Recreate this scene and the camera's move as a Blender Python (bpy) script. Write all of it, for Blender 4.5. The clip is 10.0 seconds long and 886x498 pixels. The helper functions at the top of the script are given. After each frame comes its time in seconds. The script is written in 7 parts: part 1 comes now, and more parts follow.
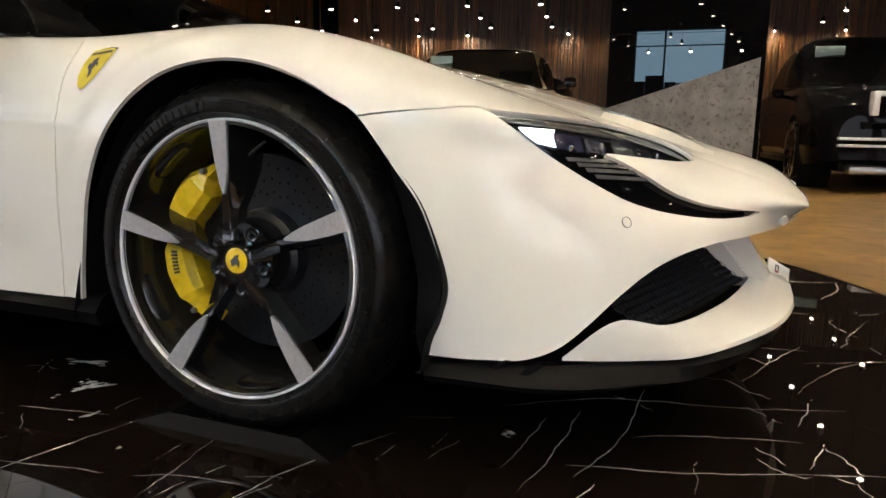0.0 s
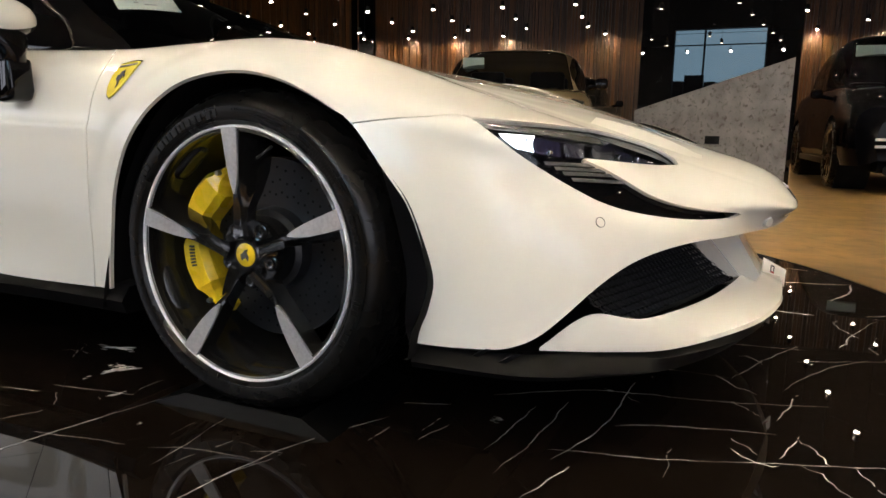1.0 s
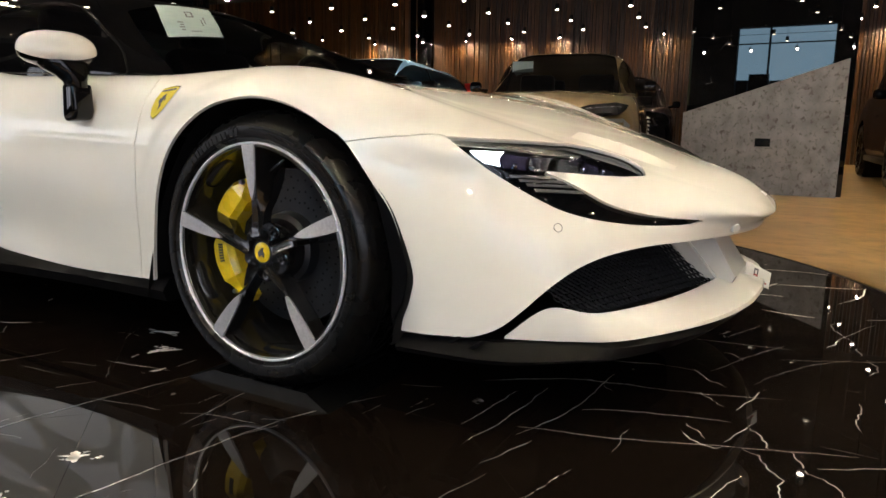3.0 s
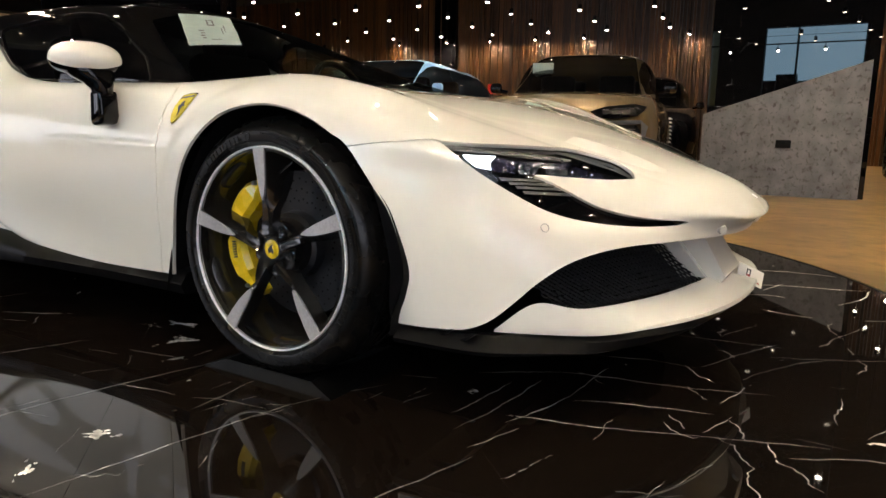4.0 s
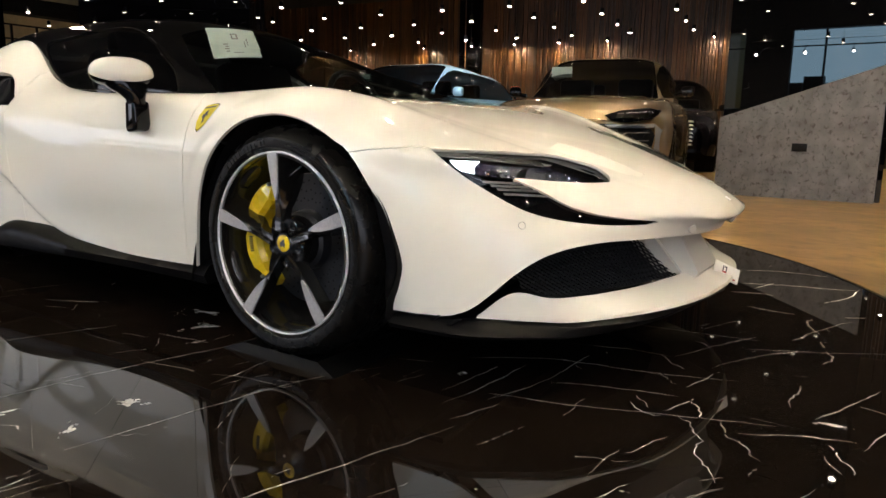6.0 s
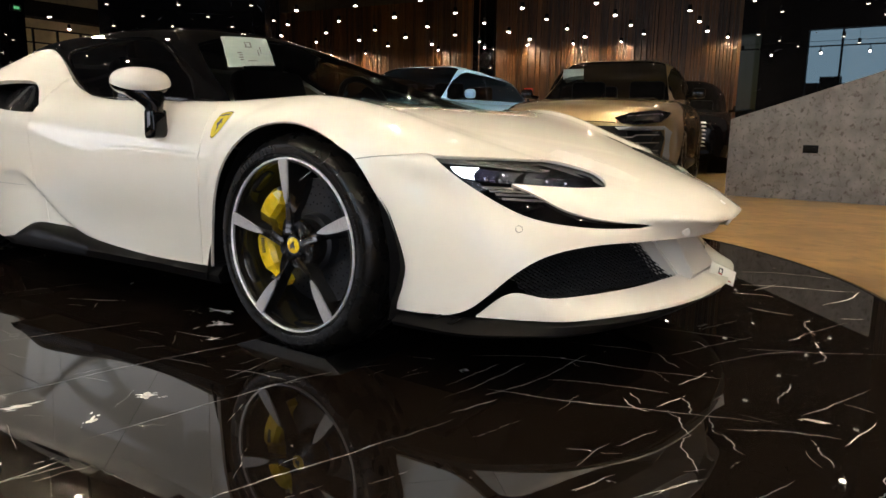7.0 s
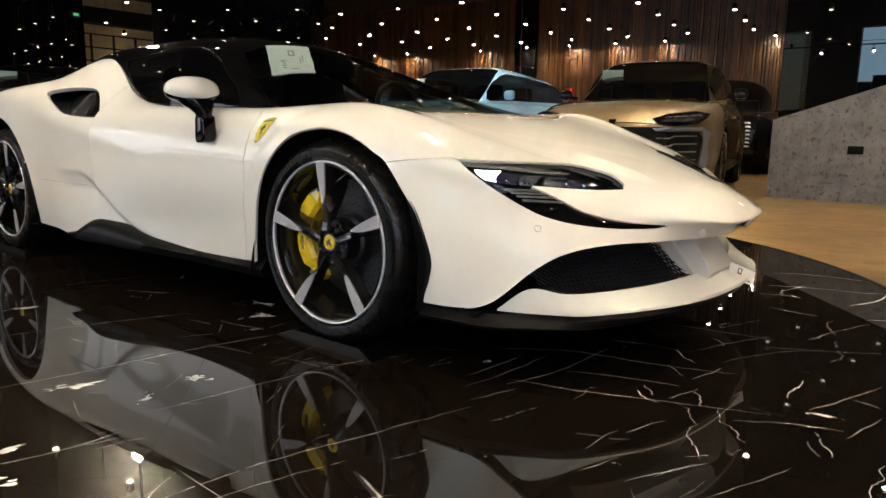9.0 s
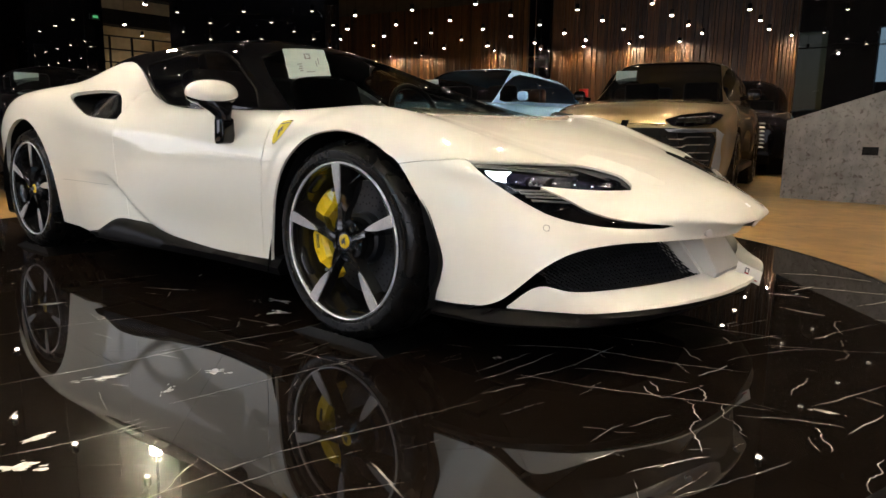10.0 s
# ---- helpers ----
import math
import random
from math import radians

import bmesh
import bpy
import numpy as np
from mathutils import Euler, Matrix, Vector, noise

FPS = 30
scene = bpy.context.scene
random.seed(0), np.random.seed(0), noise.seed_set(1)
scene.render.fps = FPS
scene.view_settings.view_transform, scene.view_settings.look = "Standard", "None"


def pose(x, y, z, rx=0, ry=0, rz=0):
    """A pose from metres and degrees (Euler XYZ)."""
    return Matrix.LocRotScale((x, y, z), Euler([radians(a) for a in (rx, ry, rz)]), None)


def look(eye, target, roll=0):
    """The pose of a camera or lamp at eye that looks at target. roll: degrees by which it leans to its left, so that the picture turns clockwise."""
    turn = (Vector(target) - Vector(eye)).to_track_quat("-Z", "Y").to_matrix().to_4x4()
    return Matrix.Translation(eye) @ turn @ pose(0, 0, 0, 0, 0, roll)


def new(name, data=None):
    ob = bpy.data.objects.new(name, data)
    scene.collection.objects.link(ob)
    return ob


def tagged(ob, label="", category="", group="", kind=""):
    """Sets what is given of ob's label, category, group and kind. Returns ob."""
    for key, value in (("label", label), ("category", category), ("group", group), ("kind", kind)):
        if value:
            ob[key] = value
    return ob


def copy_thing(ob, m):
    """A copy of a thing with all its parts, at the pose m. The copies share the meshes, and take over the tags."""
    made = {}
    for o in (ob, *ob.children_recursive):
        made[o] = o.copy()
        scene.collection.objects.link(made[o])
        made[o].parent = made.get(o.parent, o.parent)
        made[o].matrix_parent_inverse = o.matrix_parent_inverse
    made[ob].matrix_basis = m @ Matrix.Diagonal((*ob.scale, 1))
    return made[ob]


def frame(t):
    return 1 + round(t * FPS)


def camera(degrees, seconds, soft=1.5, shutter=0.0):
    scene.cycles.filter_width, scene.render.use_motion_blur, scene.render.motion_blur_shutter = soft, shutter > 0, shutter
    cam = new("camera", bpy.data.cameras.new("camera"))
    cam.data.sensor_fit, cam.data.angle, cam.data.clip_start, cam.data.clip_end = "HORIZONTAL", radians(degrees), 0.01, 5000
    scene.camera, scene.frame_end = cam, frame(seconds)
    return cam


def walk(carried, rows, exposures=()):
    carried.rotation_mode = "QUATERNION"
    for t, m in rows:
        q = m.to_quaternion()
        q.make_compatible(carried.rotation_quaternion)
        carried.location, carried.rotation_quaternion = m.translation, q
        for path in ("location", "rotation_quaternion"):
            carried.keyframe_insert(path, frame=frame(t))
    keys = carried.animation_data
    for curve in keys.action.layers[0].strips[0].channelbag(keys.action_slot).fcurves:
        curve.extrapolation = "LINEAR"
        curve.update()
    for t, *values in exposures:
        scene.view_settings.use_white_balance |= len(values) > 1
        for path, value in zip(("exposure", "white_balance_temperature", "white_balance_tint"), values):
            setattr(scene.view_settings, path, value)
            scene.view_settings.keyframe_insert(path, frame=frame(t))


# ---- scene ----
cam = camera(65.5, 10.0)
PATH = [
    (0, (0.827, -1.962, 0.606), (0.119, -0.122, 0.266), 1.0),
    (0.5, (0.888, -1.988, 0.61), (0.124, -0.171, 0.269), 1.0),
    (1, (0.951, -2.019, 0.619), (0.142, -0.222, 0.277), 1.0),
    (1.5, (1.014, -2.046, 0.628), (0.164, -0.268, 0.286), 0.9),
    (2, (1.075, -2.074, 0.64), (0.187, -0.315, 0.297), 0.9),
    (2.5, (1.135, -2.097, 0.651), (0.206, -0.36, 0.307), 0.9),
    (3, (1.191, -2.122, 0.658), (0.223, -0.406, 0.313), 0.8),
    (4.5, (1.352, -2.198, 0.678), (0.3, -0.533, 0.332), 0.9),
    (5, (1.401, -2.226, 0.681), (0.333, -0.571, 0.337), 0.8),
    (5.5, (1.443, -2.257, 0.684), (0.362, -0.611, 0.34), 0.9),
    (7, (1.559, -2.336, 0.712), (0.429, -0.722, 0.368), 0.9),
    (7.5, (1.595, -2.356, 0.718), (0.442, -0.759, 0.374), 0.8),
    (8, (1.626, -2.378, 0.722), (0.448, -0.799, 0.377), 0.8),
    (8.5, (1.653, -2.395, 0.723), (0.448, -0.836, 0.378), 0.7),
    (9, (1.676, -2.411, 0.729), (0.449, -0.871, 0.383), 0.8),
    (9.5, (1.696, -2.431, 0.733), (0.453, -0.903, 0.386), 0.7),
    (10, (1.718, -2.453, 0.735), (0.46, -0.937, 0.389), 0.8),
]
walk(cam, [(t, look(eye, aim, roll)) for t, eye, aim, roll in PATH])

# ---- light: dusk sky through the glass front behind the visitor, added fill, warm ceiling spots ----
world = bpy.data.worlds.new("dusk")
scene.world = world
world.use_nodes = True
wn = world.node_tree.nodes
sky = wn.new("ShaderNodeTexSky")
sky.sky_type, sky.sun_disc, sky.sun_elevation, sky.sun_rotation = "NISHITA", False, radians(6), radians(0)
world.node_tree.links.new(sky.outputs[0], wn["Background"].inputs[0])
wn["Background"].inputs[1].default_value = 0.05
SPOT_POWER = 4600.0      # radiance of each ceiling spot's face
HEAD_POWER = 1900.0    # radiance of each track head's lens
SKY_GLOW = 4.2          # radiance of the dusk sky outside the shop front


def sky_fill(m, w, h, power, colour):
    lamp = bpy.data.lights.new("sky_fill", "AREA")
    lamp.shape, lamp.size, lamp.size_y, lamp.energy, lamp.color = "RECTANGLE", w, h, power, colour
    ob = new("sky_fill", lamp)
    ob.matrix_world = m
    return ob


# dusk sky lamps in the side openings; the outer ones are unseen, added to fill the flank
for x, w, share in ((3.15, 1.3, 0.45), (5.15, 1.9, 0.45), (7.45, 1.9, 0.45), (-3.55, 1.9, 0.03), (-5.85, 1.9, 0.55), (-8.15, 1.9, 0.4)):
    sky_fill(look((x, -5.45, 1.9), (x, 0, 1.9)), w, 2.7, 1.5 * SKY_GLOW * w * 2.7 * math.pi * share, (0.84, 0.86, 1.0))
scene.view_settings.exposure = 0.25

# ---- materials ----
def nodes_of(name):
    m = bpy.data.materials.new(name)
    m.use_nodes = True
    return m, m.node_tree.nodes, m.node_tree.links, m.node_tree.nodes["Principled BSDF"]


def setv(b, **kw):
    for k, v in kw.items():
        b.inputs[k.replace("_", " ")].default_value = v


def plain(name, colour, rough=0.5, metal=0.0, vary=0.12, scale=30.0, bump=0.0, coat=0.0, spec=0.5):
    """A painted, moulded or cast surface: slight mottling, uneven gloss, fine relief."""
    m, n, l, b = nodes_of(name)
    setv(b, Roughness=rough, Metallic=metal)
    b.inputs["Specular IOR Level"].default_value = spec
    b.inputs["Coat Weight"].default_value = coat
    b.inputs["Coat Roughness"].default_value = 0.03
    tc = n.new("ShaderNodeTexCoord")
    t = n.new("ShaderNodeTexNoise")
    t.inputs["Scale"].default_value, t.inputs["Detail"].default_value = scale, 6
    l.new(tc.outputs["Object"], t.inputs["Vector"])
    r = n.new("ShaderNodeValToRGB")
    c = Vector(colour)
    r.color_ramp.elements[0].color = (*(c * (1 - vary)), 1)
    r.color_ramp.elements[1].color = (*[min(1, q) for q in c * (1 + vary)], 1)
    r.color_ramp.elements[0].position, r.color_ramp.elements[1].position = 0.3, 0.7
    l.new(t.outputs["Fac"], r.inputs["Fac"])
    l.new(r.outputs["Color"], b.inputs["Base Color"])
    t2 = n.new("ShaderNodeTexNoise")
    t2.inputs["Scale"].default_value, t2.inputs["Detail"].default_value = scale * 0.15, 3
    l.new(tc.outputs["Object"], t2.inputs["Vector"])
    mr = n.new("ShaderNodeMapRange")
    mr.inputs["To Min"].default_value, mr.inputs["To Max"].default_value = max(0.01, rough * 0.8), min(1, rough * 1.25)
    l.new(t2.outputs["Fac"], mr.inputs["Value"])
    l.new(mr.outputs["Result"], b.inputs["Roughness"])
    if bump:
        bp = n.new("ShaderNodeBump")
        bp.inputs["Strength"].default_value, bp.inputs["Distance"].default_value = bump, 0.002
        l.new(t.outputs["Fac"], bp.inputs["Height"])
        l.new(bp.outputs["Normal"], b.inputs["Normal"])
    return m


def car_paint(name, colour, metal=0.0, rough=0.35):
    m, n, l, b = nodes_of(name)
    setv(b, Base_Color=(*colour, 1), Metallic=metal, Roughness=rough)
    b.inputs["Coat Weight"].default_value, b.inputs["Coat Roughness"].default_value = 1.0, 0.008
    b.inputs["Specular IOR Level"].default_value = 0.02
    tc = n.new("ShaderNodeTexCoord")
    t = n.new("ShaderNodeTexNoise")
    t.inputs["Scale"].default_value, t.inputs["Detail"].default_value = 900, 2
    l.new(tc.outputs["Object"], t.inputs["Vector"])
    mx = n.new("ShaderNodeMix")
    mx.data_type, mx.blend_type = "RGBA", "MIX"
    mx.inputs[6].default_value = (*[q * 0.94 for q in colour], 1)
    mx.inputs[7].default_value = (*[min(1, q * 1.05) for q in colour], 1)
    l.new(t.outputs["Fac"], mx.inputs["Factor"])
    l.new(mx.outputs[2], b.inputs["Base Color"])
    t2 = n.new("ShaderNodeTexNoise")
    t2.inputs["Scale"].default_value = 4.0
    l.new(tc.outputs["Object"], t2.inputs["Vector"])
    bp = n.new("ShaderNodeBump")
    bp.inputs["Strength"].default_value, bp.inputs["Distance"].default_value = 0.004, 0.003
    l.new(t2.outputs["Fac"], bp.inputs["Height"])
    l.new(bp.outputs["Normal"], b.inputs["Coat Normal"])
    return m


def glow(name, colour, strength):
    m, n, l, b = nodes_of(name)
    setv(b, Base_Color=(0.8, 0.8, 0.8, 1), Emission_Color=(*colour, 1), Emission_Strength=strength)
    return m


def tinted_glass(name, tint, clear=0.35):
    """Dark glass: part of the light goes straight through with a tint, the rest is reflected."""
    m, n, l, b = nodes_of(name)
    setv(b, Base_Color=(0.004, 0.004, 0.005, 1), Roughness=0.02)
    b.inputs["Specular IOR Level"].default_value = 0.6
    tr = n.new("ShaderNodeBsdfTransparent")
    tr.inputs[0].default_value = (*tint, 1)
    mx = n.new("ShaderNodeMixShader")
    mx.inputs[0].default_value = clear
    l.new(b.outputs[0], mx.inputs[1])
    l.new(tr.outputs[0], mx.inputs[2])
    l.new(mx.outputs[0], n["Material Output"].inputs["Surface"])
    return m


# direction, scale, wander, width, share that shows, length against width
VEIN_SETS = ((-72, 3.4, 0.05, 0.0030, 0.60, 7.0), (-18, 3.0, 0.05, 0.0028, 0.62, 7.0), (45, 3.2, 0.30, 0.005, 0.64, 1.3))


def marble(name, base, vein, scale=1.0, rough=0.03, fine=False):
    """Polished dark stone: long thin broken veins in two directions, small pale flecks, faint clouds."""
    m, n, l, b = nodes_of(name)
    tc = n.new("ShaderNodeTexCoord")
    info = n.new("ShaderNodeObjectInfo")
    off = n.new("ShaderNodeVectorMath")
    off.operation = "ADD"
    sc = n.new("ShaderNodeVectorMath")
    sc.operation = "SCALE"
    l.new(info.outputs["Random"], sc.inputs["Scale"])
    sc.inputs[0].default_value = (0.0, 0.0, 0.0) if fine else (17.0, 31.0, 5.0)
    l.new(tc.outputs["Object"], off.inputs[0])
    l.new(sc.outputs[0], off.inputs[1])

    def noise_tex(s, d, vec):
        t = n.new("ShaderNodeTexNoise")
        t.inputs["Scale"].default_value, t.inputs["Detail"].default_value = s, d
        l.new(vec, t.inputs["Vector"])
        return t

    def math(op, a, c=None):
        q = n.new("ShaderNodeMath")
        q.operation = op
        for k, v in enumerate((a, c)):
            if v is None:
                continue
            if isinstance(v, (int, float)):
                q.inputs[k].default_value = v
            else:
                l.new(v, q.inputs[k])
        return q.outputs[0]

    total = None
    for angle, s, dist, width, cut, stretch in VEIN_SETS if fine else ((24, 1.15, 0.16, 0.0085, 0.47, 3.2), (-62, 0.95, 0.13, 0.007, 0.52, 3.0), (70, 2.6, 0.10, 0.010, 0.60, 1.2)):
        mp = n.new("ShaderNodeMapping")
        mp.inputs["Rotation"].default_value = (0.3, 0.2, radians(angle))
        mp.inputs["Scale"].default_value = (s * scale / stretch, s * scale, s * scale)
        mp.inputs["Location"].default_value = (angle * 0.37, 3.1 + s, 1.7)
        l.new(off.outputs[0], mp.inputs["Vector"])
        nz = noise_tex(3.5, 8, mp.outputs[0])
        wob = n.new("ShaderNodeVectorMath")
        wob.operation = "MULTIPLY_ADD"
        l.new(nz.outputs["Color"], wob.inputs[0])
        wob.inputs[1].default_value = (dist, dist, dist)
        l.new(mp.outputs[0], wob.inputs[2])
        v = n.new("ShaderNodeTexVoronoi")
        v.feature = "DISTANCE_TO_EDGE"
        v.inputs["Scale"].default_value = 1.0
        l.new(wob.outputs[0], v.inputs["Vector"])
        thin = noise_tex(2.2, 3, mp.outputs[0])
        w = math("MULTIPLY", thin.outputs["Fac"], width * 2)
        line = n.new("ShaderNodeMapRange")
        line.interpolation_type = "SMOOTHSTEP"
        l.new(v.outputs["Distance"], line.inputs["Value"])
        l.new(w, line.inputs["From Max"])
        line.inputs["From Min"].default_value = 0.0
        line.inputs["To Min"].default_value, line.inputs["To Max"].default_value = 1.0, 0.0
        gate = n.new("ShaderNodeMapRange")
        gate.interpolation_type = "SMOOTHSTEP"
        gn = noise_tex(1.7, 4, mp.outputs[0])
        l.new(gn.outputs["Fac"], gate.inputs["Value"])
        gate.inputs["From Min"].default_value, gate.inputs["From Max"].default_value = cut, cut + 0.1
        one = math("MULTIPLY", line.outputs[0], gate.outputs[0])
        total = one if total is None else math("MAXIMUM", total, one)
    fleck = noise_tex(11.0 * scale, 7, off.outputs[0])
    fl = n.new("ShaderNodeMapRange")
    l.new(fleck.outputs["Fac"], fl.inputs["Value"])
    fl.inputs["From Min"].default_value, fl.inputs["From Max"].default_value = 0.715, 0.75
    total = math("MAXIMUM", total, math("MULTIPLY", fl.outputs[0], 0.7))
    cloud = noise_tex(1.3 * scale, 6, off.outputs[0])
    cr = n.new("ShaderNodeValToRGB")
    cr.color_ramp.elements[0].color = (*[q * 0.6 for q in base], 1)
    cr.color_ramp.elements[1].color = (*[q * 1.8 for q in base], 1)
    l.new(cloud.outputs["Fac"], cr.inputs["Fac"])
    mx = n.new("ShaderNodeMix")
    mx.data_type = "RGBA"
    l.new(total, mx.inputs["Factor"])
    l.new(cr.outputs["Color"], mx.inputs[6])
    mx.inputs[7].default_value = (*vein, 1)
    l.new(mx.outputs[2], b.inputs["Base Color"])
    setv(b, Roughness=rough)
    return m


def wood(name, a, c, rough=0.45, scale=1.0):
    m, n, l, b = nodes_of(name)
    tc = n.new("ShaderNodeTexCoord")
    info = n.new("ShaderNodeObjectInfo")
    geo = n.new("ShaderNodeNewGeometry")
    mp = n.new("ShaderNodeMapping")
    mp.inputs["Scale"].default_value = (9 * scale, 9 * scale, 0.6 * scale)
    l.new(tc.outputs["Object"], mp.inputs["Vector"])
    t = n.new("ShaderNodeTexNoise")
    t.inputs["Scale"].default_value, t.inputs["Detail"].default_value, t.inputs["Distortion"].default_value = 4, 8, 0.6
    l.new(mp.outputs[0], t.inputs["Vector"])
    add = n.new("ShaderNodeMath")
    add.operation = "MULTIPLY_ADD"
    l.new(geo.outputs["Random Per Island"], add.inputs[0])
    add.inputs[1].default_value = 0.5
    l.new(t.outputs["Fac"], add.inputs[2])
    r = n.new("ShaderNodeValToRGB")
    r.color_ramp.elements[0].color, r.color_ramp.elements[1].color = (*a, 1), (*c, 1)
    r.color_ramp.elements[0].position, r.color_ramp.elements[1].position = 0.35, 1.05
    l.new(add.outputs[0], r.inputs["Fac"])
    l.new(r.outputs["Color"], b.inputs["Base Color"])
    setv(b, Roughness=rough)
    bp = n.new("ShaderNodeBump")
    bp.inputs["Strength"].default_value, bp.inputs["Distance"].default_value = 0.3, 0.002
    l.new(t.outputs["Fac"], bp.inputs["Height"])
    l.new(bp.outputs["Normal"], b.inputs["Normal"])
    return m


def mottled(name, base, spot, scale=6.0, lo=0.55, hi=0.62, rough=0.6, stretch=(1, 1, 1), bump=0.2, fine=0.25):
    """Stone or screed: base colour with darker irregular patches and fine grain."""
    m, n, l, b = nodes_of(name)
    tc = n.new("ShaderNodeTexCoord")
    mp = n.new("ShaderNodeMapping")
    mp.inputs["Scale"].default_value = stretch
    l.new(tc.outputs["Object"], mp.inputs["Vector"])
    t = n.new("ShaderNodeTexNoise")
    t.inputs["Scale"].default_value, t.inputs["Detail"].default_value, t.inputs["Roughness"].default_value = scale, 9, 0.62
    t.inputs["Distortion"].default_value = 0.5
    l.new(mp.outputs[0], t.inputs["Vector"])
    r = n.new("ShaderNodeMapRange")
    r.inputs["From Min"].default_value, r.inputs["From Max"].default_value = lo, hi
    l.new(t.outputs["Fac"], r.inputs["Value"])
    t2 = n.new("ShaderNodeTexNoise")
    t2.inputs["Scale"].default_value, t2.inputs["Detail"].default_value = scale * 0.3, 5
    l.new(mp.outputs[0], t2.inputs["Vector"])
    cr = n.new("ShaderNodeValToRGB")
    cr.color_ramp.elements[0].color = (*[q * (1 - fine) for q in base], 1)
    cr.color_ramp.elements[1].color = (*[min(1, q * (1 + fine)) for q in base], 1)
    cr.color_ramp.elements[0].position, cr.color_ramp.elements[1].position = 0.3, 0.7
    l.new(t2.outputs["Fac"], cr.inputs["Fac"])
    mx = n.new("ShaderNodeMix")
    mx.data_type = "RGBA"
    l.new(r.outputs[0], mx.inputs["Factor"])
    l.new(cr.outputs["Color"], mx.inputs[6])
    mx.inputs[7].default_value = (*spot, 1)
    l.new(mx.outputs[2], b.inputs["Base Color"])
    setv(b, Roughness=rough)
    bp = n.new("ShaderNodeBump")
    bp.inputs["Strength"].default_value, bp.inputs["Distance"].default_value = bump, 0.003
    l.new(t.outputs["Fac"], bp.inputs["Height"])
    l.new(bp.outputs["Normal"], b.inputs["Normal"])
    return m


PAINT_WHITE = car_paint("pearl_white_paint", (0.80, 0.765, 0.69))
PAINT_BRONZE = car_paint("bronze_metallic_paint", (0.30, 0.215, 0.115), 0.85, 0.30)
# window reflection on the bronze bumper, put into a blue-grey colour
BUMPER_SHEEN = car_paint("bumper_window_sheen", (0.30, 0.31, 0.33), 0.6, 0.30)
PAINT_BLUE = car_paint("pale_blue_paint", (0.27, 0.50, 0.80), 0.0, 0.35)
PAINT_BLACK = car_paint("black_car_paint", (0.003, 0.003, 0.004), 0.0, 0.10)
PAINT_BLACK.node_tree.nodes["Principled BSDF"].inputs["Coat Weight"].default_value = 0.15
GLOSS_BLACK = plain("gloss_black", (0.003, 0.003, 0.0035), 0.02, vary=0.2, coat=0.10, spec=0.25)
SATIN_BLACK = plain("satin_black_plastic", (0.0035, 0.0035, 0.004), 0.34, bump=0.06, scale=200, spec=0.10)
MATT_BLACK = plain("matt_black", (0.004, 0.004, 0.004), 0.8, scale=60, spec=0.2)
RAMP_BLACK = plain("dull_black_ramp_paint", (0.003, 0.003, 0.003), 0.36, scale=60, spec=0.07)
SEAM_GREY = plain("shadowed_seam_filler", (0.20, 0.19, 0.175), 0.6)
CARBON = plain("carbon_black", (0.014, 0.014, 0.016), 0.22, coat=0.3)
RUBBER = plain("tyre_rubber", (0.0042, 0.004, 0.0038), 0.27, bump=0.10, scale=120, spec=0.26)
RUBBER_PRINT = plain("tyre_lettering", (0.0065, 0.0063, 0.006), 0.3, spec=0.2)
RIM_DARK = plain("rim_anthracite", (0.007, 0.0068, 0.0066), 0.20, 0.0, scale=40, coat=0.7)
RIM_BARREL = plain("rim_barrel_grey", (0.012, 0.0115, 0.011), 0.20, 0.1, scale=40, coat=0.7)
RIM_BARREL.node_tree.nodes["Principled BSDF"].inputs["Coat Roughness"].default_value = 0.14
# bright reflections of cut metal and chrome, put into a pale non-metal colour
SHEEN_SILVER = plain("pale_metal_sheen", (0.82, 0.82, 0.84), 0.30, 0.0, vary=0.04, scale=90)
RIM_FACET = plain("spoke_brushed_silver", (0.42, 0.42, 0.44), 0.32, 0.35, vary=0.12, scale=140)
CHROME = plain("chrome", (0.75, 0.75, 0.76), 0.06, 1.0, vary=0.03)
STEEL = plain("brushed_steel", (0.4, 0.4, 0.4), 0.3, 1.0, scale=200)
BOLT = plain("dark_chrome_bolt", (0.16, 0.16, 0.165), 0.22, 0.9)
DISC = plain("ceramic_brake_disc", (0.014, 0.015, 0.018), 0.3, 0.2, scale=150, bump=0.1)
LAMP_INNER = plain("lamp_reflector_blue", (0.060, 0.058, 0.13), 0.14, 0.6, vary=0.4, scale=40, coat=0.6)
LAMP_BRIGHT = plain("lamp_lens_bright", (0.36, 0.37, 0.42), 0.12, 0.7, vary=0.45, scale=70, coat=0.6)
LIP_BLACK = plain("semi_gloss_black_plastic", (0.0032, 0.0032, 0.0036), 0.36, scale=200, spec=0.09)
LOUVRE = plain("grey_lamp_louvre", (0.22, 0.21, 0.20), 0.25, 0.4, coat=0.5)
GRILLE = plain("grille_gloss_black", (0.035, 0.035, 0.037), 0.22, coat=0.3)
ENAMEL = plain("yellow_enamel", (0.70, 0.56, 0.05), 0.25, coat=0.5)
YELLOW = plain("yellow_caliper_paint", (0.78, 0.52, 0.015), 0.28, scale=60, coat=0.4)
GLASS_DARK = tinted_glass("dark_car_glass", (0.30, 0.33, 0.31), 0.55)
GLASS_SCREEN = tinted_glass("smoked_windscreen_glass", (0.62, 0.68, 0.65), 0.80)
GLASS_LAMP = tinted_glass("lamp_cover_glass", (0.85, 0.88, 0.9), 0.86)
LED_WHITE = glow("lit_white_lamp", (0.86, 0.93, 1.0), 6.0)
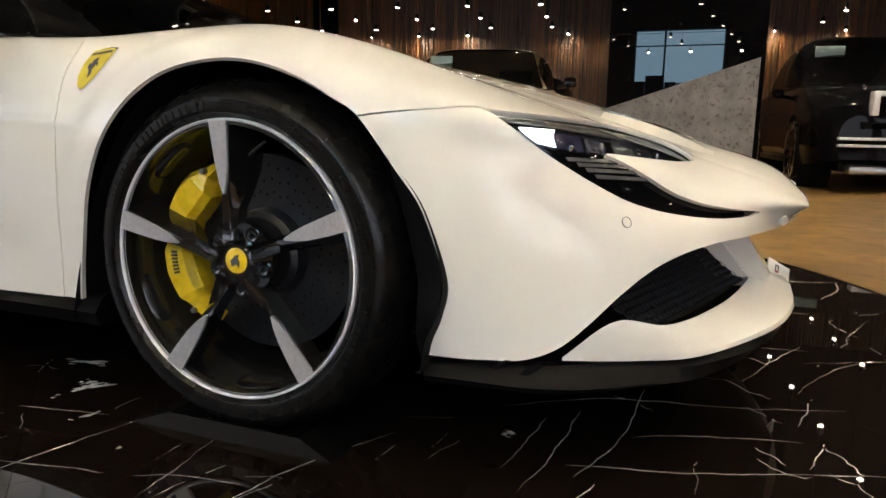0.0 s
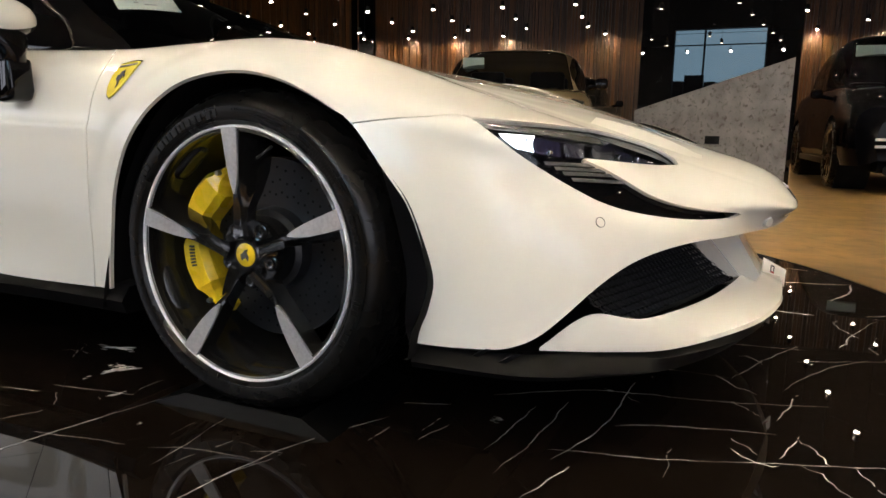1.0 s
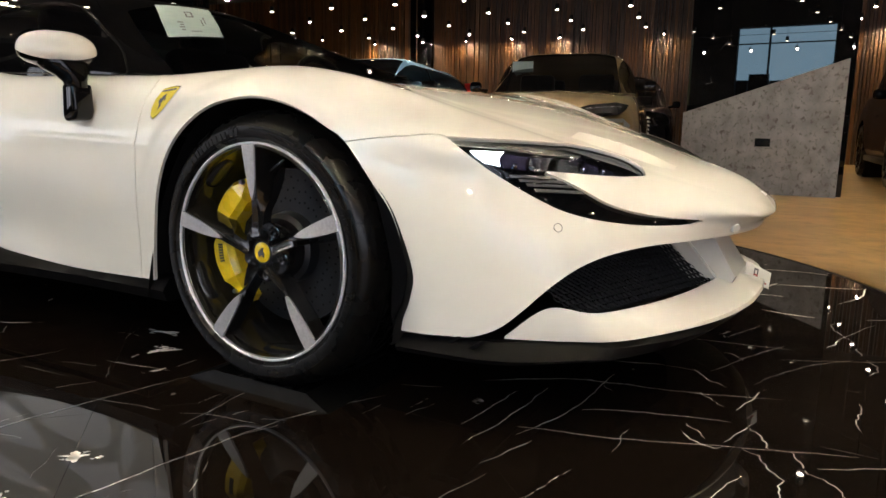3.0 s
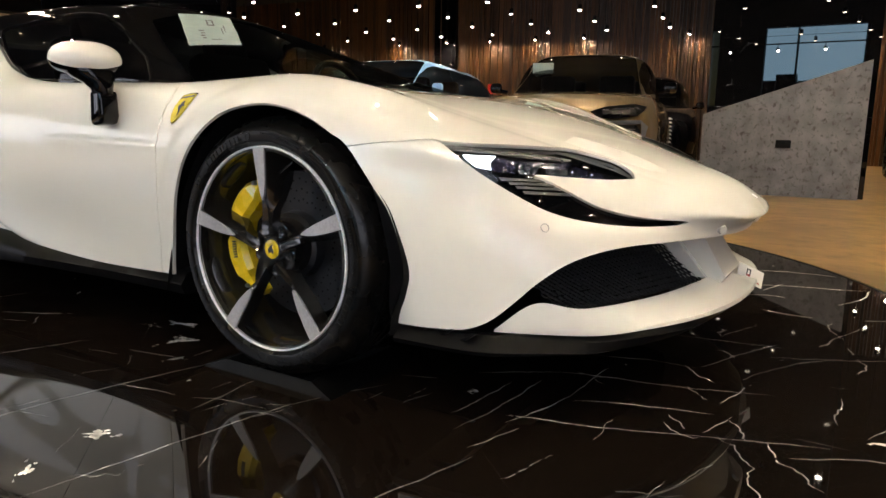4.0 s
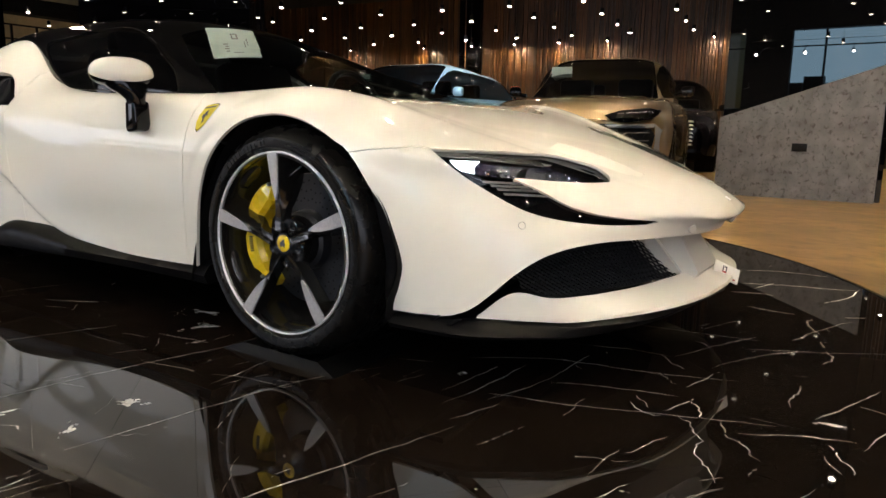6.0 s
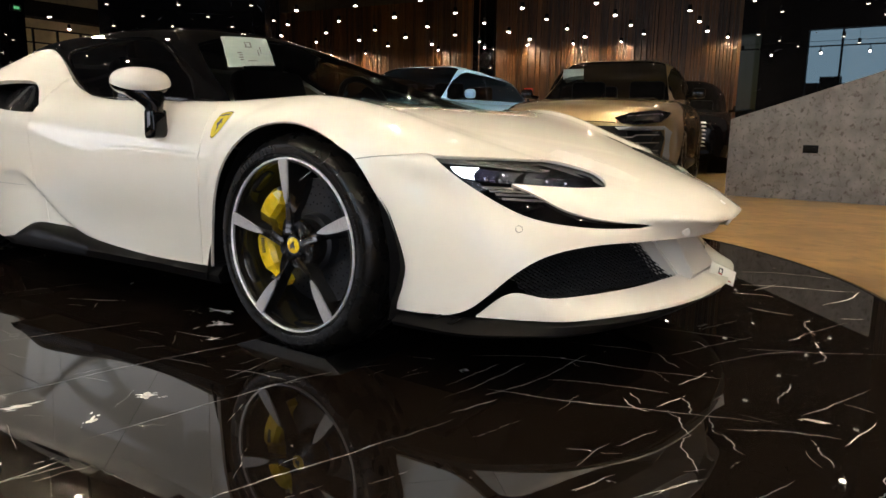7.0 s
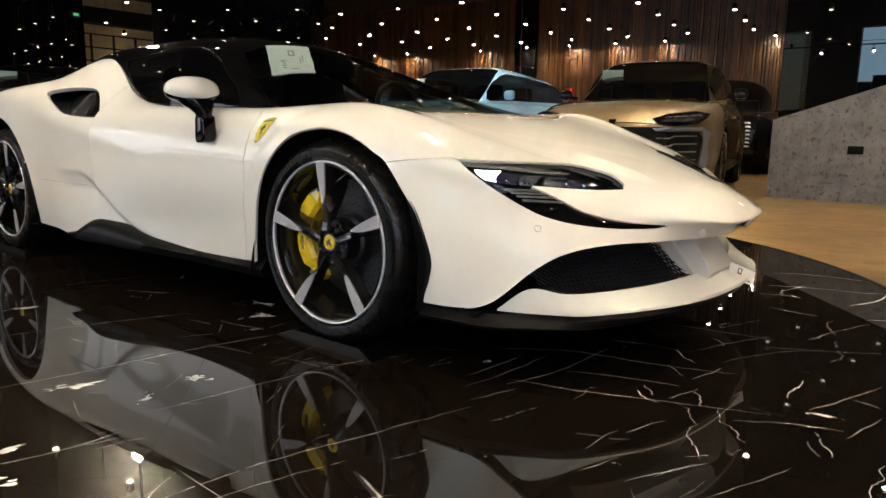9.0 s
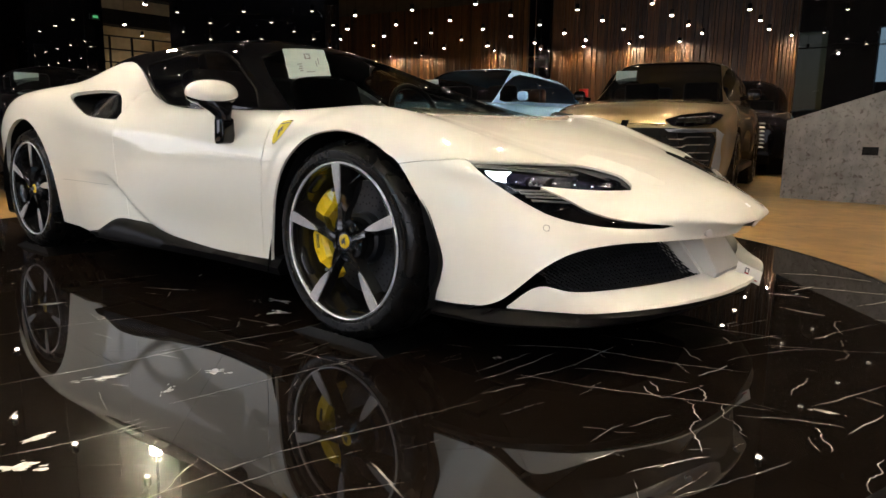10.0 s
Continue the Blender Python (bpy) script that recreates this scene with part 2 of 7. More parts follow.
WASH_FACE = glow("lit_washer", (1.0, 0.80, 0.54), SPOT_POWER * 0.55)
SPOT_FACE = glow("lit_ceiling_spot", (1.0, 0.835, 0.60), SPOT_POWER)
SPOT_RIM = glow("spot_glare", (1.0, 0.86, 0.66), 50.0)
PAPER = plain("white_paper", (0.27, 0.36, 0.35), 0.6, vary=0.04)
INK = plain("dark_print", (0.05, 0.05, 0.055), 0.6)
RED = plain("red_print", (0.35, 0.02, 0.02), 0.5)
MARBLE_FLOOR = marble("black_marble_floor", (0.0045, 0.0031, 0.0023), (0.62, 0.58, 0.52), 1.0, 0.022, True)
# mirror gloss is cut at shallow angles, to dim the stone screen's reflection
_n, _l = MARBLE_FLOOR.node_tree.nodes, MARBLE_FLOOR.node_tree.links
_w, _r = _n.new("ShaderNodeLayerWeight"), _n.new("ShaderNodeMapRange")
_w.inputs["Blend"].default_value = 0.5
for _k, _v in (("From Min", 0.72), ("From Max", 0.82), ("To Min", 0.36), ("To Max", 0.03)):
    _r.inputs[_k].default_value = _v
_l.new(_w.outputs["Facing"], _r.inputs["Value"])
_l.new(_r.outputs["Result"], _n["Principled BSDF"].inputs["Specular IOR Level"])
MARBLE_FLOOR.node_tree.nodes["Principled BSDF"].inputs["Coat Weight"].default_value = 0.05
MARBLE_FLOOR.node_tree.nodes["Principled BSDF"].inputs["Coat Roughness"].default_value = 0.24
VEIN = plain("white_vein_stone", (0.72, 0.69, 0.64), 0.05, vary=0.3, scale=60)
MARBLE_WALL = marble("black_marble_wall", (0.0024, 0.0024, 0.003), (0.30, 0.30, 0.32), 0.8, 0.012, True)
MARBLE_WALL.node_tree.nodes["Principled BSDF"].inputs["Specular IOR Level"].default_value = 0.6
SCREED = mottled("tan_polished_screed", (0.225, 0.134, 0.046), (0.080, 0.044, 0.014), 6.0, 0.47, 0.66, 0.28, (1, 1.25, 1), 0.12, 0.50)
STONE = mottled("grey_flecked_stone", (0.165, 0.160, 0.160), (0.062, 0.052, 0.046), 19.0, 0.53, 0.66, 0.5, (1.2, 1, 1.0), 0.18, 0.28)
WOOD = wood("lit_walnut_slats", (0.0065, 0.0023, 0.0007), (0.098, 0.039, 0.008))
CEILING = plain("black_ceiling_paint", (0.008, 0.008, 0.008), 0.85)
TAN_WALL = plain("tan_plaster", (0.42, 0.32, 0.18), 0.8, scale=8)

# ---- mesh helpers ----
def mesh_object(name, verts, faces, mat, parent=None, label="", smooth=True, sharp=35):
    me = bpy.data.meshes.new(name)
    me.from_pydata([tuple(map(float, v)) for v in verts], [], [tuple(map(int, f)) for f in faces])
    me.validate()
    if smooth:
        me.polygons.foreach_set("use_smooth", [True] * len(me.polygons))
        me.set_sharp_from_angle(angle=radians(sharp))
    me.materials.append(mat)
    ob = new(name, me)
    if parent:
        ob.parent = parent
    if label:
        ob["label"] = label
    return ob


def part(name, bm, mat, parent=None, label="", smooth=True, sharp=35):
    """Links a bmesh as one mesh object under a thing or a part."""
    bmesh.ops.recalc_face_normals(bm, faces=bm.faces)
    me = bpy.data.meshes.new(name)
    bm.to_mesh(me)
    bm.free()
    if smooth:
        me.polygons.foreach_set("use_smooth", [True] * len(me.polygons))
        me.set_sharp_from_angle(angle=radians(sharp))
    me.materials.append(mat)
    ob = new(name, me)
    if parent:
        ob.parent = parent
    if label:
        ob["label"] = label
    return ob


def thing(name, m, label, category, group="", kind=""):
    ob = new(name)
    ob.empty_display_size = 0.1
    ob.matrix_basis = m
    return tagged(ob, label, category, group, kind)


def box_into(bm, x0, x1, y0, y1, z0, z1, bevel=0.0, m=None):
    vs = [bm.verts.new((x, y, z)) for z in (z0, z1) for x, y in ((x0, y0), (x1, y0), (x1, y1), (x0, y1))]
    fs = [bm.faces.new([vs[i] for i in f]) for f in ((3, 2, 1, 0), (4, 5, 6, 7), (0, 1, 5, 4), (1, 2, 6, 5), (2, 3, 7, 6), (3, 0, 4, 7))]
    if bevel:
        es = list({e for f in fs for e in f.edges})
        r = bmesh.ops.bevel(bm, geom=es, offset=bevel, segments=2, profile=0.5, affect="EDGES")
        vs = list({v for f in r["faces"] for v in f.verts} | {v for v in vs if v.is_valid})
    if m is not None:
        bmesh.ops.transform(bm, matrix=m, verts=[v for v in vs if v.is_valid])
    return bm


def box(x0, x1, y0, y1, z0, z1, bevel=0.0, m=None):
    return box_into(bmesh.new(), x0, x1, y0, y1, z0, z1, bevel, m)


def turned_into(bm, profile, n=48, axis="Y", m=None, close=False, caps=True):
    """A body of revolution: profile points (radius, along)."""
    rings = []
    for r, a in profile:
        ring = []
        for k in range(n):
            t = 2 * math.pi * k / n
            p = (r * math.cos(t), a, r * math.sin(t)) if axis == "Y" else (r * math.cos(t), r * math.sin(t), a)
            v = Vector(p)
            ring.append(bm.verts.new(m @ v if m is not None else v))
        rings.append(ring)
    pairs = list(zip(rings, rings[1:])) + ([(rings[-1], rings[0])] if close else [])
    for a, b in pairs:
        for k in range(n):
            bm.faces.new((a[k], a[(k + 1) % n], b[(k + 1) % n], b[k]))
    if caps and not close:
        for ring, (r, _) in ((rings[0], profile[0]), (rings[-1], profile[-1])):
            if r > 1e-4:
                bm.faces.new(ring)
    return bm


def turned(profile, n=48, axis="Y", m=None, close=False, caps=True):
    return turned_into(bmesh.new(), profile, n, axis, m, close, caps)


def extruded_into(bm, outline, y0, y1, m=None):
    """A flat outline in x, z given depth from y0 to y1."""
    a = [bm.verts.new((x, y0, z)) for x, z in outline]
    b = [bm.verts.new((x, y1, z)) for x, z in outline]
    bm.faces.new(a)
    bm.faces.new(b[::-1])
    for k in range(len(a)):
        bm.faces.new((a[k], b[k], b[(k + 1) % len(a)], a[(k + 1) % len(a)]))
    if m is not None:
        bmesh.ops.transform(bm, matrix=m, verts=a + b)
    return bm


def extruded(outline, y0, y1, m=None):
    return extruded_into(bmesh.new(), outline, y0, y1, m)


def tube_into(bm, pts, r, n=8):
    pts = [Vector(p) for p in pts]
    rings = []
    for i, p in enumerate(pts):
        d = (pts[min(i + 1, len(pts) - 1)] - pts[max(i - 1, 0)]).normalized()
        q = d.to_track_quat("Z", "Y")
        rr = r[i] if isinstance(r, (list, tuple)) else r
        rings.append([bm.verts.new(p + q @ Vector((rr * math.cos(2 * math.pi * k / n), rr * math.sin(2 * math.pi * k / n), 0))) for k in range(n)])
    for a, b in zip(rings, rings[1:]):
        for k in range(n):
            bm.faces.new((a[k], a[(k + 1) % n], b[(k + 1) % n], b[k]))
    bm.faces.new(rings[0][::-1])
    bm.faces.new(rings[-1])
    return bm


def tube(pts, r, n=8):
    return tube_into(bmesh.new(), pts, r, n)


def hermite(xs, ys, x):
    """Smooth curve through the knots xs, ys."""
    xs, ys = np.asarray(xs, float), np.asarray(ys, float)
    d, h = np.diff(ys) / np.diff(xs), np.diff(xs)
    m = np.empty_like(ys)
    m[1:-1] = (d[:-1] * h[1:] + d[1:] * h[:-1]) / (h[1:] + h[:-1])
    m[0], m[-1] = d[0], d[-1]
    x = np.clip(x, xs[0], xs[-1])
    i = np.clip(np.searchsorted(xs, x) - 1, 0, len(xs) - 2)
    t = (x - xs[i]) / h[i]
    return ((2 * t**3 - 3 * t**2 + 1) * ys[i] + (t**3 - 2 * t**2 + t) * h[i] * m[i]
            + (3 * t**2 - 2 * t**3) * ys[i + 1] + (t**3 - t**2) * h[i] * m[i + 1])


def rail_surface(x, v, st, ry, rz):
    """Points of a skin stretched over rails: x along the car, v counts the rails from the sill to the centre line."""
    x, v = np.asarray(x, float).ravel(), np.asarray(v, float).ravel()
    top = len(ry) - 1
    i = np.clip(np.floor(v).astype(int), 0, top - 1)
    t, k = v - i, np.arange(x.size)

    def cross(rails):
        q = np.stack([hermite(st, r, x) for r in rails])
        p1, p2 = q[i, k], q[i + 1, k]
        p0 = np.where(i > 0, q[np.maximum(i - 1, 0), k], 2 * p1 - p2)
        p3 = np.where(i < top - 1, q[np.minimum(i + 2, top), k], 2 * p2 - p1)
        return 0.5 * (2 * p1 + (p2 - p0) * t + (2 * p0 - 5 * p1 + 4 * p2 - p3) * t**2 + (3 * p1 - p0 - 3 * p2 + p3) * t**3)

    return np.stack([x, np.maximum(cross(ry), 0), cross(rz)], 1)


def smooth_line(pts, n=6, closed=False):
    """A rounded line through 2D points."""
    p = np.asarray(pts, float)
    out = []
    count = len(p) if closed else len(p) - 1
    for i in range(count):
        a, b = p[i], p[(i + 1) % len(p)]
        pa = p[i - 1] if closed or i > 0 else 2 * a - b
        pb = p[(i + 2) % len(p)] if closed or i + 2 < len(p) else 2 * b - a
        for k in range(n):
            t = k / n
            out.append(0.5 * (2 * a + (b - pa) * t + (2 * pa - 5 * a + 4 * b - pb) * t * t + (3 * a - pa - 3 * b + pb) * t**3))
    if not closed:
        out.append(p[-1])
    return np.array(out)


def inside(pts, poly):
    """Signed distance of 2D points to a closed outline, positive inside."""
    pts, a = np.asarray(pts, float), np.asarray(poly, float)
    b = np.roll(a, -1, 0)
    best, odd = np.full(len(pts), 1e9), np.zeros(len(pts), bool)
    for (ax, ay), (bx, by) in zip(a, b):
        dx, dy = bx - ax, by - ay
        t = np.clip(((pts[:, 0] - ax) * dx + (pts[:, 1] - ay) * dy) / max(dx * dx + dy * dy, 1e-12), 0, 1)
        best = np.minimum(best, np.hypot(pts[:, 0] - ax - t * dx, pts[:, 1] - ay - t * dy))
        if ay != by:
            odd ^= ((ay > pts[:, 1]) != (by > pts[:, 1])) & (pts[:, 0] < dx * (pts[:, 1] - ay) / dy + ax)
    return np.where(odd, best, -best)


def clip_skin(points, faces, value):
    """Keeps the part of a skin where value >= 0; cuts the faces along the zero line. points carry extra columns."""
    out_pts, out_faces, made, kept = [], [], {}, {}
    value = np.where(np.abs(value) < 1e-7, 1e-7, value)
    keep = value >= 0

    def old(i):
        if i not in kept:
            kept[i] = len(out_pts)
            out_pts.append(points[i])
        return kept[i]

    def cut(i, j):
        key = (i, j) if i < j else (j, i)
        if key not in made:
            a, b = key
            t = value[a] / (value[a] - value[b])
            made[key] = len(out_pts)
            out_pts.append(points[a] * (1 - t) + points[b] * t)
        return made[key]

    for f in faces:
        k = [keep[i] for i in f]
        if all(k):
            out_faces.append([old(i) for i in f])
        elif any(k):
            g = []
            for i, j in zip(f, f[1:] + f[:1]):
                if keep[i]:
                    g.append(old(i))
                if keep[i] != keep[j]:
                    g.append(cut(i, j))
            if len(g) > 2:
                out_faces.append(g)
    return np.array(out_pts), out_faces


def skin_normals(p, faces):
    n = np.zeros((len(p), 3))
    for f in faces:
        a, b, c = p[f[0]], p[f[1]], p[f[2]]
        w = np.cross(b - a, c - a)
        if len(f) > 3:
            w = w + np.cross(c - a, p[f[3]] - a)
        for i in f:
            n[i] += w
    return n / np.maximum(np.linalg.norm(n, axis=1), 1e-12)[:, None]


def folded(p, faces, depth=0.02, roll=0.003):
    """Turns the open edges of a panel inwards, with a small rounded fold, so that it has thickness."""
    p = np.asarray(p)[:, :3]
    n = skin_normals(p, faces)
    count = {}
    for f in faces:
        for a, b in zip(f, f[1:] + f[:1]):
            count[(a, b)] = count.get((a, b), 0) + 1
    rim = [(a, b) for a, b in count if (b, a) not in count]
    pts, faces = list(p), [list(f) for f in faces]
    ring1, ring2 = {}, {}
    for a, b in rim:
        for i in (a, b):
            if i not in ring1:
                ring1[i] = len(pts)
                pts.append(p[i] - n[i] * roll)
                ring2[i] = len(pts)
                pts.append(p[i] - n[i] * depth)
    for a, b in rim:
        faces.append([b, a, ring1[a], ring1[b]])
        faces.append([ring1[b], ring1[a], ring2[a], ring2[b]])
    return np.array(pts), faces


def mirrored(p, faces):
    """Adds the other side of a skin and joins the two along the middle."""
    p = np.asarray(p)
    n = len(p)
    both = np.concatenate([p, p * [1, -1, 1]])
    ids = np.arange(2 * n)
    for i in np.where(np.abs(p[:, 1]) < 1e-5)[0]:
        ids[n + i] = i
    fs = [list(f) for f in faces]
    for f in faces:
        g = [int(ids[n + i]) for i in f][::-1]
        fs.append(g)
    return both, fs

# ---- the showroom ----
ROOM = pose(0, 0, 0, 0, 0, 7.4)     # the building stands at a slight angle to the turntable's car
CEIL = 2.83     # height of the hanging spots
TOP = 4.2       # black ceiling above them


def slab(name, x0, x1, y0, y1, z0, z1, mat, label, m=None, category=""):
    ob = part(name, box(x0, x1, y0, y1, z0, z1), mat, smooth=False)
    ob.matrix_basis = m if m is not None else Matrix()
    return tagged(ob, label, category or name.split("_")[0], kind="structure")


# tan floor with a round hole that holds the marble disc
DISC_C, DISC_R = Vector((-1.30, 0.0, 0.0)), 3.015
bm = bmesh.new()
inner = [bm.verts.new((DISC_C.x + (DISC_R + 0.004) * math.cos(2 * math.pi * k / 128), (DISC_R + 0.004) * math.sin(2 * math.pi * k / 128), 0.0)) for k in range(128)]
lower = [bm.verts.new((v.co.x, v.co.y, -0.06)) for v in inner]
outer = []
for k in range(128):
    a = 2 * math.pi * k / 128
    c, s = math.cos(a), math.sin(a)
    q = 24.0 / max(abs(c), abs(s))
    outer.append(bm.verts.new((c * q, s * q, 0.0)))
for k in range(128):
    j = (k + 1) % 128
    bm.faces.new((inner[k], outer[k], outer[j], inner[j]))
    bm.faces.new((inner[k], inner[j], lower[j], lower[k]))
tagged(part("floor", bm, SCREED, smooth=False), "tan polished screed floor of the showroom", "floor", kind="structure")

turntable = thing("marble_disc", pose(*DISC_C), "round polished black marble floor with white veins under the sports car", "floor", kind="structure")
part("edge_ring", turned([(DISC_R, -0.05), (DISC_R, 0.001), (DISC_R - 0.012, 0.0025), (DISC_R - 0.02, 0.0025), (DISC_R - 0.02, -0.05)], 160, "Z", close=True), SATIN_BLACK, turntable)
# square stone tiles, cut by the disc's rim
TILE = 0.80
tile_axis, tile_shift = Matrix.Rotation(radians(-43.0), 2), Vector((0.0, -0.167))
for i in range(-5, 6):
    for j in range(-5, 6):
        g = 0.0004
        sq = [tile_shift + Vector(((i + a) * TILE + (g if a == 0 else -g), (j + b) * TILE + (g if b == 0 else -g))) for a, b in ((0, 0), (1, 0), (1, 1), (0, 1))]
        poly = []
        for a, b in zip(sq, sq[1:] + sq[:1]):
            poly += [a.lerp(b, k / 8) for k in range(8)]
        r = DISC_R - 0.021
        ins = [p.length <= r for p in poly]
        if not any(ins):
            continue
        cut = []
        for k, p in enumerate(poly):
            q = poly[(k + 1) % len(poly)]
            if ins[k]:
                cut.append(p)
            if ins[k] != ins[(k + 1) % len(poly)]:
                lo, hi = (p, q) if ins[k] else (q, p)
                for _ in range(20):
                    mid = (lo + hi) / 2
                    lo, hi = (mid, hi) if mid.length <= r else (lo, mid)
                cut.append(lo)
        # follow the rim where the square leaves the disc
        full = []
        for p, q in zip(cut, cut[1:] + cut[:1]):
            full.append(p)
            if p.length > r - 1e-3 and q.length > r - 1e-3 and (p - q).length > 0.03:
                steps = 6
                for s in range(1, steps):
                    full.append(p.lerp(q, s / steps).normalized() * r)
        if len(full) < 3:
            continue
        bm = bmesh.new()
        top = [bm.verts.new((*(tile_axis @ p), 0.0)) for p in full]
        low = [bm.verts.new((v.co.x, v.co.y, -0.02)) for v in top]
        try:
            bm.faces.new(top)
        except ValueError:
            bm.free()
            continue
        for k in range(len(top)):
            bm.faces.new((top[k], low[k], low[(k + 1) % len(top)], top[(k + 1) % len(top)]))
        part("tile", bm, MARBLE_FLOOR, turntable, smooth=False)
part("bed", turned([(0.001, -0.05), (DISC_R - 0.02, -0.05), (DISC_R - 0.02, -0.012), (0.001, -0.012)], 96, "Z"), MATT_BLACK, turntable)



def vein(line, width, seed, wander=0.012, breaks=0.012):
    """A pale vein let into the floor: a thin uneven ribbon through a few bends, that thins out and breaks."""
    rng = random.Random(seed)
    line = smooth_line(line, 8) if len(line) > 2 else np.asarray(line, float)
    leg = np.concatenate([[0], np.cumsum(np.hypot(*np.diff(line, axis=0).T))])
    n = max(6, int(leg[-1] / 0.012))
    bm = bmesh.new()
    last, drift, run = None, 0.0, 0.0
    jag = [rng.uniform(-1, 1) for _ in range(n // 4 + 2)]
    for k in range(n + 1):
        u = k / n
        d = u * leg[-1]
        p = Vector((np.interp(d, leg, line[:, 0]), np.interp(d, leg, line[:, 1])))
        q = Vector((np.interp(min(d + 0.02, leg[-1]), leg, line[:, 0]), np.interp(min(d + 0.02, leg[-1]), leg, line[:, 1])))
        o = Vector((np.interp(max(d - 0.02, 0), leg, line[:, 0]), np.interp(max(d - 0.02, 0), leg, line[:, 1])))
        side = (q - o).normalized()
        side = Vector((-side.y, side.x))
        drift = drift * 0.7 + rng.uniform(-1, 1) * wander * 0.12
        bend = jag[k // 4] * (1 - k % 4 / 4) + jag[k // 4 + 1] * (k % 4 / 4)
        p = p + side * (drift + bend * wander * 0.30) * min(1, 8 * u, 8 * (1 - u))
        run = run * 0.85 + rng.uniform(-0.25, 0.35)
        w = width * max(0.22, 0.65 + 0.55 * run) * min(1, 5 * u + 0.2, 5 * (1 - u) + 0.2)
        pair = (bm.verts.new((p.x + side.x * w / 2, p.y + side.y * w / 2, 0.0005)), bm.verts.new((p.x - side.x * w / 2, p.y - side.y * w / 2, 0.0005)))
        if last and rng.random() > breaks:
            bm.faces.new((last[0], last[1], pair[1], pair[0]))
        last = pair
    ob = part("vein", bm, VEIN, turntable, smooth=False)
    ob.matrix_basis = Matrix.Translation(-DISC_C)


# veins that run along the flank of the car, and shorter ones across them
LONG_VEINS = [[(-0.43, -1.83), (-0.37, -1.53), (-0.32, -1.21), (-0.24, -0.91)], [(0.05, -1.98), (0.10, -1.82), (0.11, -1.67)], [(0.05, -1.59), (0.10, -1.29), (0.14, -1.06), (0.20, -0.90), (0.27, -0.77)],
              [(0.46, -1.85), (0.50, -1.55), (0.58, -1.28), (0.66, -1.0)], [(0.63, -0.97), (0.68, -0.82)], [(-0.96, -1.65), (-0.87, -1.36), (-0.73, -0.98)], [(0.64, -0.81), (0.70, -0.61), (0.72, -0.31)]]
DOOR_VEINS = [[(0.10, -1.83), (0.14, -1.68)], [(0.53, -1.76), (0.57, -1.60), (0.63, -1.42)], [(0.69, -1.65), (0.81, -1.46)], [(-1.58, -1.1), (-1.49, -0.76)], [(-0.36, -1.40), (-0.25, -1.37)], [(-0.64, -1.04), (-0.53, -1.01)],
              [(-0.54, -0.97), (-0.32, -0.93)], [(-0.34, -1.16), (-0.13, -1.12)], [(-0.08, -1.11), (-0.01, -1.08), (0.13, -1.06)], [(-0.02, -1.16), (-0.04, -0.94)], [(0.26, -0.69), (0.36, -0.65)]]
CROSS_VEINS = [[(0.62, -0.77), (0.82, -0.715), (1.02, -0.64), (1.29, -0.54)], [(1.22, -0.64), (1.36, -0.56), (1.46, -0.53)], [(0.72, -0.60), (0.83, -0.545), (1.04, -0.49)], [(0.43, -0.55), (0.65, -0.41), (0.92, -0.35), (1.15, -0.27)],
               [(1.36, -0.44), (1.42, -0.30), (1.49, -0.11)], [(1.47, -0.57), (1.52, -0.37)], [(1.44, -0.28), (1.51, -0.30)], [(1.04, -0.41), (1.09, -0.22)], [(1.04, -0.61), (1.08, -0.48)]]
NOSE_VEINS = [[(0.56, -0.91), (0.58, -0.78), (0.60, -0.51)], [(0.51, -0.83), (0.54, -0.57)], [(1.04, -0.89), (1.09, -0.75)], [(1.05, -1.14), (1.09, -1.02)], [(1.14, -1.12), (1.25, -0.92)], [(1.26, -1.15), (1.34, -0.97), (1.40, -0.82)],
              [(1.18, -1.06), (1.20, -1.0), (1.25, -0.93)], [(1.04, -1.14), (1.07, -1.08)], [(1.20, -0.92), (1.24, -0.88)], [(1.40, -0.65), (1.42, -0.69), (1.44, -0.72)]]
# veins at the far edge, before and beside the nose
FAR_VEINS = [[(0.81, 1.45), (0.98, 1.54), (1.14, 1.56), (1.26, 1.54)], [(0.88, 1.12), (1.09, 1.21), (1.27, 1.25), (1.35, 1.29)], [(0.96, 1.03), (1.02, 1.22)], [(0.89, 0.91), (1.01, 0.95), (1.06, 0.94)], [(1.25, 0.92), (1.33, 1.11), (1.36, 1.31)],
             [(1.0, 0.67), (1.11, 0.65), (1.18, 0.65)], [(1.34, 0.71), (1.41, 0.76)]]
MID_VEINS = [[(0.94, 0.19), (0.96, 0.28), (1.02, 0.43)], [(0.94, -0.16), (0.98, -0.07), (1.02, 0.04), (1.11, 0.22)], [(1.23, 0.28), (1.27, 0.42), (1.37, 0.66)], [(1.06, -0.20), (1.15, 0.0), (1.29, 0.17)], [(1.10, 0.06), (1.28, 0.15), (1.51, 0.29)]]
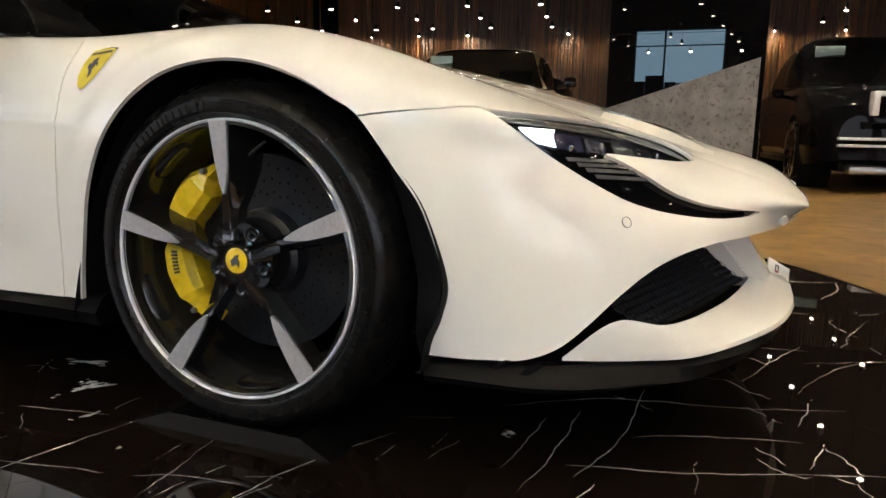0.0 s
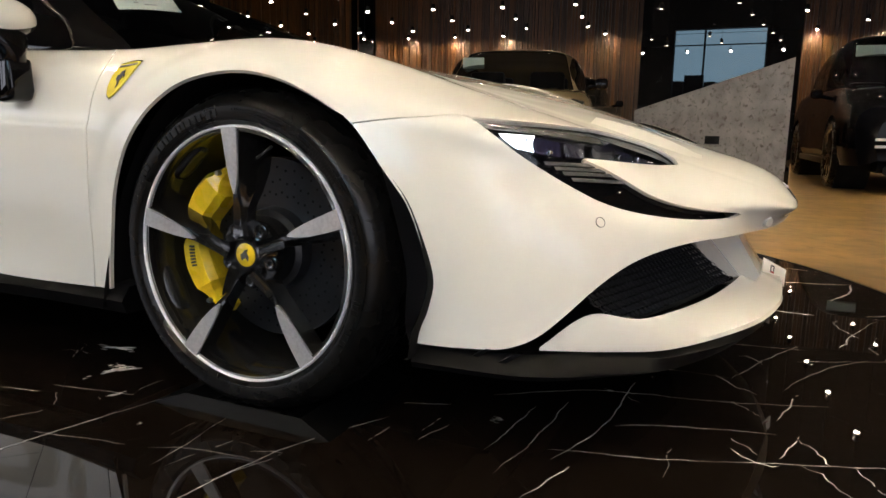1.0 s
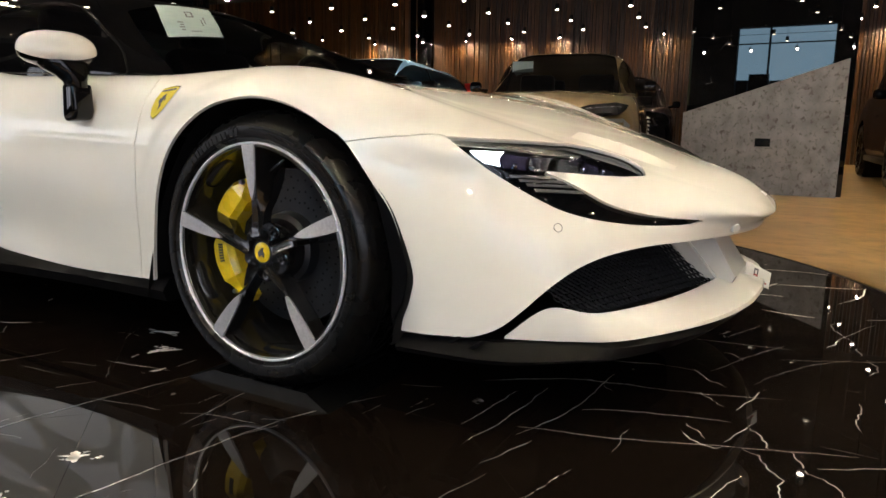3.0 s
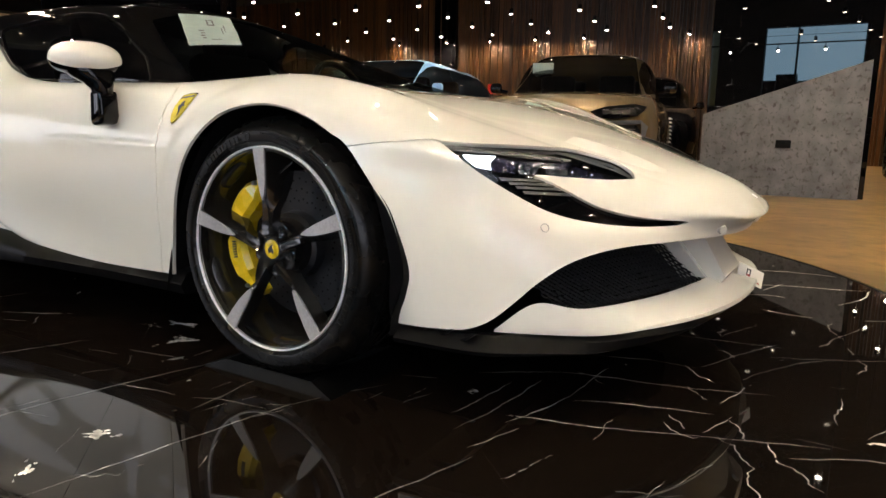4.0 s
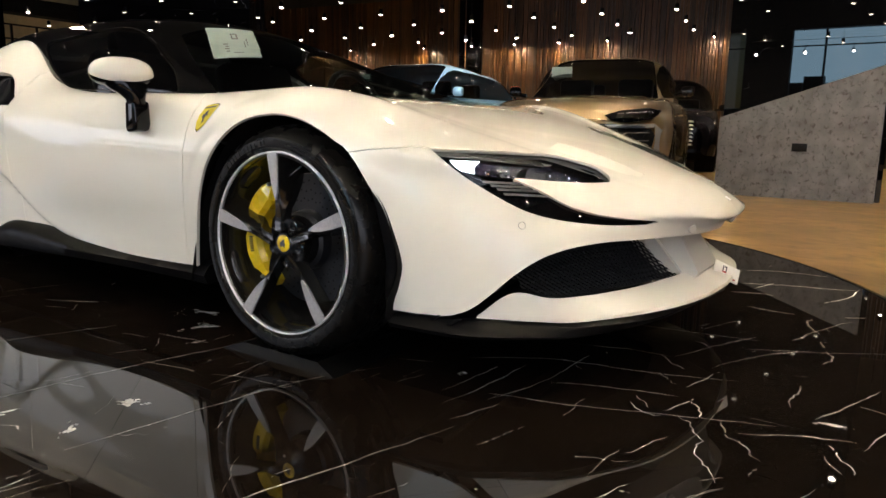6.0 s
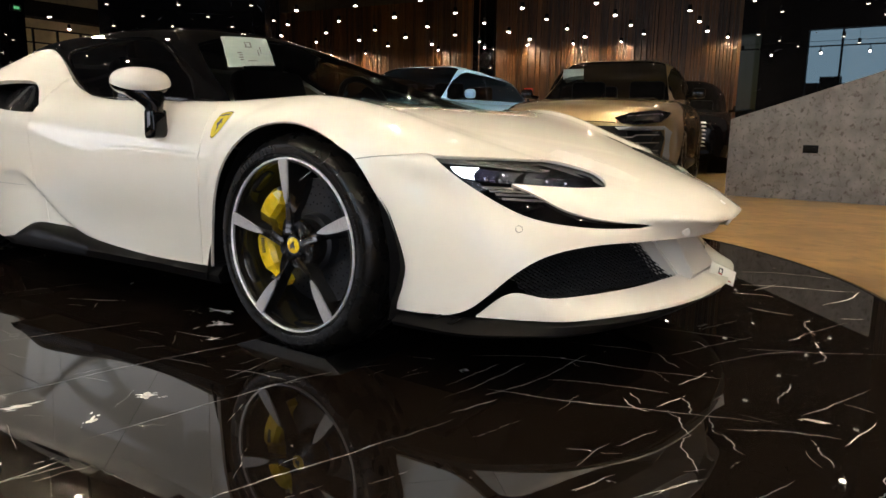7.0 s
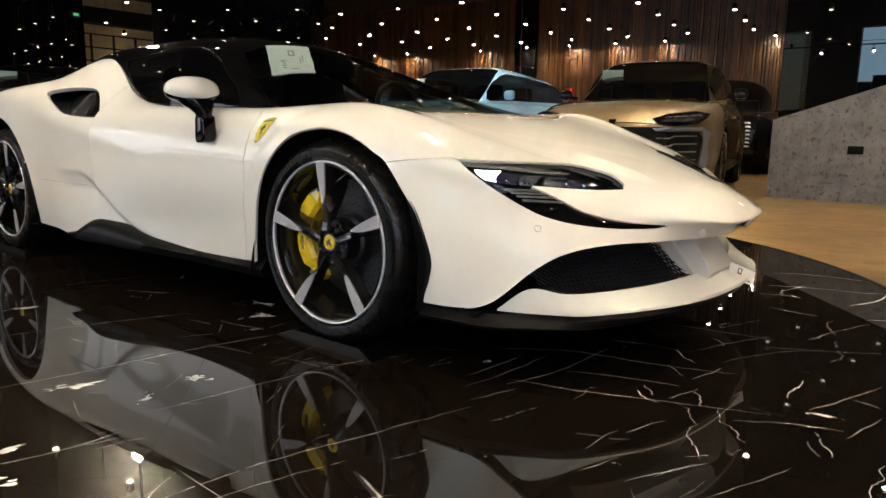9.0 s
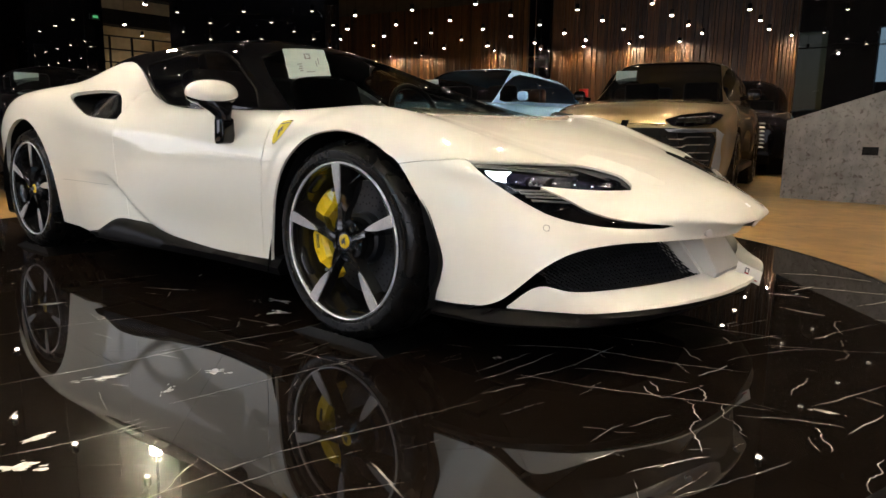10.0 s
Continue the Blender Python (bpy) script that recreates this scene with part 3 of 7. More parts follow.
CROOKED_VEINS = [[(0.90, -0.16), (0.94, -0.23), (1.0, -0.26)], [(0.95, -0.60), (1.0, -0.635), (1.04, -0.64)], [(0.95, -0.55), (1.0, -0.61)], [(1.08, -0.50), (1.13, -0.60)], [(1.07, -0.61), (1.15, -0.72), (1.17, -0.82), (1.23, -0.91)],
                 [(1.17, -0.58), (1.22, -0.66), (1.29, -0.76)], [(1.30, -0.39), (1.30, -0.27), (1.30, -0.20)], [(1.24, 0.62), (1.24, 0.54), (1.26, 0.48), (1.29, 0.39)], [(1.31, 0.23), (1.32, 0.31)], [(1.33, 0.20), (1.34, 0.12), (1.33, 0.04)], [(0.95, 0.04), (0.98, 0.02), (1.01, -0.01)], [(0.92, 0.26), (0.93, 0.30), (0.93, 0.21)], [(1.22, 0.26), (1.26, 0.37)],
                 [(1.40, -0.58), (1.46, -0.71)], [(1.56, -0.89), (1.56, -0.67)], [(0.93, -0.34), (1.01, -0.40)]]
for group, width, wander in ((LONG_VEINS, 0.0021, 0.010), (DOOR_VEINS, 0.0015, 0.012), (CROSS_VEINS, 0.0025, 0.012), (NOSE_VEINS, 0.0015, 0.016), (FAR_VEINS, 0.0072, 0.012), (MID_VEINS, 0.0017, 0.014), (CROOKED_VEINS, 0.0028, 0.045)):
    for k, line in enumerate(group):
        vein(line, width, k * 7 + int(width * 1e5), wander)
# hair-thin broken veins, scattered between the larger ones
rng = random.Random(77)
for k in range(46):
    x, y, a, d = rng.uniform(-1.6, 1.55), rng.uniform(-2.0, -0.75), rng.choice((78, 22, 24, 80, 130)) + rng.uniform(-10, 10), rng.uniform(0.04, 0.16)
    if (x + 1.3)**2 + y**2 < 8.4:
        vein([(x, y), (x + d * math.cos(radians(a)), y + d * math.sin(radians(a)))], 0.0013, 500 + k, 0.02, 0.15)
# pale patches in the stone
for k, (x, y, r, turn, long) in enumerate(((-0.27, -1.60, 0.024, 70, 3.0), (-0.08, -1.36, 0.034, 20, 1.2), (-0.04, -1.53, 0.018, -40, 1.8), (0.01, -1.89, 0.026, 80, 1.9), (-0.49, -0.83, 0.030, 55, 2.2), (-0.63, -0.70, 0.024, 15, 2.4),
                                          (0.13, -1.98, 0.036, 60, 1.5), (-1.28, -1.37, 0.03, 70, 1.8), (-0.51, -0.80, 0.02, 30, 1.5), (-0.36, -0.95, 0.012, 70, 2.0), (1.40, -0.45, 0.014, 10, 2.2))):
    rng = random.Random(40 + k)
    bm = bmesh.new()
    c, n = Matrix.Rotation(radians(turn), 2), 44
    # one ragged main island and a few crumbs strung out along it
    islands = [(0.0, 0.0, 0.82)] + [(rng.uniform(-1.5, 1.5) * long, rng.uniform(-1.0, 1.0), rng.uniform(0.10, 0.28)) for _ in range(5)]
    for du, dv, size in islands:
        m = c @ Vector((du * r, dv * r))
        lobes = [rng.uniform(0.22, 1.4) for _ in range(11)]
        ring = []
        for q in range(n):
            a = 2 * math.pi * q / n
            u = q / n * 11
            d = lobes[int(u) % 11] * (1 - u % 1) + lobes[(int(u) + 1) % 11] * (u % 1)
            d = r * size * d * rng.uniform(0.75, 1.1)
            v = c @ Vector((long * d * math.cos(a), 0.75 * d * math.sin(a)))
            ring.append(bm.verts.new((x + m.x + v.x, y + m.y + v.y, 0.0004)))
        mid = bm.verts.new((x + m.x, y + m.y, 0.0004))
        for q in range(n):
            bm.faces.new((ring[q], ring[(q + 1) % n], mid))
    ob = part("pale_patch", bm, VEIN, turntable, smooth=False)
    ob.matrix_basis = Matrix.Translation(-DISC_C)

# ceiling and outer walls
slab("ceiling", -22, 12, -9.5, 19.5, TOP, TOP + 0.2, CEILING, "flat black painted showroom ceiling", ROOM)
slab("wall_east", 10.0, 10.3, -9.2, 18, 0, TOP - 0.004, CEILING, "plain dark wall", ROOM)
slab("wall_west", -20.3, -20.0, -9.2, 18, 0, TOP - 0.004, MARBLE_WALL, "polished black stone wall", ROOM)


def slat_wall(name, x0, x1, y, z0, z1, pitch=0.085):
    """A wall of upright timber slats of uneven depth before a dark backing."""
    w = thing(name, ROOM @ pose(0, y, 0), "tall warm walnut slat wall washed by ceiling spots", "wall", kind="structure")
    part("backing", box(x0, x1, 0.06, 0.2, z0, z1), MATT_BLACK, w, smooth=False)
    rng = random.Random(5)
    bm = bmesh.new()
    x = x0
    while x < x1 - 0.1:
        wdt = pitch * rng.choice((0.6, 0.75, 0.9, 1.3))
        d = rng.choice((0.0, 0.012, 0.025, 0.04))
        box_into(bm, x, x + wdt, -d, 0.06, z0, z1)
        x += wdt + rng.choice((0.006, 0.01, 0.02))
    tagged(part("slats", bm, WOOD, w, smooth=False), kind="stuff")
    return w


slat_wall("wall_north", -19.5, 9.8, 15.0, 0.0, TOP - 0.01)


def marble_block(name, x0, x1, y0, y1, z1, label, m):
    ob = thing(name, m, label, "wall", kind="structure")
    k = 0
    z = 0.0
    while z < z1 - 0.01:
        h = min(1.7, z1 - z)
        part("panel", box(x0, x1, y0, y1, z, z + h - 0.004), MARBLE_WALL, ob, smooth=False)
        z += h
    return ob


marble_block("column_1", -0.355, 1.27, 6.24, 6.60, TOP - 0.004, "polished black marble wall panel that mirrors the shop front", Matrix())
marble_block("column_2", -10.9, -9.2, 13.6, 14.6, TOP - 0.004, "polished black marble column before the slat wall", pose(0.9, 0.35, 0, 0, 0, 0))
marble_block("column_3", -1.6, 1.6, 0.0, 0.5, TOP - 0.004, "wide polished black marble pier with white veins", pose(-9.0, 4.93, 0, 0, 0, 20))
marble_block("column_4", -0.3, 0.0, -1.25, 0.0, TOP - 0.004, "polished black marble pier before the gallery", pose(-12.0, 3.86, 0))

# slanted grey stone screen with a wall socket
screen = thing("stone_screen", pose(0, 6.09, 0), "grey flecked stone screen with a slanted top edge", "wall", kind="structure")
part("slab", extruded([(-0.36, 0.0), (1.22, 0.0), (1.22, 1.41), (-0.36, 0.87)], 0, 0.14), STONE, screen, smooth=False)
sock = thing("wall_socket", pose(0.483, 6.088, 0.556), "small black double wall socket in the stone screen", "socket")
part("plate", box(-0.075, 0.075, -0.008, 0.0, -0.043, 0.043, 0.003), SATIN_BLACK, sock)
for sx in (-0.035, 0.035):
    part("insert", box(sx - 0.022, sx + 0.022, -0.010, -0.0081, -0.022, 0.022, 0.0), MATT_BLACK, sock, smooth=False)

# shop front behind the visitor: openings between dark piers, dusk sky and low roofs outside
DUSK = glow("dusk_sky_backdrop", (0.47, 0.76, 1.0), SKY_GLOW)
front = thing("wall_south", pose(0, -5.6, 0), "glazed shop front with dark piers and frames", "wall", kind="structure")
part("parapet", box(-20, 10.5, 0, 0.2, 0, 0.5), CEILING, front, smooth=False)
part("lintel", box(-20, 10.5, 0, 0.2, 3.33, TOP - 0.004), CEILING, front, smooth=False)
# the outer openings are made up, to hold the fill lamps
for x0, x1 in ((-20, -9.15), (-7.15, -6.85), (-4.85, -4.55), (-2.45, -1.33), (0.90, 2.48), (3.85, 4.15), (6.15, 6.45), (8.45, 10.5)):
    part("pier", box(x0, x1, -0.02, 0.22, 0.503, 3.327), CEILING, front, smooth=False)
part("mullion", box(-0.60, -0.55, 0.05, 0.12, 0.503, 3.327), SATIN_BLACK, front, smooth=False)
slab("backdrop", -2.4, 2.0, -6.85, -6.8, 0.0, 3.9, DUSK, "pale blue dusk sky beyond the shop front", category="sky")
ROOFS = plain("far_roofs", (0.03, 0.03, 0.033), 0.9)
for x0, x1, h in ((-2.3, -1.15, 2.08), (-1.13, -0.62, 2.24), (-0.60, -0.30, 2.06), (-0.28, 0.35, 2.03), (0.37, 1.9, 1.98)):
    ob = part("far_house", box(x0, x1, -6.7, -6.5, 0.0, h), ROOFS, smooth=False)
    tagged(ob, "dark low building beyond the shop front", "building", "far rooftops")
track = thing("lamp_track", pose(0, -4.4, 0), "long black ceiling track for spot heads near the shop front", "lamp track")
part("rail", box(-6.2, 3.2, -0.014, 0.014, 2.79, 2.82), MATT_BLACK, track, smooth=False)
for x in (-5.8, -2.2, -1.4, 1.0, 2.9):
    part("hanger", tube([(x, 0, 2.82), (x, 0, TOP)], 0.006, 6), MATT_BLACK, track)
HEAD_FACE = glow("fill_head_face", (1.0, 0.90, 0.76), HEAD_POWER)
# heads placed and lit by guess, as fill on the flank and nose
for x, ax in ((-3.6, -2.6), (-2.0, -0.3), (-0.9, 0.3), (0.12, 0.75), (1.3, 0.9), (2.3, 1.0)):
    head = thing("track_spotlight", look((x, -4.4, 2.66), (ax, -0.95, 0.25)), "small black track spot head, its light added to fill the sports car", "lamp", "track spot heads")
    part("can", turned([(0.001, -0.026), (0.022, -0.026), (0.030, -0.05), (0.034, -0.05), (0.034, 0.06), (0.026, 0.075), (0.001, 0.075)], 18, "Z"), MATT_BLACK, head)
    part("lens", turned([(0.001, -0.034), (0.020, -0.034), (0.020, -0.028), (0.001, -0.028)], 16, "Z"), HEAD_FACE, head)
    foot = head.matrix_basis.inverted() @ Vector((x, -4.4, 2.79))
    part("stem", tube([(0, 0, 0.06), foot * 0.8 + Vector((0, 0, 0.02)), foot], 0.008, 6), MATT_BLACK, head)

# ceiling spots on a square grid
spot = thing("ceiling_spotlight", pose(0, 0, 0), "small black cylinder spotlight on a thin stem, lit warm white", "lamp", "ceiling spotlights")
part("trim_ring", turned([(0.025, 0.034), (0.0265, 0.004), (0.028, 0.0), (0.033, 0.0), (0.035, 0.004), (0.035, 0.034)], 20, "Z", close=True), MATT_BLACK, spot)
# glowing rim added so the recessed spots show as dots from the side
part("glare_rim", turned([(0.0262, -0.0005), (0.0240, -0.0072), (0.0255, -0.0085), (0.0322, -0.0005)], 20, "Z", close=True), SPOT_RIM, spot, "glowing rim added so the spot shows as a dot")
part("lens", turned([(0.001, 0.014), (0.018, 0.014), (0.0195, 0.017), (0.0195, 0.033), (0.001, 0.033)], 16, "Z"), SPOT_FACE, spot)
part("can", turned([(0.035, 0.035), (0.035, 0.095), (0.030, 0.10), (0.001, 0.10)], 16, "Z"), MATT_BLACK, spot)
part("stem", tube([(0, 0, 0.10), (0, 0, TOP - CEIL + 0.016)], 0.003, 5), MATT_BLACK, spot)
origin, across, along = Vector((-2.18, 10.41, CEIL - 0.017)), Vector((-1.30, -0.17, 0)), Vector((-0.19, 1.32, 0))
first = True
for i in range(-5, 13):
    for j in range(-14, 3):
        p = origin + across * i + along * j
        gallery = -15.0 < p.x < -12.5 and 4.6 < p.y < 7.6
        if (p.x < -11.6 and not gallery) or p.y < -5.0 or (-1.7 < p.x < 0.1 and -1.9 < p.y < 0.3) or (5.9 < p.y < 6.9 and -0.55 < p.x < 1.5):
            continue
        if first:
            spot.matrix_basis, first = pose(*p), False
        else:
            copy_thing(spot, pose(*p))

# a row of washers close before the slat wall
wash = thing("wall_washer", ROOM @ pose(-13.2, 14.70, 2.84), "small black wall washer lamp, lit warm white", "lamp", "wall washers")
part("can", turned([(0.001, 0.014), (0.036, 0.014), (0.036, 0.001), (0.042, 0.0), (0.042, 0.09), (0.001, 0.095)], 14, "Z"), MATT_BLACK, wash)
part("lens", turned([(0.001, 0.004), (0.024, 0.004), (0.026, 0.008), (0.026, 0.012), (0.001, 0.012)], 14, "Z"), WASH_FACE, wash)
part("stem", tube([(0, 0, 0.095), (0, 0, TOP - 2.841)], 0.005, 5), MATT_BLACK, wash)
for x in (-11.6, -10.4, -8.0, -6.6, -5.4, -4.2, -3.0, -0.6, 0.6, 2.6, 3.8, 5.2):
    copy_thing(wash, ROOM @ pose(x, 14.70, 2.84))

# far left: tan lit gallery behind a steel railing, green exit sign, bright lamp aimed at the hall
slab("wall_gallery", -15.4, -15.2, 4.6, 7.6, 0.0, TOP - 0.004, TAN_WALL, "tan plaster wall of a lit gallery")
for k, (z0, z1) in enumerate(((2.98, 3.32), (3.66, 3.74))):
    slab("gallery_beam", -15.1, -14.7, 4.4, 7.8, z0, z1, MATT_BLACK, "black ceiling beam in the gallery")
rail = thing("railing", pose(-14.0, 4.4, 0), "slim dark steel railing before the tan gallery wall", "railing")
for k in range(6):
    part("post", box(-0.02, 0.02, k * 0.5 - 0.02, k * 0.5 + 0.02, 1.55, 2.62), SATIN_BLACK, rail, smooth=False)
for z in (2.62, 2.34, 2.06):
    part("rail_bar", box(-0.02, 0.02, -0.1, 2.7, z, z + 0.03), SATIN_BLACK, rail, smooth=False)
part("landing_edge", box(-1.0, 0.05, -0.2, 3.2, 1.38, 1.55), MATT_BLACK, rail, smooth=False)
part("landing_support", box(-0.9, -0.6, 0.2, 3.0, 0.0, 1.38), MATT_BLACK, rail, smooth=False)
sign = thing("exit_sign", pose(-11.965, 3.70, 2.70), "small lit green exit sign", "sign")
part("sign_case", box(-0.03, 0.03, -0.095, 0.095, -0.05, 0.05, 0.01), SATIN_BLACK, sign)
part("sign_face", box(0.031, 0.034, -0.048, 0.048, -0.024, 0.024), glow("lit_green_sign", (0.05, 1.0, 0.25), 0.32), sign, smooth=False)
flood = thing("track_spotlight", look((-4.80, 0.80, 2.58), (0.3, -1.7, 0.1)), "bright black track spotlight aimed down at the car", "lamp")
part("can", turned([(0.001, 0.20), (0.07, 0.20), (0.075, 0.0), (0.068, -0.002), (0.062, 0.03), (0.001, 0.031)], 24, "Z"), MATT_BLACK, flood)
part("lens", turned([(0.001, 0.012), (0.060, 0.012), (0.060, 0.02), (0.001, 0.02)], 20, "Z"), glow("lit_flood_lens", (1.0, 0.82, 0.54), 7500.0), flood)
back = flood.matrix_basis.inverted() @ Vector((-4.95, 0.86, TOP - 0.001))
part("stem", tube([(0, 0, 0.19), back * 0.6 + Vector((0, 0, 0.10)), back], 0.012, 8), MATT_BLACK, flood)
# red patch behind the cars, kind unknown; box and stand are made up
red_box = thing("fire_box", pose(-6.155, 12.0, 0), "small bright red object of unknown kind on a made-up stand", "fire box")
part("case", box(-0.09, 0.09, -0.06, 0.06, 1.44, 1.66, 0.012), plain("red_enamel", (0.45, 0.012, 0.010), 0.35, coat=0.3), red_box)
part("stand", box(-0.02, 0.02, -0.02, 0.02, 0.02, 1.439), SATIN_BLACK, red_box, smooth=False)
part("foot", turned([(0.001, 0.0), (0.13, 0.0), (0.12, 0.015), (0.02, 0.022), (0.001, 0.022)], 20, "Z"), SATIN_BLACK, red_box)

# ---- the white sports car: front axle over x = 0, nose towards +x, middle on y = 0 ----
# stations along the car; rails give half width and height: sill, low, mid, upper, shoulder, crest, valley, bulge, centre
ST = [-3.50,-3.20,-2.65,-2.20,-1.75,-1.45,-1.10,-.75,-.45,-.20,0,.20,.35,.48,.62,.75,.86,.96,1.02,1.05,1.058]
RY = [
 [0.7,0.82,0.88,0.9,0.93,0.91,0.89,0.885,0.895,0.91,0.915,0.91,0.89,0.88,0.85,0.775,0.66,0.29,0.08,0.03,0],
 [0.74,0.86,0.92,0.925,0.95,0.93,0.9,0.9,0.915,0.935,0.945,0.94,0.91,0.89,0.845,0.755,0.61,0.285,0.08,0.03,0],
 [0.76,0.87,0.935,0.94,0.965,0.95,0.93,0.925,0.935,0.95,0.958,0.95,0.92,0.888,0.83,0.725,0.57,0.292,0.095,0.04,0],
 [0.76,0.87,0.94,0.945,0.97,0.96,0.945,0.94,0.945,0.952,0.955,0.945,0.905,0.866,0.79,0.67,0.525,0.318,0.19,0.1,0],
 [0.7,0.82,0.9,0.92,0.95,0.945,0.92,0.905,0.895,0.905,0.91,0.895,0.865,0.843,0.745,0.605,0.475,0.352,0.252,0.14,0],
 [0.6,0.72,0.8,0.78,0.72,0.79,0.85,0.835,0.8,0.78,0.74,0.69,0.635,0.58,0.505,0.43,0.35,0.26,0.19,0.11,0],
 [0.5,0.56,0.62,0.6,0.6,0.66,0.68,0.67,0.66,0.62,0.58,0.54,0.49,0.445,0.39,0.33,0.265,0.195,0.14,0.08,0],
 [0.28,0.3,0.32,0.32,0.32,0.36,0.38,0.38,0.37,0.35,0.33,0.31,0.29,0.27,0.24,0.2,0.155,0.1,0.07,0.04,0],
 [0,0,0,0,0,0,0,0,0,0,0,0,0,0,0,0,0,0,0,0,0]]
RZ = [
 [0.42,0.36,0.2,0.19,0.19,0.2,0.21,0.215,0.22,0.23,0.23,0.22,0.21,0.21,0.215,0.22,0.22,0.25,0.26,0.32,0.43],
 [0.5,0.46,0.35,0.33,0.32,0.32,0.33,0.34,0.35,0.36,0.36,0.36,0.35,0.35,0.345,0.345,0.34,0.34,0.35,0.4,0.433],
 [0.6,0.57,0.5,0.48,0.47,0.47,0.46,0.46,0.47,0.48,0.48,0.48,0.46,0.46,0.455,0.44,0.425,0.3995,0.404,0.433,0.437],
 [0.7,0.7,0.7,0.68,0.64,0.62,0.61,0.61,0.62,0.635,0.65,0.62,0.585,0.565,0.54,0.49,0.457,0.434,0.434,0.439,0.44],
 [0.8,0.83,0.86,0.84,0.78,0.74,0.725,0.725,0.73,0.745,0.755,0.715,0.675,0.637,0.594,0.545,0.49,0.467,0.4565,0.447,0.443],
 [0.86,0.9,0.93,0.955,1.04,0.87,0.808,0.798,0.793,0.805,0.812,0.77,0.715,0.67,0.622,0.575,0.534,0.499,0.471,0.455,0.444],
 [0.87,0.92,0.945,1,1.06,0.87,0.8,0.8,0.8,0.792,0.785,0.75,0.706,0.668,0.622,0.58,0.543,0.511,0.483,0.459,0.445],
 [0.88,0.94,0.98,1.05,1.1,0.88,0.82,0.82,0.82,0.8,0.79,0.762,0.726,0.691,0.647,0.603,0.567,0.532,0.491,0.459,0.446],
 [0.89,0.95,1,1.07,1.12,0.89,0.83,0.83,0.83,0.81,0.795,0.77,0.735,0.7,0.657,0.612,0.576,0.54,0.495,0.46,0.447]]
GX = [-1.95,-1.75,-1.60,-1.29,-.94,-.63,-.28,-.08,.0]
GC = [1.10,1.150,1.180,1.165,1.060,.945,.830,.802,.797]


def base_y(x):
    b = hermite(ST, RY[5], np.minimum(x, -0.45)) - 0.012
    k = np.clip((x + 0.45) / 0.452, 0, 1)
    return b * np.sqrt(np.maximum(1 - k**1.7, 0))


def dome(x, th):
    """The glasshouse: th runs from the belt (0) to the middle of the roof (90 degrees)."""
    x, th = np.asarray(x, float).ravel(), np.asarray(th, float).ravel()
    zc = hermite(GX, GC, x)
    zb = np.minimum(hermite(ST, RZ[5], np.minimum(x, -0.45)) - 0.006, zc - 0.002)
    return np.stack([x, base_y(x) * np.cos(th)**0.95, zb + (zc - zb) * np.sin(th)**0.88], 1)


def quads(nx, nv):
    return [[i * nv + j, (i + 1) * nv + j, (i + 1) * nv + j + 1, i * nv + j + 1] for i in range(nx - 1) for j in range(nv - 1)]


GRID_X = np.concatenate([np.arange(-3.5, -0.61, 0.025), np.arange(-0.6, 0.90, 0.0105), 1.058 - 0.158 * np.linspace(1, 0, 40)**2])
GRID_V = np.concatenate([np.arange(0, 5, 0.045), np.arange(5, 8.01, 0.1)])
gx, gv = np.meshgrid(GRID_X, GRID_V, indexing="ij")
SKIN = rail_surface(gx, gv, ST, RY, RZ)
# ease the skin so that light runs smoothly over it
grid = SKIN.reshape(len(GRID_X), len(GRID_V), 3)
for _ in range(24):
    soft = grid.copy()
    soft[1:-1] = 0.5 * grid[1:-1] + 0.25 * (grid[:-2] + grid[2:])
    soft[..., 0] = grid[..., 0]
    soft[:, 1:-1, 1:] = 0.5 * soft[:, 1:-1, 1:] + 0.25 * (soft[:, :-2, 1:] + soft[:, 2:, 1:])
    soft[:, -1, 1], soft[-1] = 0.0, grid[-1]
    grid = soft
# the bonnet is one broad dome: its hollows are shallow
top = int(np.searchsorted(GRID_V, 5.2))
hood = np.clip((GRID_X + 0.45) / 0.1, 0, 1) * np.clip((1.0 - GRID_X) / 0.1, 0, 1)
for _ in range(150):
    lift = grid[:, top:, 2].copy()
    lift[:, 1:-1] = 0.5 * lift[:, 1:-1] + 0.25 * (lift[:, :-2] + lift[:, 2:])
    lift[:, -1] = 0.5 * lift[:, -1] + 0.5 * lift[:, -2]
    grid[:, top:, 2] += (lift - grid[:, top:, 2]) * hood[:, None]
for _ in range(60):
    lift = grid[:, top:, 2].copy()
    lift[1:-1] = 0.5 * lift[1:-1] + 0.25 * (lift[:-2] + lift[2:])
    blend = hood[:, None] * np.clip((GRID_V[None, top:] - 5.2) / 0.6, 0, 1)
    grid[:, top:, 2] += (lift - grid[:, top:, 2]) * blend
# two shallow creases on the bonnet: along the wing, and slanting in towards the middle
ease = lambda q: q * q * (3 - 2 * q)
bx_, by_ = grid[..., 0], grid[..., 1]
inward = hermite([-0.1, 0.06, 0.23, 0.33, 0.43, 0.60], [0.60, 0.60, 0.585, 0.545, 0.50, 0.42], bx_) - by_
slant = ((bx_ - 0.303) * 0.44 + (by_ - 0.518) * 0.283) / math.hypot(0.44, 0.283)
on_top = hood[:, None] * np.clip((GRID_V[None, :] - 5.1) / 0.3, 0, 1)
grid[..., 2] += on_top * (0.0012 * ease(np.clip(inward / 0.04, 0, 1)) - 0.0013 * ease(np.clip(slant / 0.05, 0, 1)) * np.clip((0.56 - by_) / 0.05, 0, 1) * np.clip(1 - slant / 0.35, 0, 1))
EASED = grid.copy()
SKIN = grid.reshape(-1, 3).copy()
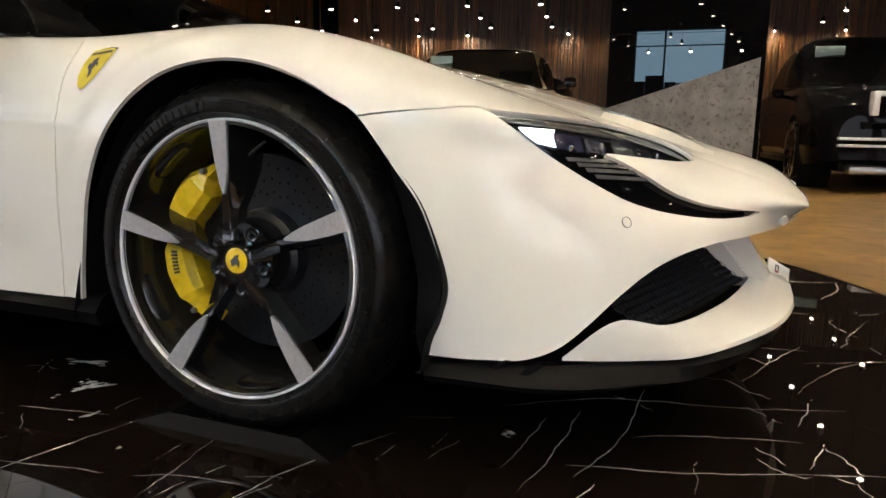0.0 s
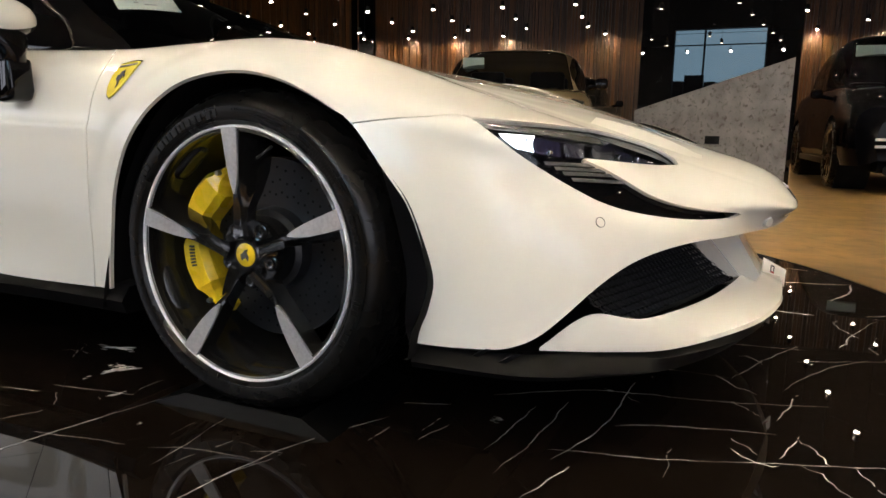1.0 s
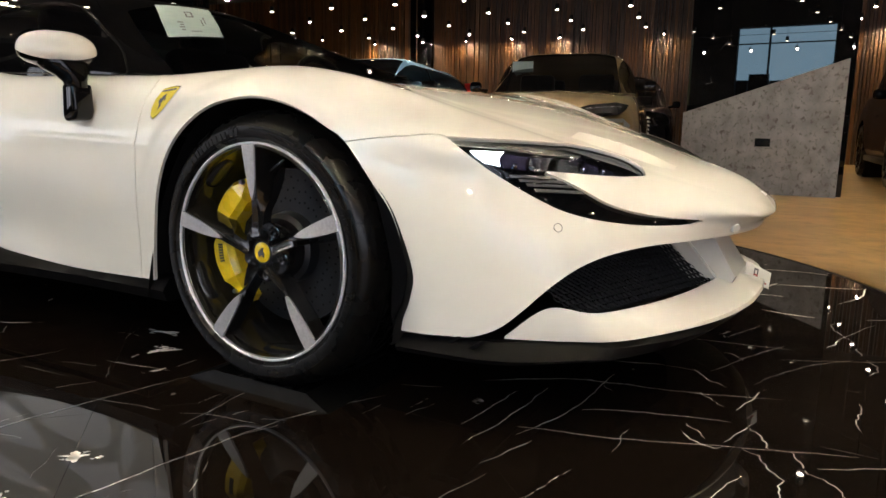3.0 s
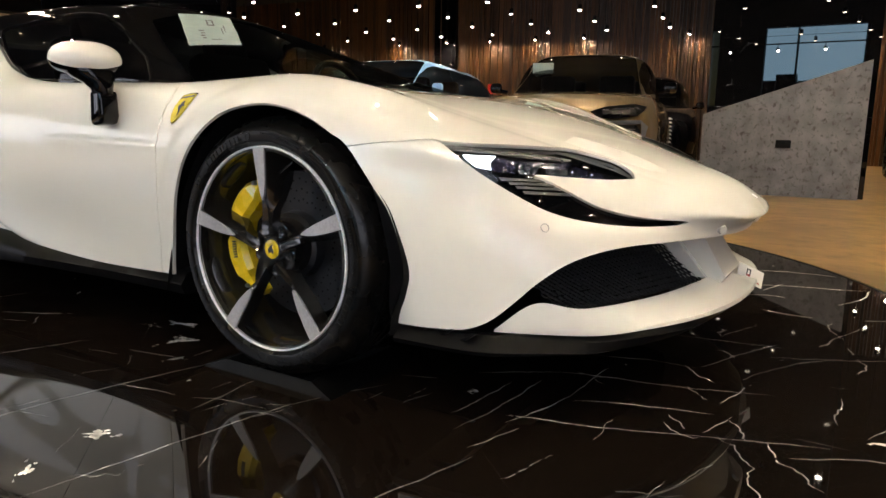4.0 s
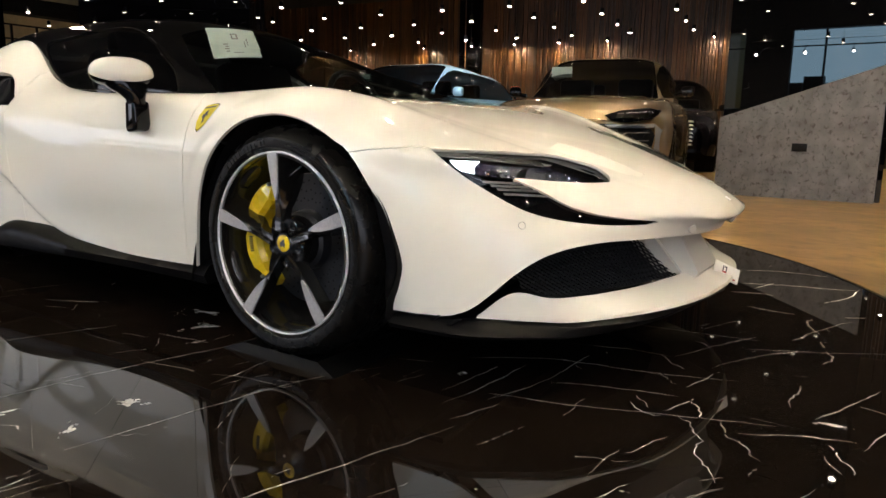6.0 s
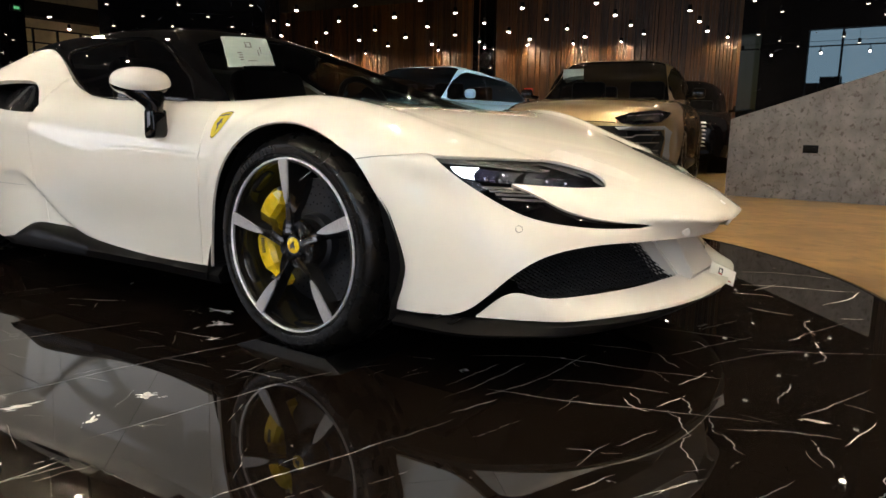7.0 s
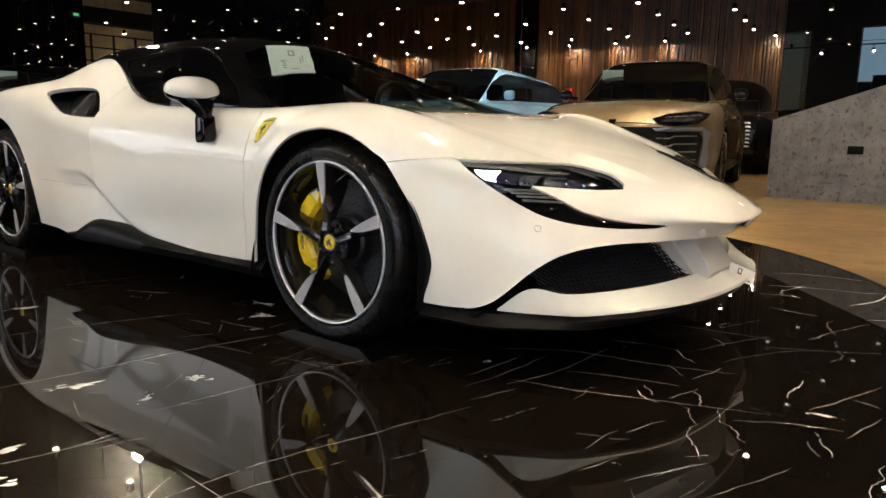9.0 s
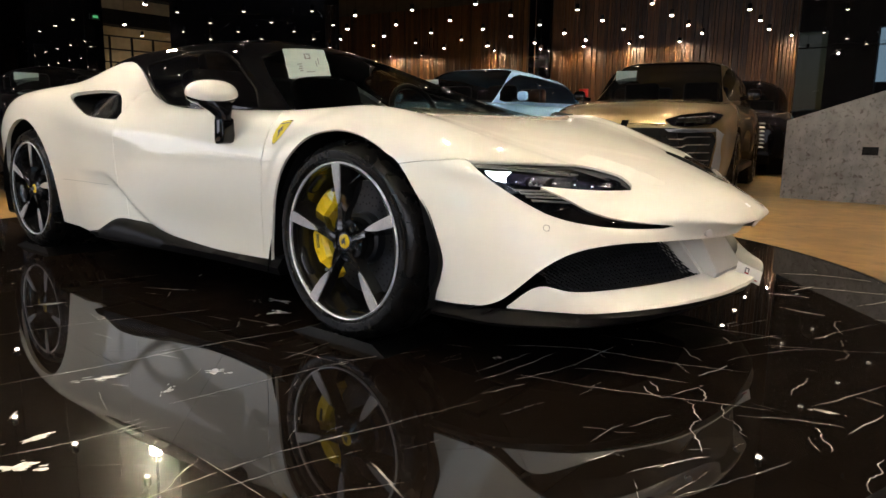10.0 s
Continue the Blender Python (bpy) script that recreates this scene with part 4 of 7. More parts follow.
# the rear quarter steps in behind a crease that sweeps down the door
side_of = 0.75 * (hermite([-3.5, -1.75, -1.60, -1.475, -1.40, -1.325, -1.25, -1.125, -1.0], [0.52, 0.52, 0.512, 0.418, 0.358, 0.311, 0.28, 0.250, 0.20], SKIN[:, 0]) - SKIN[:, 2])
tuck = ease(np.clip(side_of / 0.030, 0, 1)) * np.clip(1 - side_of / 0.30, 0, 1) * np.clip((0.53 - SKIN[:, 2]) / 0.10, 0, 1) * (SKIN[:, 0] < -1.0) * np.clip((SKIN[:, 0] + 1.95) / 0.40, 0, 1)
SKIN[:, 1] -= 0.032 * tuck
# a faint crease along the door
ridge = np.clip(1 - np.abs(SKIN[:, 2] - (0.608 - 0.03 * (SKIN[:, 0] + 0.385))) / 0.015, 0, 1) * np.clip((-0.30 - SKIN[:, 0]) / 0.1, 0, 1) * np.clip((SKIN[:, 0] + 1.0) / 0.2, 0, 1)
SKIN[:, 1] += 0.0042 * ridge * (gv.ravel() < 5)
ARCH_F = smooth_line([(-0.43, 0.05), (-0.407, 0.237), (-0.352, 0.41), (-0.305, 0.515), (-0.239, 0.613), (-0.172, 0.675), (-0.098, 0.71), (0.008, 0.7255),
                      (0.095, 0.715), (0.17, 0.688), (0.225, 0.657), (0.269, 0.628), (0.335, 0.542), (0.385, 0.47), (0.42, 0.358), (0.409, 0.291), (0.383, 0.218), (0.37, 0.05)], 5)
# a soft flare round the front arch: the skin steps out towards its edge
near = np.where((SKIN[:, 0] > -0.6) & (SKIN[:, 0] < 0.6) & (gv.ravel() < 5), -inside(SKIN[:, [0, 2]], ARCH_F), 9.0)
SKIN[:, 1] += 0.007 * ease(np.clip((0.085 - near) / 0.045, 0, 1)) * np.clip((SKIN[:, 2] - 0.42) / 0.15, 0, 1) * np.clip((0.30 - SKIN[:, 0]) / 0.25, 0, 1)
SKIN = np.column_stack([SKIN[:, 0], -SKIN[:, 1], SKIN[:, 2], gv.ravel()])
SKIN_F = quads(len(GRID_X), len(GRID_V))

ARCH_R = np.array([(-2.665 + 0.412 * math.cos(a), 0.355 + 0.40 * math.sin(a)) for a in np.linspace(-0.9, math.pi + 0.9, 60)])
LAMP_TOP = [(0.463, 0.643), (0.507, 0.639), (0.551, 0.635), (0.595, 0.629), (0.634, 0.620), (0.673, 0.609), (0.714, 0.596), (0.75, 0.581), (0.782, 0.564), (0.796, 0.552)]
LAMP_LOW = [(0.765, 0.553), (0.723, 0.560), (0.689, 0.566), (0.650, 0.572)]
SLIT_TOP = [(0.687, 0.553), (0.719, 0.533), (0.758, 0.506), (0.784, 0.492), (0.824, 0.476), (0.875, 0.462), (0.925, 0.451), (0.930, 0.447)]
SLIT_LOW = [(0.910, 0.4425), (0.851, 0.450), (0.794, 0.461), (0.735, 0.477), (0.693, 0.494), (0.654, 0.516), (0.612, 0.542), (0.564, 0.575), (0.516, 0.613)]
LAMP = np.concatenate([smooth_line(LAMP_TOP, 4), smooth_line(LAMP_LOW, 4), smooth_line(SLIT_TOP, 4), smooth_line(SLIT_LOW, 4)])
SPLIT_X = [0.20, 0.269, 0.324, 0.394, 0.463, 0.516, 0.564, 0.612, 0.654, 0.693, 0.735, 0.794, 0.851, 0.91, 0.926, 0.945, 1.058]
SPLIT_Z = [0.612, 0.627, 0.635, 0.641, 0.643, 0.613, 0.575, 0.542, 0.516, 0.494, 0.477, 0.461, 0.450, 0.4425, 0.438, 0.395, 0.380]
MOUTH_X = [0.36, 0.49, 0.57, 0.615, 0.66, 0.70, 0.75, 0.784, 0.815, 0.86, 0.90, 0.946, 0.982, 1.01, 1.03, 1.04, 1.06]
MOUTH_Z = [0.217, 0.219, 0.228, 0.25, 0.292, 0.335, 0.377, 0.394, 0.403, 0.408, 0.406, 0.402, 0.3995, 0.4015, 0.413, 0.430, 0.445]
SILL_X = [-3.5, -2.2, -2.05, -1.76, -1.69, -1.61, -1.42, -1.16, -0.82, -0.40]
SILL_Z = [0.40, 0.20, 0.20, 0.21, 0.25, 0.281, 0.279, 0.251, 0.228, 0.236]
DOOR_Z = [0.15, 0.34, 0.465, 0.568, 0.65, 0.708, 0.759, 0.80]
DOOR_X = [-0.485, -0.44, -0.415, -0.395, -0.387, -0.391, -0.404, -0.452]
INTAKE = smooth_line([(-2.10, 0.878), (-1.95, 0.893), (-1.80, 0.896), (-1.67, 0.888), (-1.60, 0.86), (-1.52, 0.80), (-1.47, 0.757), (-1.62, 0.757), (-1.78, 0.772), (-1.93, 0.815)], 4, True)


def xz(p):
    return p[:, [0, 2]]


def door_gap(p):
    return p[:, 0] - hermite(DOOR_Z, DOOR_X, p[:, 2])


def panel(name, mat, keeps, parent, label="", both=True, side=-1, depth=0.02):
    p, f = SKIN, SKIN_F
    for keep in keeps:
        p, f = clip_skin(p, f, keep(p))
    p = p[:, :3]
    if both:
        p, f = mirrored(p, f)
    p, f = folded(p, f, depth)
    if not both and side > 0:
        p, f = p * [1, -1, 1], [q[::-1] for q in f]
    return mesh_object(name, p, f, mat, parent, label, sharp=40)


SIDE_ROWS = int(np.searchsorted(GRID_V, 5.0)) + 1


def on_side(x, z, off=0.0):
    """The place on the car's right flank at x, z, pushed out by off, and the normal there."""
    col = np.stack([[np.interp(x, GRID_X, EASED[:, j, c]) for c in range(3)] for j in range(SIDE_ROWS)])
    fwd = np.stack([[np.interp(x + 0.012, GRID_X, EASED[:, j, c]) for c in range(3)] for j in range(SIDE_ROWS)])
    k = int(np.argmax(col[:, 2] >= z)) or 1
    k = min(max(k, 1), SIDE_ROWS - 2)
    u = min(max((z - col[k - 1, 2]) / max(col[k, 2] - col[k - 1, 2], 1e-6), 0), 1)
    s = {k: col[k - 1] * (1 - u) + col[k] * u}
    a = (col[k], fwd[k])
    b = (col[k - 1], col[k + 1])
    flip = np.array([1, -1, 1])
    n = np.cross((a[1] - a[0]) * flip, (b[1] - b[0]) * flip)
    n /= np.linalg.norm(n)
    return Vector(s[k] * flip + n * off), Vector(n)


def flank_patch(name, outline, off, mat, parent, label="", thick=0.003):
    """A small flat piece, outlined in x, z, that follows the flank."""
    outline = [tuple(q) for q in outline]
    pts = [on_side(x, z, off) for x, z in outline]
    bm = bmesh.new()
    a = [bm.verts.new(p) for p, n in pts]
    b = [bm.verts.new(p - n * thick) for p, n in pts]
    bm.faces.new(a)
    bm.faces.new(b[::-1])
    for k in range(len(a)):
        j = (k + 1) % len(a)
        bm.faces.new((a[k], b[k], b[j], a[j]))
    return part(name, bm, mat, parent, label)


car = thing("sports_car", pose(0, 0, 0), "pearl white two-seat sports car with black roof on marble", "car")
big = 9.0
panel("front_clamshell", PAINT_WHITE, [
    lambda p: door_gap(p) - 0.0015,
    lambda p: np.where(p[:, 3] < 4.7, np.where(p[:, 0] < 0.2, big, p[:, 2] - hermite(SPLIT_X, SPLIT_Z, p[:, 0]) - 0.0012 * (p[:, 0] < 0.90)), big),
    lambda p: np.where((p[:, 3] < 4.7) & (p[:, 0] > 0.90), p[:, 2] - hermite(MOUTH_X, MOUTH_Z, p[:, 0]), big),
    lambda p: np.where(p[:, 3] < 6.2, -inside(xz(p), LAMP), big),
    lambda p: -inside(xz(p), ARCH_F),
    lambda p: np.where(p[:, 0] < -0.2, p[:, 2] - 0.236, big),
    lambda p: np.where(p[:, 3] > 5.0, p[:, 0] + 0.43, big),
], car, "pearl white bonnet and front wings in one piece", depth=0.009)
for side in (-1, 1):
    panel("front_bumper", PAINT_WHITE, [
        lambda p: np.where(p[:, 3] < 4.7, hermite(SPLIT_X, SPLIT_Z, p[:, 0]) - p[:, 2] - 0.0012 * (p[:, 0] < 0.90), -0.05),
        lambda p: np.minimum(p[:, 0] - 0.22, 0.955 - p[:, 0]),
        lambda p: -inside(xz(p), ARCH_F),
        lambda p: p[:, 2] - hermite(MOUTH_X, MOUTH_Z, p[:, 0]),
    ], car, "pearl white front bumper side beside the wide air mouth", False, side, 0.012)
for side in (-1, 1):
    panel("door", PAINT_WHITE, [
        lambda p: -door_gap(p) - 0.0015,
        lambda p: p[:, 0] + 1.50,
        lambda p: (5.0 - p[:, 3]) * 0.1,
        lambda p: p[:, 2] - hermite(SILL_X, SILL_Z, p[:, 0]),
    ], car, "", False, side)
    panel("rear_quarter", PAINT_WHITE, [
        lambda p: -p[:, 0] - 1.5015,
        lambda p: -inside(xz(p), ARCH_R),
        lambda p: p[:, 2] - hermite(SILL_X, SILL_Z, p[:, 0]),
        lambda p: np.where((p[:, 3] < 5.0) & (p[:, 3] > 3.0), -inside(xz(p), INTAKE), big),
        lambda p: np.where(p[:, 3] > 5.0, -1.60 - p[:, 0], big),
    ], car, "pearl white rear flank with a side air intake", False, side)

# closed tail
tail = rail_surface(np.full(33, -3.499), np.linspace(0, 8, 33), ST, RY, RZ)
bm = bmesh.new()
ring = [bm.verts.new((q[0], -q[1], q[2])) for q in tail] + [bm.verts.new((q[0], q[1], q[2])) for q in tail[::-1][1:]]
mid = bm.verts.new((-3.54, 0, 0.66))
for a, b in zip(ring, ring[1:] + ring[:1]):
    bm.faces.new((a, b, mid))
part("tail_panel", bm, PAINT_WHITE, car, "pearl white tail panel")

# hollow behind the skin: unseen black boxes added to block light, wheel houses, air ducts
inner = bmesh.new()
box_into(inner, -0.60, 0.45, -0.52, 0.52, 0.16, 0.60)
box_into(inner, -3.2, -2.1, -0.55, 0.55, 0.16, 0.80)
box_into(inner, -2.1, -0.6, -0.80, 0.80, 0.16, 0.66)
part("light_block", inner, MATT_BLACK, car, smooth=False)
for sy in (-1, 1):
    for outline, x_mid in ((ARCH_F, 0.0), (ARCH_R, -2.65)):
        bm = bmesh.new()
        c = Vector((x_mid, 0, 0.36))
        rows = []
        for y, k in ((0.915, 1.012), (0.80, 1.05), (0.56, 1.05), (0.54, 0.0)):
            rows.append([bm.verts.new((c.x + (x - c.x) * k, sy * y, max(0.19, c.z + (z - c.z) * k))) for x, z in outline])
        for a, b in zip(rows, rows[1:]):
            for q in range(len(a) - 1):
                bm.faces.new((a[q], a[q + 1], b[q + 1], b[q]))
        part("wheel_house", bm, MATT_BLACK, car)
# satin flap that lines the front of the arch
for sy in (-1, 1):
    outer = [q for q in ARCH_F if q[0] > 0.30 and 0.20 < q[1] < 0.56]
    inner_edge = [(x - 0.008 - 0.045 * math.sin(math.pi * k / (len(outer) - 1))**0.7, z) for k, (x, z) in enumerate(outer)]
    bm = bmesh.new()
    rows = [[bm.verts.new((x, sy * y, z)) for x, z in line] for line, y in ((outer, 0.86), (outer, 0.9115), (inner_edge, 0.890), (inner_edge, 0.83))]
    for a, b in zip(rows, rows[1:]):
        for k in range(len(a) - 1):
            bm.faces.new((a[k], a[k + 1], b[k + 1], b[k]))
    part("arch_flap", bm, SATIN_BLACK, car, "satin black plastic arch flap")


def strip(name, rails, mat, parent, label="", n=40, closed=True):
    """A band swept along the car's outline: each rail lists (x, half width, z) knots from the side to the middle."""
    u = np.linspace(0, 1, n)
    cols = []
    for r in rails:
        r = np.asarray(r, float)
        k = np.linspace(0, 1, len(r))
        cols.append(np.stack([hermite(k, r[:, 0], u), -np.maximum(hermite(k, r[:, 1], u), 0), hermite(k, r[:, 2], u)], 1))
    m = len(cols)
    p = np.stack(cols, 1).reshape(-1, 3)
    f = []
    for i in range(n - 1):
        for j in range(m if closed else m - 1):
            a, b = i * m + j, i * m + (j + 1) % m
            f.append([a, a + m, b + m, b])
    if closed:
        f.append(list(range(m))[::-1])
    p[-m:, 1] = 0
    p, f = mirrored(p, f)
    bm = bmesh.new()
    vs = [bm.verts.new(q) for q in p]
    for q in f:
        q = list(dict.fromkeys(q))
        if len(q) > 2:
            try:
                bm.faces.new([vs[i] for i in q])
            except ValueError:
                pass
    return part(name, bm, mat, parent, label, sharp=32)


strip("front_lip", [
    [(0.613, 0.824, 0.224), (0.695, 0.788, 0.288), (0.782, 0.707, 0.272), (0.87, 0.45, 0.262), (0.925, 0.20, 0.262), (0.955, 0, 0.268)],
    [(0.613, 0.826, 0.222), (0.74, 0.768, 0.236), (0.839, 0.680, 0.222), (0.969, 0.45, 0.226), (1.027, 0.22, 0.226), (1.042, 0, 0.226)],
    [(0.613, 0.826, 0.218), (0.735, 0.766, 0.216), (0.842, 0.678, 0.214), (0.972, 0.45, 0.217), (1.03, 0.22, 0.216), (1.045, 0, 0.216)],
    [(0.612, 0.78, 0.212), (0.70, 0.70, 0.210), (0.78, 0.62, 0.208), (0.88, 0.42, 0.208), (0.94, 0.2, 0.208), (0.95, 0, 0.208)],
], PAINT_WHITE, car, "pearl white chin lip")
strip("splitter", [
    [(0.385, 0.875, 0.210), (0.60, 0.845, 0.214), (0.735, 0.750, 0.214), (0.842, 0.662, 0.213), (0.972, 0.43, 0.214), (1.04, 0, 0.214)],
    [(0.385, 0.884, 0.203), (0.60, 0.858, 0.205), (0.742, 0.768, 0.204), (0.852, 0.678, 0.202), (0.975, 0.44, 0.200), (1.038, 0, 0.200)],
    [(0.385, 0.902, 0.184), (0.60, 0.876, 0.181), (0.745, 0.788, 0.180), (0.850, 0.685, 0.180), (0.955, 0.42, 0.180), (1.01, 0, 0.180)],
    [(0.385, 0.896, 0.172), (0.60, 0.866, 0.170), (0.735, 0.772, 0.170), (0.835, 0.665, 0.170), (0.935, 0.40, 0.170), (0.98, 0, 0.170)],
    [(0.385, 0.55, 0.160), (0.50, 0.50, 0.155), (0.60, 0.45, 0.155), (0.70, 0.40, 0.155), (0.75, 0.25, 0.155), (0.80, 0, 0.155)],
], LIP_BLACK, car, "satin black front splitter")
for k in range(3):
    for sy in (-1, 1):
        x = 0.43 + 0.06 * k
        part("splitter_vane", extruded([(x, 0.20), (x + 0.035, 0.222), (x + 0.045, 0.222), (x + 0.015, 0.20)], sy * 0.86, sy * 0.874), LIP_BLACK, car, smooth=False)
duct = bmesh.new()
box_into(duct, 0.42, 0.50, -0.80, 0.80, 0.15, 0.60)
part("radiator", duct, MATT_BLACK, car, smooth=False)
strip("mouth_floor", [
    [(0.45, 0.84, 0.205), (0.62, 0.80, 0.212), (0.74, 0.70, 0.252), (0.84, 0.45, 0.256), (0.90, 0.2, 0.256), (0.93, 0, 0.26)],
    [(0.40, 0.60, 0.20), (0.45, 0.55, 0.205), (0.48, 0.45, 0.215), (0.48, 0.35, 0.22), (0.48, 0.2, 0.22), (0.48, 0, 0.22)],
], MATT_BLACK, car, closed=False)

# honeycomb grilles, leaning back into the mouth
for sy in (-1, 1):
    o, e1, e2 = Vector((0.912, sy * 0.14, 0.258)), Vector((-0.182, sy * 0.58, 0.004)), Vector((-0.20, 0, 0.155))
    w, h = e1.length, e2.length
    d1, d2 = e1.normalized(), e2.normalized()
    nn = d1.cross(d2) * (1 if sy < 0 else -1)
    cell = 0.0112
    verts, faces = [], []
    rows_n, cols_n = int(h / (cell * 1.5)) + 1, int(w / (cell * math.sqrt(3))) + 1
    for r in range(rows_n):
        for c in range(cols_n):
            a0, b0 = (c + 0.5 * (r % 2)) * cell * math.sqrt(3), r * cell * 1.5
            ring = []
            for s, dep in ((1.0, 0.0), (0.86, 0.002), (0.80, -0.003)):
                for k in range(6):
                    t = math.pi / 6 + k * math.pi / 3
                    q = o + d1 * (a0 + cell * s * math.cos(t)) + d2 * (b0 + cell * s * math.sin(t)) + nn * dep
                    ring.append(len(verts))
                    verts.append(q)
            for lvl in (0, 6):
                for k in range(6):
                    j = (k + 1) % 6
                    faces.append([ring[lvl + k], ring[lvl + j], ring[lvl + 6 + j], ring[lvl + 6 + k]])
    mesh_object("grille_mesh", verts, faces, GRILLE, car, "black honeycomb intake grille", smooth=False)

# white keel between the two mouths, with slim blades beside it
keel = bmesh.new()
prof = [(0.80, 0.43), (0.885, 0.425), (0.935, 0.345), (0.985, 0.268), (0.97, 0.240), (0.88, 0.235), (0.76, 0.34)]
rings = []
for y, k in ((-0.095, 0.97), (-0.08, 1.0), (0.08, 1.0), (0.095, 0.97)):
    cxm = sum(q[0] for q in prof) / len(prof)
    rings.append([keel.verts.new((cxm + (x - cxm) * k, y * (1.0 + 0.35 * (0.43 - z) / 0.2), z)) for x, z in prof])
for a, b in zip(rings, rings[1:]):
    for k in range(len(prof)):
        keel.faces.new((a[k], a[(k + 1) % len(prof)], b[(k + 1) % len(prof)], b[k]))
keel.faces.new(rings[0])
keel.faces.new(rings[-1][::-1])
part("keel", keel, PAINT_WHITE, car, sharp=50)
for sy in (-1, 1):
    part("blade", extruded([(0.755, 0.42), (0.80, 0.42), (0.935, 0.262), (0.885, 0.262)], sy * 0.118, sy * 0.142), PAINT_WHITE, car, smooth=False)
strip("nose_underside", [
    [(0.80, 0.62, 0.408), (0.88, 0.48, 0.410), (0.935, 0.325, 0.406), (0.98, 0.225, 0.403), (1.011, 0.09, 0.4095), (1.022, 0, 0.419)],
    [(0.70, 0.50, 0.43), (0.78, 0.4, 0.43), (0.84, 0.28, 0.425), (0.86, 0.2, 0.425), (0.88, 0.1, 0.43), (0.88, 0, 0.435)],
], PAINT_WHITE, car, closed=False)

# headlamps: dark housing inside the opening, cover glass, lamp modules
def lamp_region(name, mat, outline, off, side, label=""):
    p, f = SKIN[SKIN[:, 0] > -9], SKIN_F
    sel = (SKIN[:, 0] > 0.40) & (SKIN[:, 0] < 1.0) & (SKIN[:, 3] < 6.3)
    f = [q for q in SKIN_F if all(sel[i] for i in q)]
    p, f = clip_skin(SKIN, f, inside(xz(SKIN), outline))
    p = p[:, :3]
    p = p + skin_normals(p, f) * off
    if side > 0:
        p, f = p * [1, -1, 1], [q[::-1] for q in f]
    return mesh_object(name, p, f, mat, car, label)


def grown(poly, d):
    c = np.asarray(poly)
    t = np.roll(c, -1, 0) - np.roll(c, 1, 0)
    n = np.stack([t[:, 1], -t[:, 0]], 1) / np.maximum(np.linalg.norm(t, axis=1), 1e-9)[:, None]
    area = np.sum(c[:, 0] * np.roll(c[:, 1], -1) - np.roll(c[:, 0], -1) * c[:, 1])
    return c + n * d * (1 if area > 0 else -1)


upper_lamp = np.concatenate([smooth_line(LAMP_TOP, 4), smooth_line(LAMP_LOW, 4), smooth_line([(0.640, 0.560), (0.60, 0.553), (0.564, 0.575), (0.516, 0.613)], 4)])
lower_lamp = np.array([(0.603, 0.550), (0.645, 0.562), (0.687, 0.547), (0.715, 0.530), (0.735, 0.515), (0.69, 0.498), (0.655, 0.518), (0.62, 0.538)])
for side in (-1, 1):
    lamp_region("lamp_housing", GLOSS_BLACK, grown(LAMP, 0.006), -0.011, side, "gloss black headlamp housing")
    lamp_region("lamp_glass", GLASS_LAMP, grown(upper_lamp, -0.001), -0.0025, side, "clear headlamp cover")
    lamp_region("lower_lamp_glass", GLASS_LAMP, lower_lamp, -0.004, side)


def flank_sheet(name, rows, off, mat, label="", bulge=0.0):
    """A moulded piece on the flank between an upper and a lower edge, each a list of x, z, bulging in its middle."""
    upper, lower = [np.asarray(r, float) for r in rows]
    n, m = 8, 5
    u = np.linspace(0, 1, n)
    a, b = [np.stack([np.interp(u, np.linspace(0, 1, len(r)), r[:, c]) for c in (0, 1)], 1) for r in (upper, lower)]
    bm = bmesh.new()
    g = []
    for i in range(n):
        row = []
        for j in range(m):
            v = j / (m - 1)
            x, z = a[i] * (1 - v) + b[i] * v
            p, nn = on_side(float(x), float(z), off + bulge * math.sin(math.pi * u[i]) * math.sin(math.pi * v))
            row.append((bm.verts.new(p), bm.verts.new(p - nn * 0.002)))
        g.append(row)
    for i in range(n - 1):
        for j in range(m - 1):
            bm.faces.new((g[i][j][0], g[i + 1][j][0], g[i + 1][j + 1][0], g[i][j + 1][0]))
    for i in range(n - 1):
        for j in (0, m - 1):
            bm.faces.new((g[i][j][0], g[i + 1][j][0], g[i + 1][j][1], g[i][j][1]))
    for j in range(m - 1):
        for i in (0, n - 1):
            bm.faces.new((g[i][j][0], g[i][j + 1][0], g[i][j + 1][1], g[i][j][1]))
    return part(name, bm, mat, car, label, sharp=60)


flank_sheet("lamp_brow", [[(0.474, 0.640), (0.511, 0.636), (0.561, 0.629), (0.615, 0.617), (0.663, 0.603)], [(0.500, 0.628), (0.544, 0.624), (0.595, 0.614), (0.63, 0.606), (0.661, 0.600)]], -0.0062, LOUVRE, "satin grey brow over the headlamp", 0.001)
flank_sheet("led_module", [[(0.524, 0.618), (0.570, 0.615)], [(0.557, 0.589), (0.584, 0.584)]], -0.0055, LED_WHITE, "lit white headlamp module", 0.002)
flank_sheet("lamp_reflector", [[(0.574, 0.613), (0.608, 0.605)], [(0.588, 0.582), (0.626, 0.578)]], -0.0080, LAMP_INNER, "bluish lamp reflector", -0.002)
flank_sheet("lamp_lens", [[(0.614, 0.603), (0.640, 0.601)], [(0.632, 0.577), (0.658, 0.574)]], -0.0065, LAMP_BRIGHT, "clear ribbed lamp lens", 0.002)
flank_sheet("lens_rib", [[(0.620, 0.599), (0.624, 0.599)], [(0.637, 0.580), (0.641, 0.579)]], -0.0042, LAMP_INNER)
